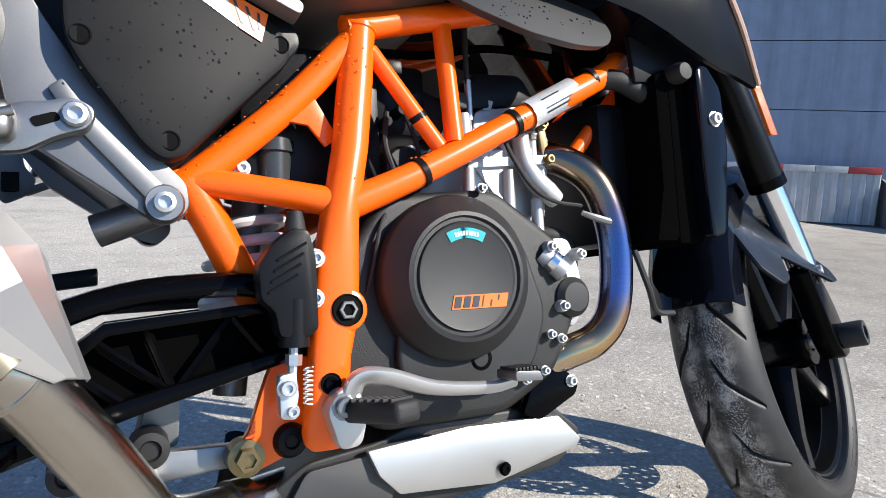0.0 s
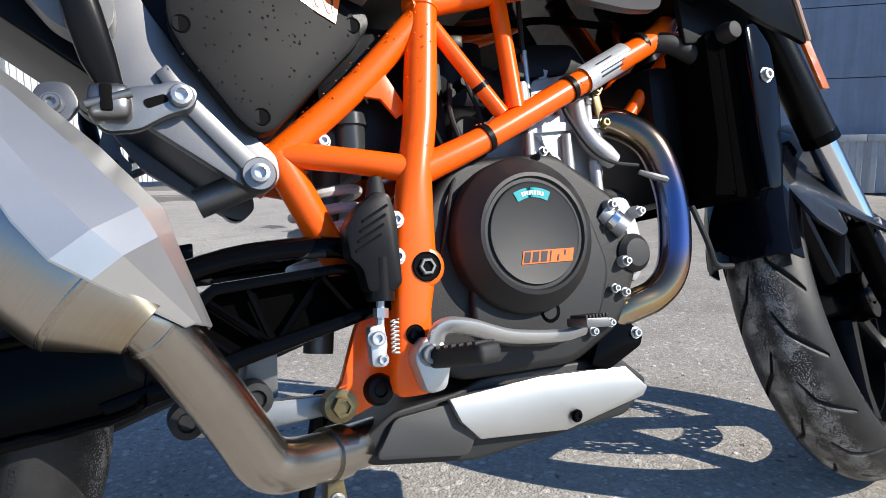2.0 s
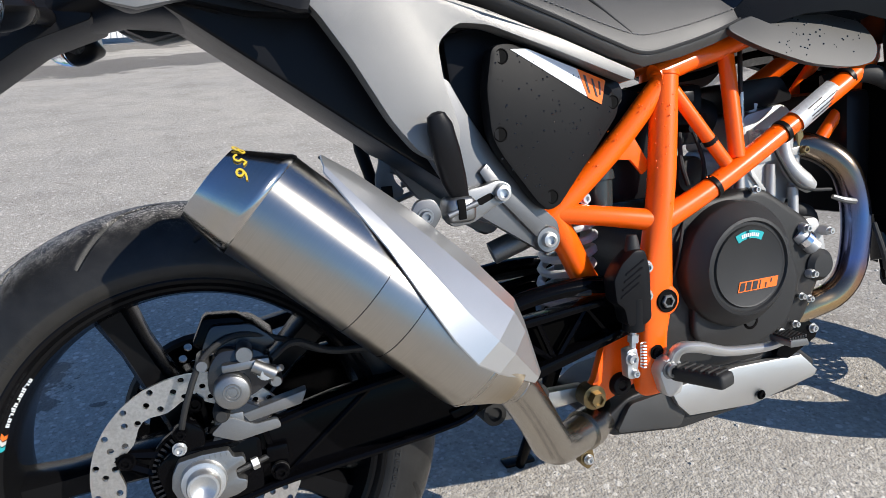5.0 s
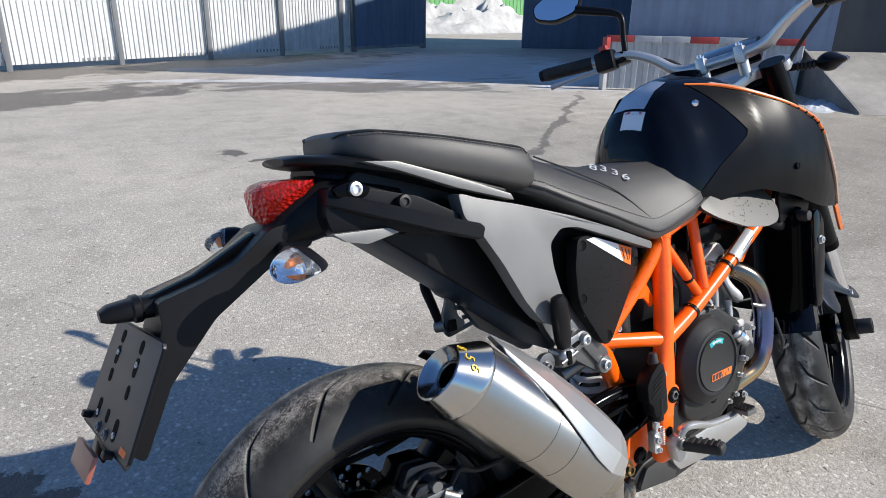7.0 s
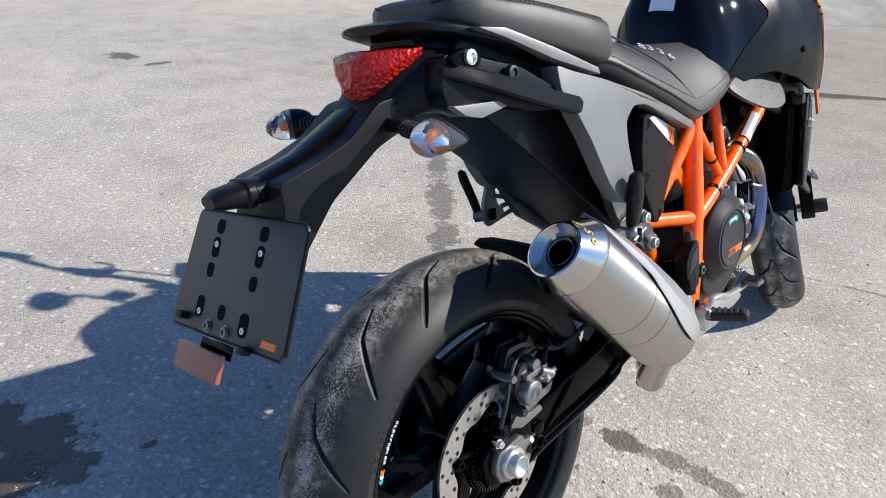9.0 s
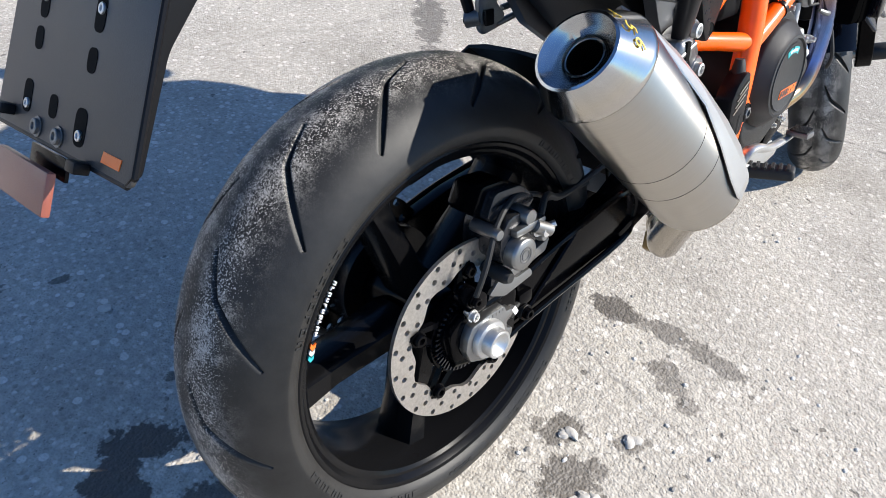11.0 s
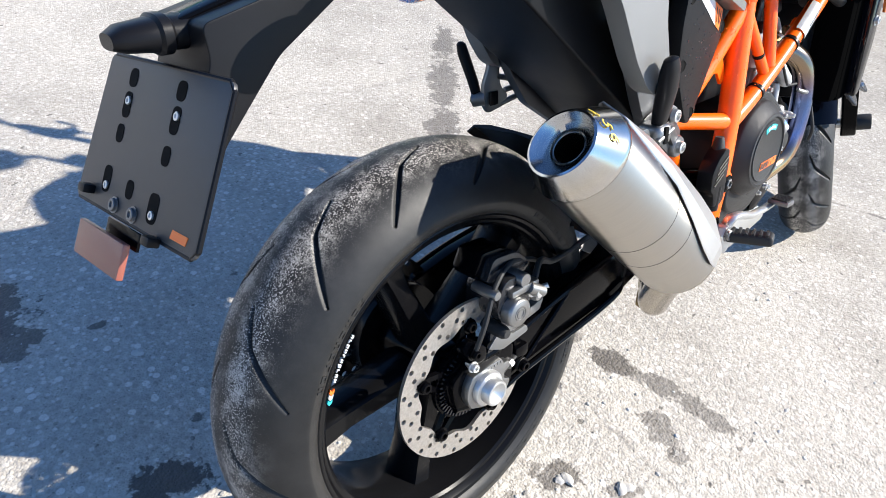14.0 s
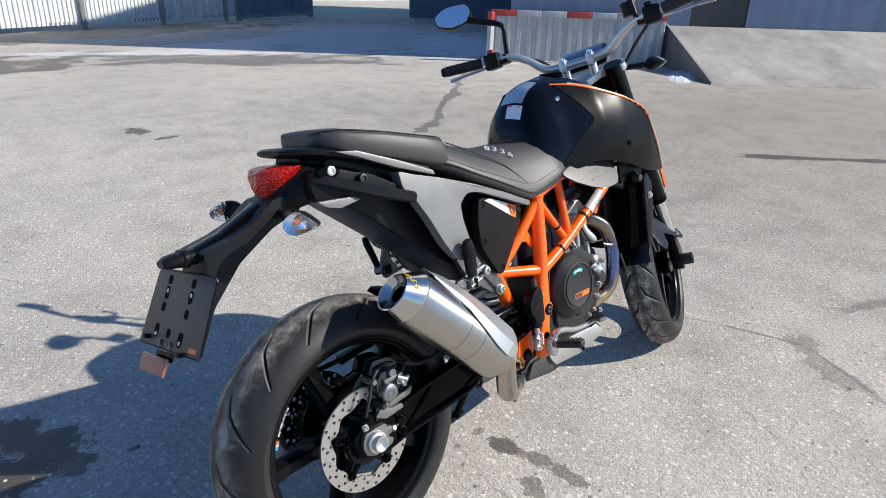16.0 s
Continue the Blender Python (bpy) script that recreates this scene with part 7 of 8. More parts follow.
def indicator(base, out, tip_back, parent, m=None):
    """A stalk and a teardrop lamp: base on the body, out the lamp's middle, lens facing tip_back."""
    base, out, back = Vector(base), Vector(out), Vector(tip_back).normalized()
    st = part("indicator", tube([base, base.lerp(out, 0.55), out], [0.010, 0.008, 0.009], 10), BLACK, parent, "clear-lensed indicator on a black stalk", m)
    for k in range(5):
        c = base.lerp(out, 0.42 + 0.07 * k)
        part("stalk_rib", tube([c, base.lerp(out, 0.45 + 0.07 * k)], 0.0115, 10), RUBBER_PART, st)
    up = Vector((0, 0, 1))
    lat = back.cross(up).normalized()
    outward = -1.0 if lat.y * (1 if out.y > 0 else -1) < 0 else 1.0
    def almond(r, a):
        """Round towards the bike, drawn out to a point away from it."""
        o = max(0.0, math.cos(a) * outward)
        return r * ((1.18 + 0.62 * o * o) * math.cos(a) * lat + ((1 - 0.42 * o ** 1.5) * math.sin(a) - 0.28 * o * o) * up)
    def egg(s0, s1, flip):
        rings = []
        for k in range(9):
            t = s0 + (s1 - s0) * k / 8
            r = 0.0225 * math.sqrt(max(0.0, 1 - t * t))
            c = out + back * 0.030 * t * (1.35 if flip else 1.1)
            rings.append([c + almond(r, a) for a in [2 * math.pi * q / 24 for q in range(24)]])
        return loft(rings)
    part("housing", egg(-0.98, 0.06, False), BLACK, st)
    part("lens", egg(0.08, 0.98, True), CLEAR_LENS, st)
    part("reflector", lathe([(0.004, 0.002), (0.012, 0.004), (0.0195, 0.009), (0.0190, 0.0085), (0.012, 0.0025), (0.004, 0.000)], 20, along(out, out + back)), REFLECTOR_BOWL, st)
    part("bulb", lathe([(0, 0.020), (0.0045, 0.017), (0.0062, 0.009), (0.005, -0.002)], 12, along(out, out + back)), BULB, st)
    return st


indicator((-0.085, -0.05, 0.838), (-0.106, -0.156, 0.828), (-1, -0.50, -0.05), bike)
indicator((-0.085, 0.05, 0.838), (-0.098, 0.156, 0.836), (-1, 0.50, -0.05), bike)

# seat: pillion pad, rider's seat
ps = [section(0.012, 0, 0.968, 0.060, 0.014, 3.0), section(0.022, 0, 0.966, 0.085, 0.022, 3.6), section(0.06, 0, 0.958, 0.108, 0.030, 4.6), section(0.15, 0, 0.938, 0.126, 0.034, 5.2), section(0.25, 0, 0.913, 0.135, 0.038, 5.2), section(0.300, 0, 0.900, 0.137, 0.040, 4.8), section(0.318, 0, 0.893, 0.131, 0.032, 3.6), section(0.325, 0, 0.886, 0.115, 0.018, 2.8)]
pillion = part("pillion_pad", loft(ps), VINYL, bike, "dark grey stitched pillion pad")


def seat_ring(x, top, hw, edge):
    """A saddle section: a low roof that falls to a crisp welt, then tucks under."""
    half = [(0.0, top), (0.22, top - 0.002), (0.45, top - 0.03 * (top - edge)), (0.66, top - 0.20 * (top - edge)), (0.83, top - 0.50 * (top - edge)), (0.95, top - 0.82 * (top - edge)), (1.0, edge), (1.0, edge - 0.006), (0.95, edge - 0.016), (0.6, edge - 0.018), (0.0, edge - 0.018)]
    right = [Vector((x, -hw * u_, z)) for u_, z in half]
    return right + [Vector((x, -p_.y, p_.z)) for p_ in right[-2:0:-1]]


rs = [seat_ring(*v) for v in ((0.255, 0.930, 0.070, 0.890), (0.30, 0.942, 0.105, 0.878), (0.34, 0.926, 0.126, 0.862), (0.40, 0.902, 0.139, 0.832), (0.48, 0.884, 0.146, 0.796), (0.55, 0.876, 0.148, 0.764), (0.600, 0.874, 0.146, 0.748), (0.66, 0.874, 0.144, 0.757), (0.715, 0.874, 0.141, 0.771), (0.752, 0.871, 0.136, 0.783), (0.772, 0.864, 0.120, 0.789), (0.786, 0.850, 0.095, 0.796))]
rider = part("rider_seat", loft(rs), VINYL, bike, "dark grey vinyl rider seat with chalk numbers", sharp=50)
def seam(secs_, frac, parent, r=0.0016, per=5):
    """A stitched welt along the loft at one place of its ring, on both sides."""
    n = len(secs_[0])
    for k in (int(frac * n), (n // 2 - int(frac * n)) % n):
        pts = [s_[k] + (s_[k] - Vector((s_[k].x, 0, s_[k].z - 0.02))).normalized() * 0.0008 for s_ in secs_]
        part("welt", tube(pts, r, 6, per), RUBBER_PART, parent)


seam(ps, 0.125, pillion)
for s in (1, -1):
    part("welt", tube([Vector((r_[6].x, r_[6].y * s, r_[6].z)) for r_ in rs[1:-1]], 0.0024, 6, 5), RUBBER_PART, rider)
    part("welt", tube([(0.36, 0.085 * s, 0.914), (0.44, 0.105 * s, 0.876), (0.52, 0.122 * s, 0.832), (0.585, 0.138 * s, 0.775)], 0.0016, 6, 5), RUBBER_PART, rider)



def written(text, size, m, mat, parent, name, depth=0.0002):
    cu = bpy.data.curves.new(name, "FONT")
    cu.body, cu.size, cu.extrude, cu.shear = text, size, depth, 0.15
    cu.align_x, cu.align_y = "CENTER", "CENTER"
    cu.materials.append(mat)
    ob = new(name, cu)
    ob.parent, ob.matrix_basis = parent, m
    return ob


def stitches(pts, parent, step=0.0075, ln=0.0042):
    """A run of thread stitches along a line, each a short raised dash."""
    line = curve_points(pts, 10)
    bm = bmesh.new()
    run, at_ = 0.0, 0.0
    for p_, q_ in zip(line, line[1:]):
        d = q_ - p_
        while at_ < run + d.length:
            c_ = p_ + d * ((at_ - run) / d.length)
            tube([c_, c_ + d.normalized() * ln], 0.0008, 5, smooth=False, bm=bm)
            at_ += step
        run += d.length
    tagged(part("stitching", bm, THREAD, parent), "row of grey thread stitches", kind="stuff")


n_ = len(ps[0])
for k in (int(0.125 * n_) - 1, n_ // 2 - int(0.125 * n_) + 1):
    stitches([s_[k] + (s_[k] - Vector((s_[k].x, 0, s_[k].z - 0.02))).normalized() * 0.0009 for s_ in ps[1:-1]], pillion)
for s in (1, -1):
    stitches([Vector((r_[5].x, r_[5].y * s * 1.004, r_[5].z + 0.001)) for r_ in rs[1:-1]], rider)


def flat_frame(origin, right, normal):
    z = Vector(normal).normalized()
    x = Vector(right) - z * Vector(right).dot(z)
    x.normalize()
    y = z.cross(x)
    m = Matrix((x, y, z)).transposed().to_4x4()
    m.translation = origin
    return m
for ch, x, y, z in (("8", 0.519, -0.066, 0.8770), ("3", 0.541, -0.071, 0.8715), ("3", 0.558, -0.083, 0.8625), ("6", 0.570, -0.0975, 0.8525)):
    written(ch, 0.036, flat_frame(Vector((x, y, z)) + Vector((0.05, -0.26, 0.43)) * 0.002, (0.80, -0.43, -0.42), (0.10, -0.52, 0.85)), CHALK, rider, "chalk_digit", 0.0003)
ax_ = (MB - MA).normalized()
cap_a, cap_b = MOUTH, MM @ Vector((0, 0, 0.072))
for ch, p_ in (("8", (0.087, -0.209, 0.676)), ("5", (0.087, -0.227, 0.667)), ("6", (0.088, -0.238, 0.654))):
    p_ = Vector(p_)
    s_ = (p_ - cap_a).dot(ax_) / (cap_b - cap_a).dot(ax_)
    c_ = cap_a.lerp(cap_b, s_)
    n_ = (p_ - c_).normalized()
    n_ = (n_ - ax_ * 0.30).normalized()
    written(ch, 0.021, MMI @ flat_frame(p_ + n_ * 0.0014, n_.cross(ax_) if n_.cross(ax_).z < 0 else ax_.cross(n_), n_), YELLOW_MARK, muffler, "yellow_digit", 0.0003)

# tank and shrouds: one side curve from crest to lower edge serves both
BODY = [(0.672, 0.870, 0.040, 0.866, 0.062, 0.838, 0.062, 0.800), (0.684, 0.915, 0.050, 0.908, 0.084, 0.855, 0.084, 0.790), (0.708, 0.968, 0.056, 0.960, 0.102, 0.880, 0.104, 0.775),
        (0.750, 1.010, 0.060, 1.000, 0.118, 0.895, 0.124, 0.770), (0.800, 1.034, 0.068, 1.013, 0.127, 0.905, 0.140, 0.775), (0.850, 1.042, 0.096, 1.006, 0.148, 0.900, 0.154, 0.785),
        (0.906, 1.040, 0.132, 0.989, 0.168, 0.895, 0.166, 0.785), (1.000, 1.010, 0.164, 0.956, 0.186, 0.855, 0.178, 0.760), (1.052, 0.985, 0.175, 0.934, 0.190, 0.835, 0.178, 0.742),
        (1.092, 0.955, 0.183, 0.911, 0.190, 0.810, 0.175, 0.728), (1.123, 0.920, 0.185, 0.878, 0.187, 0.790, 0.172, 0.718), (1.154, 0.880, 0.180, 0.831, 0.180, 0.765, 0.168, 0.711),
        (1.200, 0.810, 0.168, 0.774, 0.168, 0.738, 0.160, 0.705), (1.249, 0.740, 0.150, 0.7035, 0.150, 0.7015, 0.149, 0.6985)]


def body_at(x):
    for a, c in zip(BODY, BODY[1:]):
        if a[0] <= x <= c[0]:
            k = (x - a[0]) / (c[0] - a[0])
            return [p_ + (q_ - p_) * k for p_, q_ in zip(a, c)]


def side_curve(v, n=8):
    """Points (y, z) of the right side, crest first."""
    x, top, yc, zc, ym, zm, yb, zb = v
    out = []
    for k in range(n + 1):
        t = k / n
        w = 2 * t * (1 - t)
        cy_, cz_ = 2 * ym - (yc + yb) / 2, 2 * zm - (zc + zb) / 2
        out.append(((1 - t) ** 2 * yc + w * cy_ + t * t * yb, (1 - t) ** 2 * zc + w * cz_ + t * t * zb))
    return out


xs = [BODY[0][0]] + [BODY[i][0] + (BODY[i + 1][0] - BODY[i][0]) * j / 3 for i in range(8) for j in (1, 2, 3)]
rings = []
for x in xs:
    v = body_at(x)
    sc = side_curve(v)
    r = [(x, -y, z) for y, z in sc[::-1]] + [(x, -v[2] * 0.5, (v[3] + v[1] * 2) / 3), (x, 0, v[1]), (x, v[2] * 0.5, (v[3] + v[1] * 2) / 3)] + [(x, y, z) for y, z in sc]
    rings.append([Vector(p_) for p_ in r])
tank = part("fuel_tank", loft(rings), GLOSS, bike, "gloss black fuel tank", sharp=50)
for s in (1, -1):
    def put(name, bm, mat, label="", par=None):
        return part(name, bm if s < 0 else mirror(bm), mat, par or bike, label)
    xs2 = [1.044 + (1.248 - 1.044) * k / 21 for k in range(22)]
    rings = []
    for x in xs2:
        sc = side_curve(body_at(x))
        rings.append([(x, -y, z) for y, z in sc] + [(x, -y + 0.010, z + (0.002 if i == 8 else -0.002 if i == 0 else 0)) for i, (y, z) in list(enumerate(sc))[::-1]])
    shroud = put("tank_shroud", loft(rings), SHROUD_BLACK, "satin black tank shroud with an orange edge")
    crest = [(v[0], v[2], v[3]) for v in BODY]
    bm = bmesh.new()
    outer_v, inner_v = [], []
    for j in range(17):
        t = j / 16
        u = t / 0.46
        x0 = 0.806 + 0.076 * min(u, 1.0) ** 0.9 if t < 0.46 else 0.882 - 0.165 * ((t - 0.46) / 0.54) ** 1.15
        row_o, row_i = [], []
        for i in range(19):
            x = x0 + (1.062 - x0) * i / 18
            sc = side_curve(body_at(x), 16)
            lift = 0.0016 - 0.0006 * max(0.0, (i - 12) / 6)
            row_o.append(bm.verts.new((x, -sc[j][0] - lift, sc[j][1])))
            row_i.append(bm.verts.new((x, -sc[j][0] + 0.004, sc[j][1])))
        outer_v.append(row_o)
        inner_v.append(row_i)
    for j in range(16):
        for i in range(18):
            bm.faces.new((outer_v[j][i], outer_v[j][i + 1], outer_v[j + 1][i + 1], outer_v[j + 1][i]))
        bm.faces.new((outer_v[j][0], outer_v[j + 1][0], inner_v[j + 1][0], inner_v[j][0]))
    put("shroud_wing", bm, SHROUD_BLACK, "", shroud)
    put("shroud_edge", tube([(x + 0.003, -y + 0.006, z + 0.002) for x, y, z in crest[5:]], 0.0085, 8, squash=0.6), TRIM_STRIP, "", shroud)
    put("orange_trim", tube([(x + 0.001, -y - 0.001, z + 0.0012) for x, y, z in crest[4:11]], [0.0020, 0.0030, 0.0032, 0.0032, 0.0030, 0.0028, 0.0024], 8), LABEL_ORANGE, "", shroud)
    put("front_strip", tube([(x + 0.004, -y - 0.0005, z + 0.0005) for x, y, z in crest[10:]], [0.0040, 0.0062, 0.007, 0.0050], 8, squash=0.7), TRIM_STRIP, "", shroud)
    for i in range(6, 10):
        a_, b_ = Vector(crest[i]), Vector(crest[i + 1])
        for f in (0.25, 0.75):
            c_, d_ = a_.lerp(b_, f - 0.05), a_.lerp(b_, f + 0.05)
            put("trim_gap", tube([(c_.x + 0.001, -c_.y - 0.001, c_.z + 0.0012), (d_.x + 0.001, -d_.y - 0.001, d_.z + 0.0012)], 0.0035, 8), BLACK, "", shroud)
    put("amber_reflector", plate(rounded([(1.246, 0.706), (1.262, 0.706), (1.292, 0.634), (1.277, 0.633)], 0.003), -0.146, -0.140, 0.0015), AMBER_REFLECTOR, "", shroud)
    put("shroud_screw", lathe([(0, 0.002), (0.004, 0.002), (0.007, 0.003), (0.008, -0.004)], 12, right_at(1.003, -0.189, 0.820)), SATIN, "", tank)
    put("tank_screw", lathe([(0, 0.004), (0.005, 0.004), (0.008, 0.0), (0.008, -0.01)], 12, along((0.797, -0.0965, 0.9745), (0.78, -0.5, 1.25))), CHROME, "", tank)
    put("knee_plate", plate(rounded([(0.722, 0.774), (0.768, 0.744), (0.838, 0.716), (0.905, 0.706), (0.950, 0.712), (0.972, 0.738), (0.960, 0.772), (0.915, 0.792), (0.84, 0.797), (0.77, 0.788)], 0.020, 6), -0.146, -0.132, 0.006, lambda x, z: -0.55 * (0.79 - z) + 0.012, 3), KNEE_GREY, "grey metallic knee plate under the tank")
# filler, stickers on the tank top
part("filler_cap", lathe([(0, 0.012), (0.03, 0.012), (0.034, 0.008), (0.036, 0.0), (0.036, -0.02)], 32, Matrix.Translation((0.90, 0, 1.034))), SATIN, tank)
def tank_sticker(x0, x1, y0, y1, mat, name, parent=None):
    """A sticker that lies on the tank's rear slope."""
    bm = bmesh.new()
    rows_ = []
    for i in range(7):
        v = body_at(x0 + (x1 - x0) * i / 6)
        row = []
        for j in range(7):
            y = y0 + (y1 - y0) * j / 6
            pts = [(0.0, v[1]), (v[2] * 0.5, (v[3] + v[1] * 2) / 3)] + side_curve(v)
            z = pts[0][1]
            for p_, q_ in zip(pts, pts[1:]):
                if p_[0] <= abs(y) <= q_[0]:
                    z = p_[1] + (q_[1] - p_[1]) * (abs(y) - p_[0]) / max(1e-9, q_[0] - p_[0])
                    break
            row.append(bm.verts.new((v[0] - 0.0012, y, z + 0.0012)))
        rows_.append(row)
    for i in range(6):
        for j in range(6):
            bm.faces.new((rows_[i][j], rows_[i + 1][j], rows_[i + 1][j + 1], rows_[i][j + 1]))
    return part(name, bm, mat, parent or tank)
tank_sticker(0.716, 0.790, -0.034, 0.046, SILVER_LABEL, "notice_label")
warn = tank_sticker(0.693, 0.711, -0.042, 0.012, WHITE_LABEL, "warning_label")
tank_sticker(0.7070, 0.7102, -0.040, 0.010, RED_INK, "warning_stripe")

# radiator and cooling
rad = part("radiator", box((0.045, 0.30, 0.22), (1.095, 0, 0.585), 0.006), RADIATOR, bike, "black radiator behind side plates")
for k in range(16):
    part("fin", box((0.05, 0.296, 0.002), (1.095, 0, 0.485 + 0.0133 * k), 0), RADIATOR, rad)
for s in (1, -1):
    bm = plate(rounded([(1.100, 0.705), (1.120, 0.712), (1.145, 0.68), (1.150, 0.60), (1.134, 0.485), (1.108, 0.480), (1.104, 0.55)], 0.010), -0.172, -0.150, 0.006)
    sp = part("side_plate", bm if s < 0 else mirror(bm), GLOSS, rad)
    bolt(sp, (1.128, s * 0.173, 0.638), (0, s, 0), r=0.008)
part("fan_shroud", box((0.06, 0.17, 0.20), (1.035, 0.0, 0.58), 0.02), BLACK, rad)
part("overflow_hose", tube([(1.02, -0.12, 0.47), (1.03, -0.13, 0.42), (1.05, -0.12, 0.39), (1.09, -0.11, 0.385)], 0.004, 8), RUBBER_PART, rad)
part("radiator_hose", tube([(1.06, -0.12, 0.68), (1.01, -0.11, 0.70), (0.96, -0.08, 0.69)], 0.014, 12), RUBBER_PART, rad)
# black plate added to close the see-through gap above the radiator
part("filler_panel", plate([(1.03, 0.69), (1.15, 0.70), (1.165, 0.80), (1.02, 0.80)], -0.135, -0.125, 0.003), BLACK, rad)
part("rubber_buffer", lathe([(0, 0.012), (0.011, 0.010), (0.014, 0.0), (0.013, -0.02)], 16, right_at(1.085, -0.160, 0.70)), RUBBER_PART, rad)
# plain near-black block standing for the dark mass behind the radiator
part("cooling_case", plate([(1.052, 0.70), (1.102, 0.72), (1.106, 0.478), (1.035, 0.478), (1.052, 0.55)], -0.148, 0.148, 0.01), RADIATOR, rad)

# front fork, fender and controls: all turn with the steering
def forward_of_axis(z, off=0.03):
    base = STEER_AT + STEER_AXIS * ((z - STEER_AT.z) / STEER_AXIS.z)
    return base + Vector((0.895, 0, 0.446)) * off


for s in (1, -1):
    y = 0.100 * s
    def leg(z, dy=0.0):
        v = forward_of_axis(z)
        return (v.x, y + dy, v.z)
    fork = part("fork_leg", tube([leg(1.02), leg(0.545)], 0.0285, 24), FORK_BLACK, bike, "upside-down fork leg, black over bright steel", STEER)
    part("slider", tube([leg(0.545), leg(0.40)], 0.0225, 24), CHROME, fork)
    part("seal_ring", tube([leg(0.556), leg(0.541)], 0.0295, 24), SATIN, fork)
    lx = lambda z: leg(z)[0]
    part("axle_lug", plate(rounded([(lx(0.43) - 0.030, 0.415), (lx(0.43) + 0.012, 0.430), (lx(0.36) + 0.035, 0.36), (FRONT.x + 0.035, 0.310), (FRONT.x + 0.030, 0.272), (FRONT.x - 0.012, 0.266), (FRONT.x - 0.045, 0.30), (lx(0.37) - 0.035, 0.36)], 0.012), y - 0.018, y + 0.018, 0.008, seg=3), SATIN, fork)
    part("pinch_bolt", lathe([(0, 0.003), (0.005, 0.003), (0.0075, 0.006), (0.008, -0.004)], 12, right_at(lx(0.41) - 0.004, y + 0.023 * s if s < 0 else y - 0.023, 0.412)), ZINC, fork)
    part("axle_slider", lathe([(0, 0.030), (0.011, 0.030), (0.012, 0.036), (0.0195, 0.036), (0.021, 0.033), (0.021, 0.0)], 28, Matrix.Translation((FRONT.x, y + 0.017 * s, FRONT.z)) @ Matrix.Rotation(radians(90 if s < 0 else -90), 4, "X")), RUBBER_PART, fork)
part("front_axle", tube([(FRONT.x, -0.10, FRONT.z), (FRONT.x, 0.10, FRONT.z)], 0.013, 16), ZINC, bike, "", STEER)
fd = part("front_brake_disc", perforated(0.118, 0.160, 0.005, 4, 28, 0.0040, 84, 0, Matrix.Translation((FRONT.x, 0.062, FRONT.z)) @ SIDE_R), DISC, bike, "drilled front brake disc", STEER)
for k in range(6):
    a = 2 * math.pi * k / 6
    part("carrier_arm", tube([(FRONT.x + 0.05 * math.cos(a), 0.062, FRONT.z + 0.05 * math.sin(a)), (FRONT.x + 0.122 * math.cos(a + 0.2), 0.062, FRONT.z + 0.122 * math.sin(a + 0.2))], 0.007, 6), SATIN, fd)
part("front_caliper", box((0.06, 0.07, 0.12), (FRONT.x - 0.11, 0.075, FRONT.z + 0.07), 0.012), SATIN, bike, "", STEER)
# fender: a saddle round the tyre from behind to over the top
rings = []
for k in range(25):
    a = radians(166 - 92 * k / 24)
    wdt = 0.066 - 0.016 * max(0, (k - 14) / 10)
    rr_ = 0.318
    prof = [(rr_ - 0.045, wdt), (rr_ - 0.010, wdt * 0.96), (rr_ + 0.006, wdt * 0.72), (rr_ + 0.012, wdt * 0.35), (rr_ + 0.014, 0), (rr_ + 0.012, -wdt * 0.35), (rr_ + 0.006, -wdt * 0.72), (rr_ - 0.010, -wdt * 0.96), (rr_ - 0.045, -wdt),
            (rr_ - 0.044, -wdt + 0.003), (rr_ - 0.012, -wdt * 0.96 + 0.003), (rr_ + 0.003, -wdt * 0.72 + 0.003), (rr_ + 0.010, 0), (rr_ + 0.003, wdt * 0.72 - 0.003), (rr_ - 0.012, wdt * 0.96 - 0.003), (rr_ - 0.044, wdt - 0.003)]
    rings.append([(FRONT.x + r * math.cos(a), y, FRONT.z + r * math.sin(a)) for r, y in prof])
mud = part("front_fender", loft(rings), GLOSS, bike, "gloss black front mudguard", STEER)
for s in (1, -1):
    bm = plate(rounded([(1.225, 0.50), (1.26, 0.575), (1.295, 0.575), (1.330, 0.520), (1.436, 0.412), (1.434, 0.392), (1.420, 0.388), (1.31, 0.440), (1.285, 0.40), (1.255, 0.39), (1.225, 0.42)], 0.008), -0.106, -0.098, 0.003, lambda x, z: 0.42 * (z - 0.43) - 0.18 * (x - 1.40) - 0.012)
    stay = part("fender_stay", bm if s < 0 else mirror(bm), STAY_PAINT, mud)
    part("stay_bolt", lathe([(0, 0.004), (0.004, 0.004), (0.007, 0.006), (0.008, -0.004)], 14, Matrix.Translation((1.424, 0.126 * s, 0.400)) @ Matrix.Rotation(radians(90 if s < 0 else -90), 4, "X")), ZINC, stay)

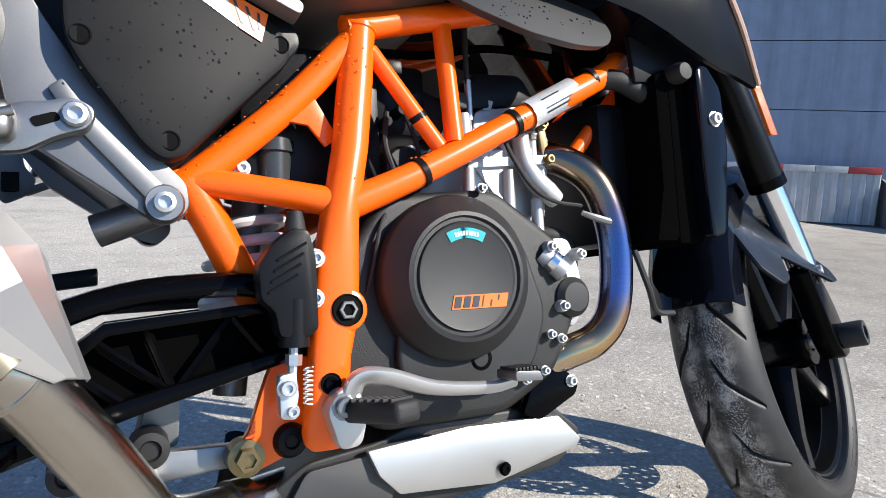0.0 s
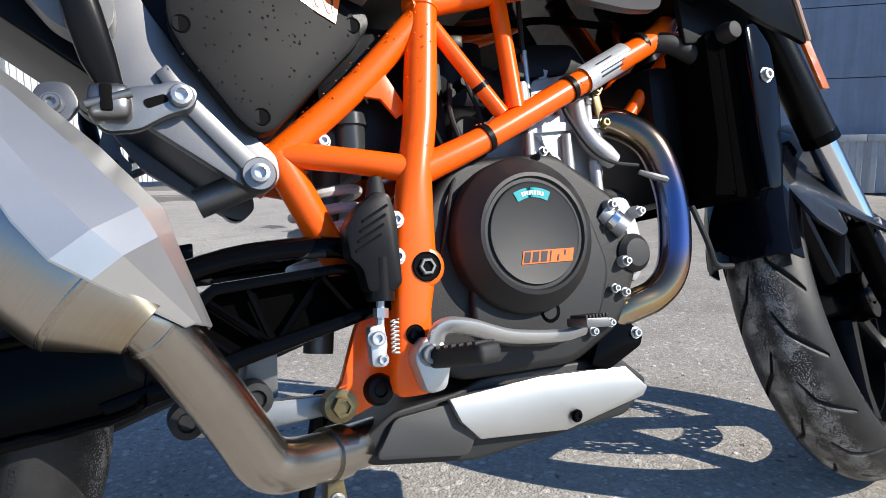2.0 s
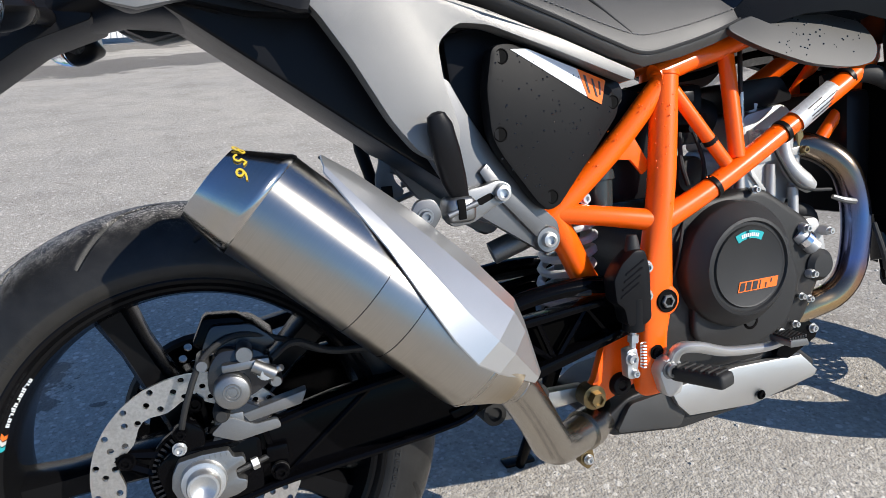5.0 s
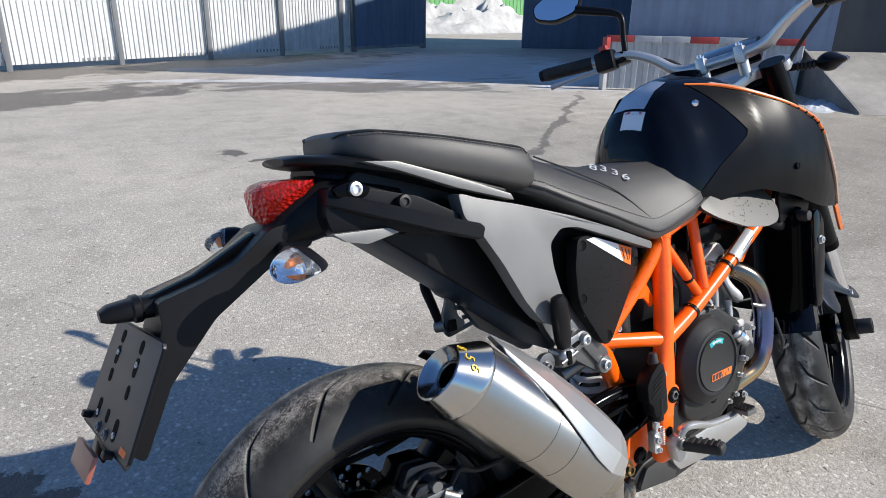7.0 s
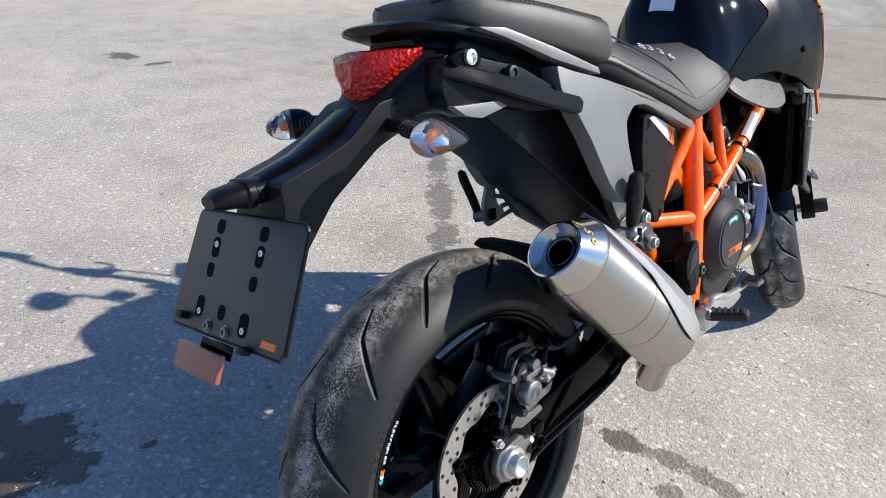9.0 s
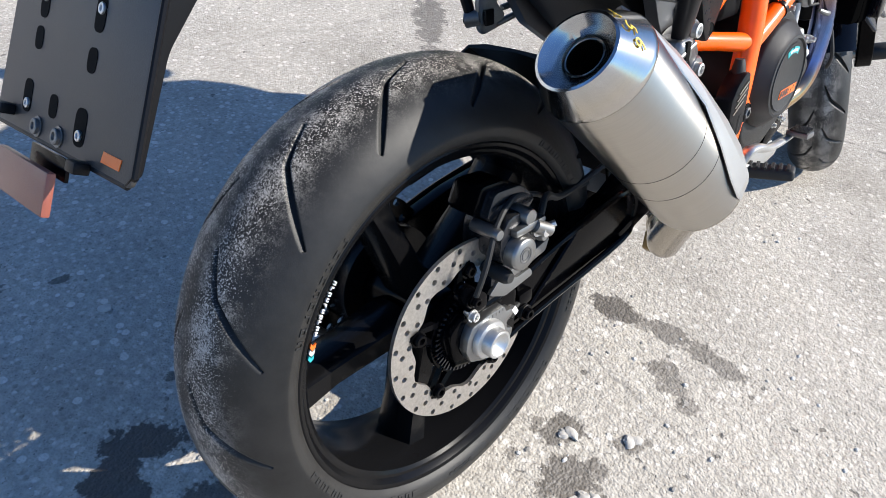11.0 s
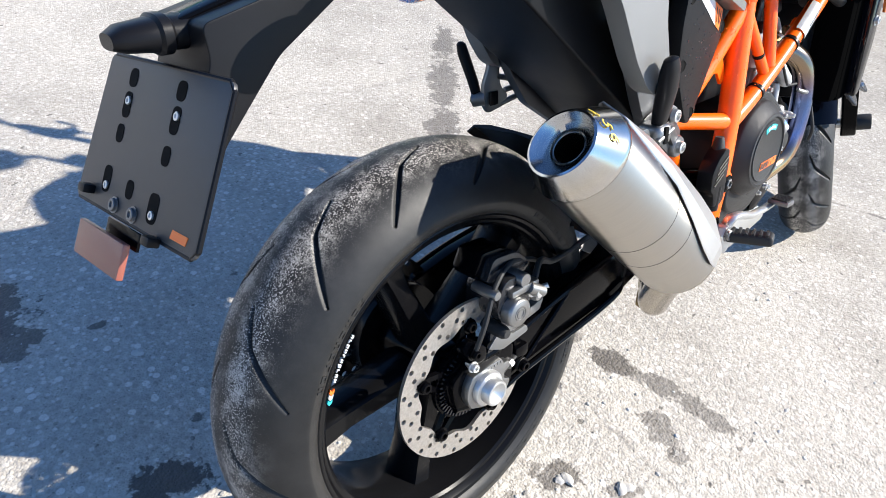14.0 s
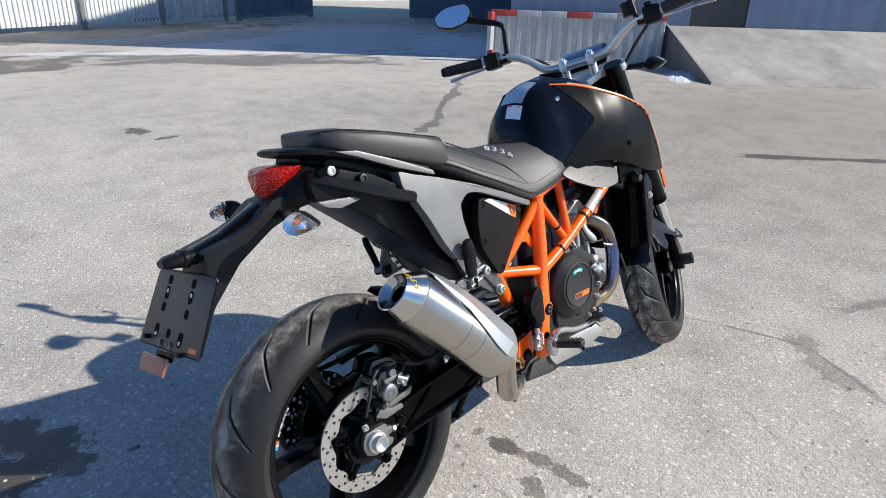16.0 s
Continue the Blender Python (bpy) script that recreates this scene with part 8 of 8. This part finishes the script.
# clamps, bars, dash
c_up = forward_of_axis(1.005, 0.02)
part("top_clamp", plate(rounded([(-0.045, -0.02), (-0.045, 0.02), (0.0, 0.06), (-0.005, 0.135), (0.035, 0.14), (0.062, 0.11), (0.050, 0.04), (0.050, -0.04), (0.062, -0.11), (0.035, -0.14), (-0.005, -0.135), (0.0, -0.06)], 0.012), -0.012, 0.012, 0.004), FORGED, bike, "cast aluminium upper fork clamp", STEER @ Matrix.Translation(c_up) @ Matrix.Rotation(radians(-26.5), 4, "Y") @ Matrix.Rotation(radians(90), 4, "X"))
c_lo = forward_of_axis(0.80, 0.02)
part("lower_clamp", box((0.10, 0.26, 0.035), (0, 0, 0), 0.012), SATIN, bike, "", STEER @ Matrix.Translation(c_lo) @ Matrix.Rotation(radians(-26.5), 4, "Y"))
bars = part("handlebar", tube([(0.990, -0.410, 1.140), (1.030, -0.285, 1.136), (1.050, -0.205, 1.130), (1.066, -0.150, 1.105), (1.080, -0.095, 1.074), (1.082, 0.0, 1.068), (1.080, 0.095, 1.076), (1.066, 0.150, 1.122), (1.050, 0.205, 1.152), (1.030, 0.285, 1.158), (0.990, 0.410, 1.164)], [0.0112, 0.0112, 0.0112, 0.012, 0.0142, 0.0142, 0.0142, 0.012, 0.0112, 0.0112, 0.0112], 16, 7), FORGED, bike, "tapered aluminium handlebar", STEER)
for s in (1, -1):
    dz = 0.0 if s > 0 else -0.022
    part("bar_clamp", box((0.045, 0.022, 0.042), (1.082, 0.044 * s, 1.068), 0.006), FORGED, bars)
    for dx in (-0.014, 0.014):
        part("clamp_bolt", tube([(1.082 + dx, 0.044 * s, 1.083), (1.082 + dx, 0.044 * s, 1.096)], 0.005, 8), CHROME, bars)
    part("clamp_riser", tube([(1.084, 0.044 * s, 1.06), (1.092, 0.044 * s, 1.015)], 0.013, 12), FORGED, bars)
    g = part("grip", tube([(1.028, 0.290 * s, 1.158 + dz), (0.991, 0.407 * s, 1.164 + dz), (0.990, 0.412 * s, 1.164 + dz)], [0.0165, 0.0165, 0.013], 16, smooth=False), RUBBER_PART, bars)
    for k in range(9):
        c = Vector((1.028, 0.290 * s, 1.158 + dz)).lerp(Vector((0.991, 0.407 * s, 1.164 + dz)), 0.08 + 0.1 * k)
        c2 = Vector((1.028, 0.290 * s, 1.158 + dz)).lerp(Vector((0.991, 0.407 * s, 1.164 + dz)), 0.12 + 0.1 * k)
        part("grip_ring", tube([c, c2], 0.0172, 14), RUBBER_PART, g)
    part("bar_end", lathe([(0, 0.010), (0.012, 0.009), (0.015, 0.004), (0.015, -0.01)], 18, along((0.990, 0.412 * s, 1.164 + dz), (0.975, 0.46 * s, 1.166 + dz))), BLACK, bars)
    part("switch_block", box((0.045, 0.050, 0.052), (1.038, 0.255 * s, 1.152 + dz), 0.010), BLACK, bars)
    part("switch", box((0.02, 0.02, 0.012), (1.022, 0.25 * s, 1.182 + dz), 0.003), STRIPE_RED if s > 0 else BLACK, bars)
    part("lever_perch", box((0.05, 0.035, 0.03), (1.062, 0.225 * s, 1.150 + dz), 0.006), BLACK, bars)
    part("lever", tube([(1.082, 0.225 * s, 1.148 + dz), (1.085, 0.30 * s, 1.146 + dz), (1.066, 0.37 * s, 1.142 + dz), (1.050, 0.425 * s, 1.138 + dz)], [0.009, 0.007, 0.006, 0.0085], 10, squash=0.7), FORGED, bars, "polished lever")
    if s > 0:
        part("lever_cable", tube([(1.085, 0.21 * s, 1.148 + dz), (1.12, 0.12 * s, 1.11), (1.14, 0.06 * s, 1.02), (1.12, 0.04 * s, 0.90)], 0.0045, 8), RUBBER_PART, bars)
    mir = part("mirror_stem", tube([(1.050, 0.208 * s, 1.150 + dz), (1.050, 0.203 * s, 1.20 + dz), (1.050, 0.198 * s, 1.243 + dz), (1.050, 0.212 * s, 1.262 + dz), (1.047, 0.25 * s, 1.281 + dz), (1.043, 0.305 * s, 1.306 + dz)], [0.008, 0.0075, 0.0075, 0.009, 0.011, 0.012], 12), BLACK, bars, "black mirror on a cranked stem")
    outline = rounded([(-0.072, 0.006), (-0.058, 0.034), (0.016, 0.040), (0.060, 0.018), (0.060, -0.016), (0.010, -0.038), (-0.052, -0.030)], 0.018, 4)
    mm_ = Matrix.Translation((1.035, 0.356 * s, 1.330 + dz)) @ Matrix.Rotation(radians(-90 + 20 * s), 4, "Z") @ Matrix.Rotation(radians(-6), 4, "X")
    bm = plate([(x * (-1 if s > 0 else 1), z) for x, z in outline], -0.004, 0.026, 0.006)
    bmesh.ops.transform(bm, matrix=mm_, verts=bm.verts)
    part("mirror_shell", bm, BLACK, mir)
    bm = plate([(x * (-1 if s > 0 else 1) * 0.92, z * 0.9) for x, z in outline], -0.0055, -0.0038, 0)
    bmesh.ops.transform(bm, matrix=mm_, verts=bm.verts)
    part("mirror_glass", bm, MIRROR, mir)
part("brake_reservoir", lathe([(0, -0.015), (0.022, -0.015), (0.024, 0.016), (0.026, 0.017), (0.026, 0.026), (0, 0.028)], 24, Matrix.Translation((1.075, -0.19, 1.165))), BLACK, bars)
part("throttle_cable", tube([(1.04, -0.25, 1.12), (1.10, -0.17, 1.06), (1.12, -0.10, 0.98), (1.07, -0.08, 0.90)], 0.005, 8), RUBBER_PART, bars)
dash = part("instrument_panel", box((0.036, 0.15, 0.085), (0, 0, 0), 0.012), BLACK, bike, "black instrument panel", STEER @ Matrix.Translation((1.195, 0.0, 1.085)) @ Matrix.Rotation(radians(62), 4, "Y"))
part("screen", box((0.004, 0.13, 0.066), (-0.0185, 0, 0.0), 0.001), simple("instrument_glass", (0.02, 0.03, 0.05), 0.06, bump_k=0.0, coat=1.0), dash)
headlight = part("headlight_mask", loft([section(1.165, 0, 0.96, 0.10, 0.085, 3), section(1.21, 0, 0.95, 0.095, 0.09, 2.6), section(1.265, 0, 0.93, 0.07, 0.075, 2.4), section(1.285, 0, 0.92, 0.04, 0.05, 2.2)]), BLACK, bike, "black headlight mask", STEER)
part("flyscreen", plate([(1.13, 0.99), (1.14, 1.050), (1.155, 1.055), (1.24, 1.00), (1.25, 0.98), (1.16, 0.985)], -0.075, 0.075, 0.012), BLACK, headlight)
indicator((1.18, -0.09, 1.02), (1.20, -0.205, 1.005), (1, -0.6, 0.0), bike, STEER)
indicator((1.18, 0.09, 1.02), (1.20, 0.205, 1.005), (1, 0.6, 0.0), bike, STEER)

# lettering on the wheel rim and sidewalls, as plain bars

def wall_bars(parent, radius, half, bead, groups, mat):
    """Moulded lettering on the right tyre wall as raised bars."""
    crown = half * 1.04
    er, ey = radius - crown + crown * math.cos(radians(74)), crown * math.sin(radians(74))
    def at(t, a, lift):
        r = er + (bead - er) * t
        y = ey - (ey - half * 0.875) * t ** 2.2 + 0.003 * math.sin(math.pi * t) + lift
        return (r * math.cos(a), -y, r * math.sin(a))
    bm = bmesh.new()
    for start, count, pitch, t0, t1 in groups:
        for k in range(count):
            a0, a1 = radians(start + k * pitch), radians(start + k * pitch + pitch * 0.62)
            strokes = [(a0, a0 + (a1 - a0) * 0.28, t0, t1), (a0, a1, t1 - 0.05, t1)]
            if k % 3:
                strokes.append((a1 - (a1 - a0) * 0.28, a1, t0, t1))
            if k % 2:
                strokes.append((a0, a1, t0, t0 + 0.05))
            for b0, b1, u0, u1 in strokes:
                low = [bm.verts.new(at(u, a, -0.0005)) for u, a in ((u0, b0), (u0, b1), (u1, b1), (u1, b0))]
                top = [bm.verts.new(at(u, a, 0.0008)) for u, a in ((u0, b0), (u0, b1), (u1, b1), (u1, b0))]
                bm.faces.new(top)
                for i in range(4):
                    bm.faces.new((low[i], low[(i + 1) % 4], top[(i + 1) % 4], top[i]))
    return tagged(part("sidewall_lettering", bm, mat, parent), "moulded lettering", kind="stuff")


wall_bars(rear_wheel, 0.313, 0.080, 0.226, [(128, 9, 3.2, 0.32, 0.60), (196, 6, 3.0, 0.32, 0.60), (226, 7, 3.2, 0.32, 0.60), (262, 5, 2.2, 0.36, 0.52), (292, 8, 3.2, 0.32, 0.60), (336, 6, 2.6, 0.34, 0.56), (30, 8, 3.2, 0.32, 0.60)], RUBBER_PART)
wall_bars(front_wheel, 0.300, 0.060, 0.226, [(150, 8, 3.2, 0.4, 0.75), (215, 7, 3.2, 0.4, 0.75), (290, 8, 3.2, 0.4, 0.75)], RUBBER_PART)
strokes = []
for k in range(10):
    a0 = 138.4 + 1.66 * k
    strokes += [(a0, a0 + 0.36, 0.2098, 0.2142 if k % 4 == 2 else 0.2132)]
    if k % 3 != 1:
        strokes += [(a0 + 0.75, a0 + 1.10, 0.2098, 0.2132)]
    strokes += [(a0, a0 + 1.05, 0.2125 if k % 2 else 0.2098, 0.2132 if k % 2 else 0.2105)]
bm = bmesh.new()
for a0, a1, r0, r1 in strokes:
    q = [bm.verts.new((r * math.cos(radians(a)), -0.0672, r * math.sin(radians(a)))) for r, a in ((r0, a0), (r1, a0), (r1, a1), (r0, a1))]
    q2 = [bm.verts.new((v.co.x, -0.0650, v.co.z)) for v in q]
    bm.faces.new(q)
    for j in range(4):
        bm.faces.new((q[j], q2[j], q2[(j + 1) % 4], q[(j + 1) % 4]))
part("rim_lettering", bm, WHITE_LABEL, rear_wheel)
for a0, mat in ((156.6, LABEL_ORANGE), (158.4, STRIPE_WHITE), (160.2, TEAL)):
    bm = bmesh.new()
    q = [bm.verts.new((r * math.cos(radians(a)), -0.0672, r * math.sin(radians(a)))) for r, a in ((0.2086, a0), (0.2118, a0 + 0.9), (0.2150, a0), (0.2150, a0 + 1.3), (0.2118, a0 + 2.2), (0.2086, a0 + 1.3))]
    q2 = [bm.verts.new((v.co.x, -0.0650, v.co.z)) for v in q]
    bm.faces.new(q)
    for j in range(6):
        bm.faces.new((q[j], q2[j], q2[(j + 1) % 6], q[(j + 1) % 6]))
    part("rim_chevron", bm, mat, rear_wheel)

# rain drops on the cover, tubes and panels
rng = random.Random(11)
bm = bmesh.new()
for k in range(130):
    x, z = rng.uniform(0.39, 0.57), rng.uniform(0.58, 0.765)
    if z > 0.772 - 0.37 * (x - 0.40) or z < 0.575 + 0.93 * max(0, x - 0.468) or z < 0.575 + 1.1 * max(0, 0.445 - x):
        continue
    r = rng.uniform(0.0007, 0.0018)
    lathe([(0, 0.55 * r), (0.6 * r, 0.42 * r), (r, 0)], 7, right_at(x, -0.1121 + cov_y(x, z), z), bm)
drops = part("water_spatter", bm, WET_BLACK, cover)
tagged(drops, "clear rain drops", kind="stuff")
bm = bmesh.new()
def drops_on(p, q, r, count, lo=0.0007, hi=0.0016):
    p, q = Vector(p), Vector(q)
    d = (q - p).normalized()
    side = (Vector((0, -1, 0)) - d * -d.y).normalized()
    up = d.cross(side)
    if up.z < 0:
        up = -up
    for k in range(count):
        a = rng.gauss(0.5, 0.6)
        n = side * math.cos(a) + up * math.sin(a)
        c = p.lerp(q, rng.random()) + n * r
        rr = rng.uniform(lo, hi)
        lathe([(0, 0.5 * rr), (0.6 * rr, 0.36 * rr), (rr, -0.2 * rr)], 8, along(c, c + n), bm)
drops_on((0.656, -0.098, 0.712), (0.478, -0.085, 0.546), 0.016, 34)
drops_on((0.628, -0.119, 0.523), (0.846, -0.114, 0.627), 0.0158, 22)
drops_on((0.846, -0.114, 0.627), (1.02, -0.098, 0.716), 0.016, 26)
drops_on((0.660, -0.098, 0.728), (0.630, -0.118, 0.545), 0.0195, 24)
drops_on((0.490, -0.088, 0.552), (0.622, -0.118, 0.527), 0.0145, 14)
drops_on((0.480, -0.084, 0.553), (0.532, -0.070, 0.455), 0.0185, 16)
tube_drops = part("water_spatter", bm, ORANGE, frame_thing)
tagged(tube_drops, "clear rain drops", kind="stuff")
bm = bmesh.new()
for k in range(46):
    x = rng.uniform(0.80, 0.955)
    z = rng.uniform(0.728, 0.782)
    rr = rng.uniform(0.0007, 0.0017)
    lathe([(0, 0.6 * rr), (0.6 * rr, 0.45 * rr), (rr, -0.1 * rr)], 7, right_at(x, -0.1342 - 0.55 * (0.79 - z), z), bm)
plate_drops = part("water_spatter", bm, WET_BLACK, bike)
tagged(plate_drops, "clear rain drops", kind="stuff")

# loose grit and small stones on the asphalt round the motorcycle
bm = bmesh.new()
for k in range(2600):
    x, y = rng.uniform(-0.75, 2.1), rng.uniform(-1.25, 0.8)
    r = 0.0014 + 0.0045 * rng.random() ** 5
    hh = 0.5 * r
    n = 6
    tw = rng.uniform(0, 6.28)
    sx, sy = rng.uniform(0.7, 1.4), rng.uniform(0.6, 1.0)
    ring = lambda f, z: [bm.verts.new((x + r * f * sx * math.cos(tw + 6.283 / n * i) * rng.uniform(0.82, 1.12), y + r * f * sy * math.sin(tw + 6.283 / n * i) * rng.uniform(0.82, 1.12), z + (0.25 * hh * rng.random() if z > 0 else 0))) for i in range(n)]
    a_, b_, c_ = ring(1.0, -0.0006), ring(0.95, 0.5 * hh), ring(0.55, hh)
    for p_, q_ in ((a_, b_), (b_, c_)):
        for i in range(n):
            bm.faces.new((p_[i], p_[(i + 1) % n], q_[(i + 1) % n], q_[i]))
    bm.faces.new(c_)
me = bpy.data.meshes.new("loose_grit")
bm.to_mesh(me)
bm.free()
me.materials.append(GRIT)
tagged(new("loose_grit", me), "pale loose grit and small stones on the asphalt", "grit", kind="stuff")

# the few pale stones lying in the damp patches
def stone(x, y, r, seed):
    q = random.Random(seed)
    bm = bmesh.new()
    bmesh.ops.create_icosphere(bm, subdivisions=2, radius=1.0)
    sx, sy, sz, tw = q.uniform(0.85, 1.3), q.uniform(0.7, 1.0), q.uniform(0.30, 0.42), q.uniform(0, 6.28)
    for v in bm.verts:
        k = 1 + 0.55 * noise.noise(v.co * 1.5 + Vector((seed, 0, 0)))
        px_, py_ = v.co.x * sx * k, v.co.y * sy * k
        v.co = Vector((px_ * math.cos(tw) - py_ * math.sin(tw), px_ * math.sin(tw) + py_ * math.cos(tw), v.co.z * sz * k + sz * 0.55)) * r
    ob = part("stone", bm, PALE_STONE, sharp=28)
    ob.matrix_basis = pose(x, y, 0)
    return tagged(ob, "pale broken stone lying on the damp asphalt", "stone", "loose stones")


PALE_STONE = concrete_material("pale_broken_stone", (0.56, 0.53, 0.48))
for k, (x, y, r) in enumerate(((0.116, -0.205, 0.012), (0.131, -0.214, 0.014), (0.147, -0.220, 0.011), (0.118, -0.226, 0.010), (0.140, -0.205, 0.008), (0.203, -0.118, 0.010), (0.214, -0.127, 0.011), (0.277, -0.199, 0.012), (0.290, -0.207, 0.009), (-0.245, 0.585, 0.010))):
    stone(x, y, r, 20 + 7 * k)
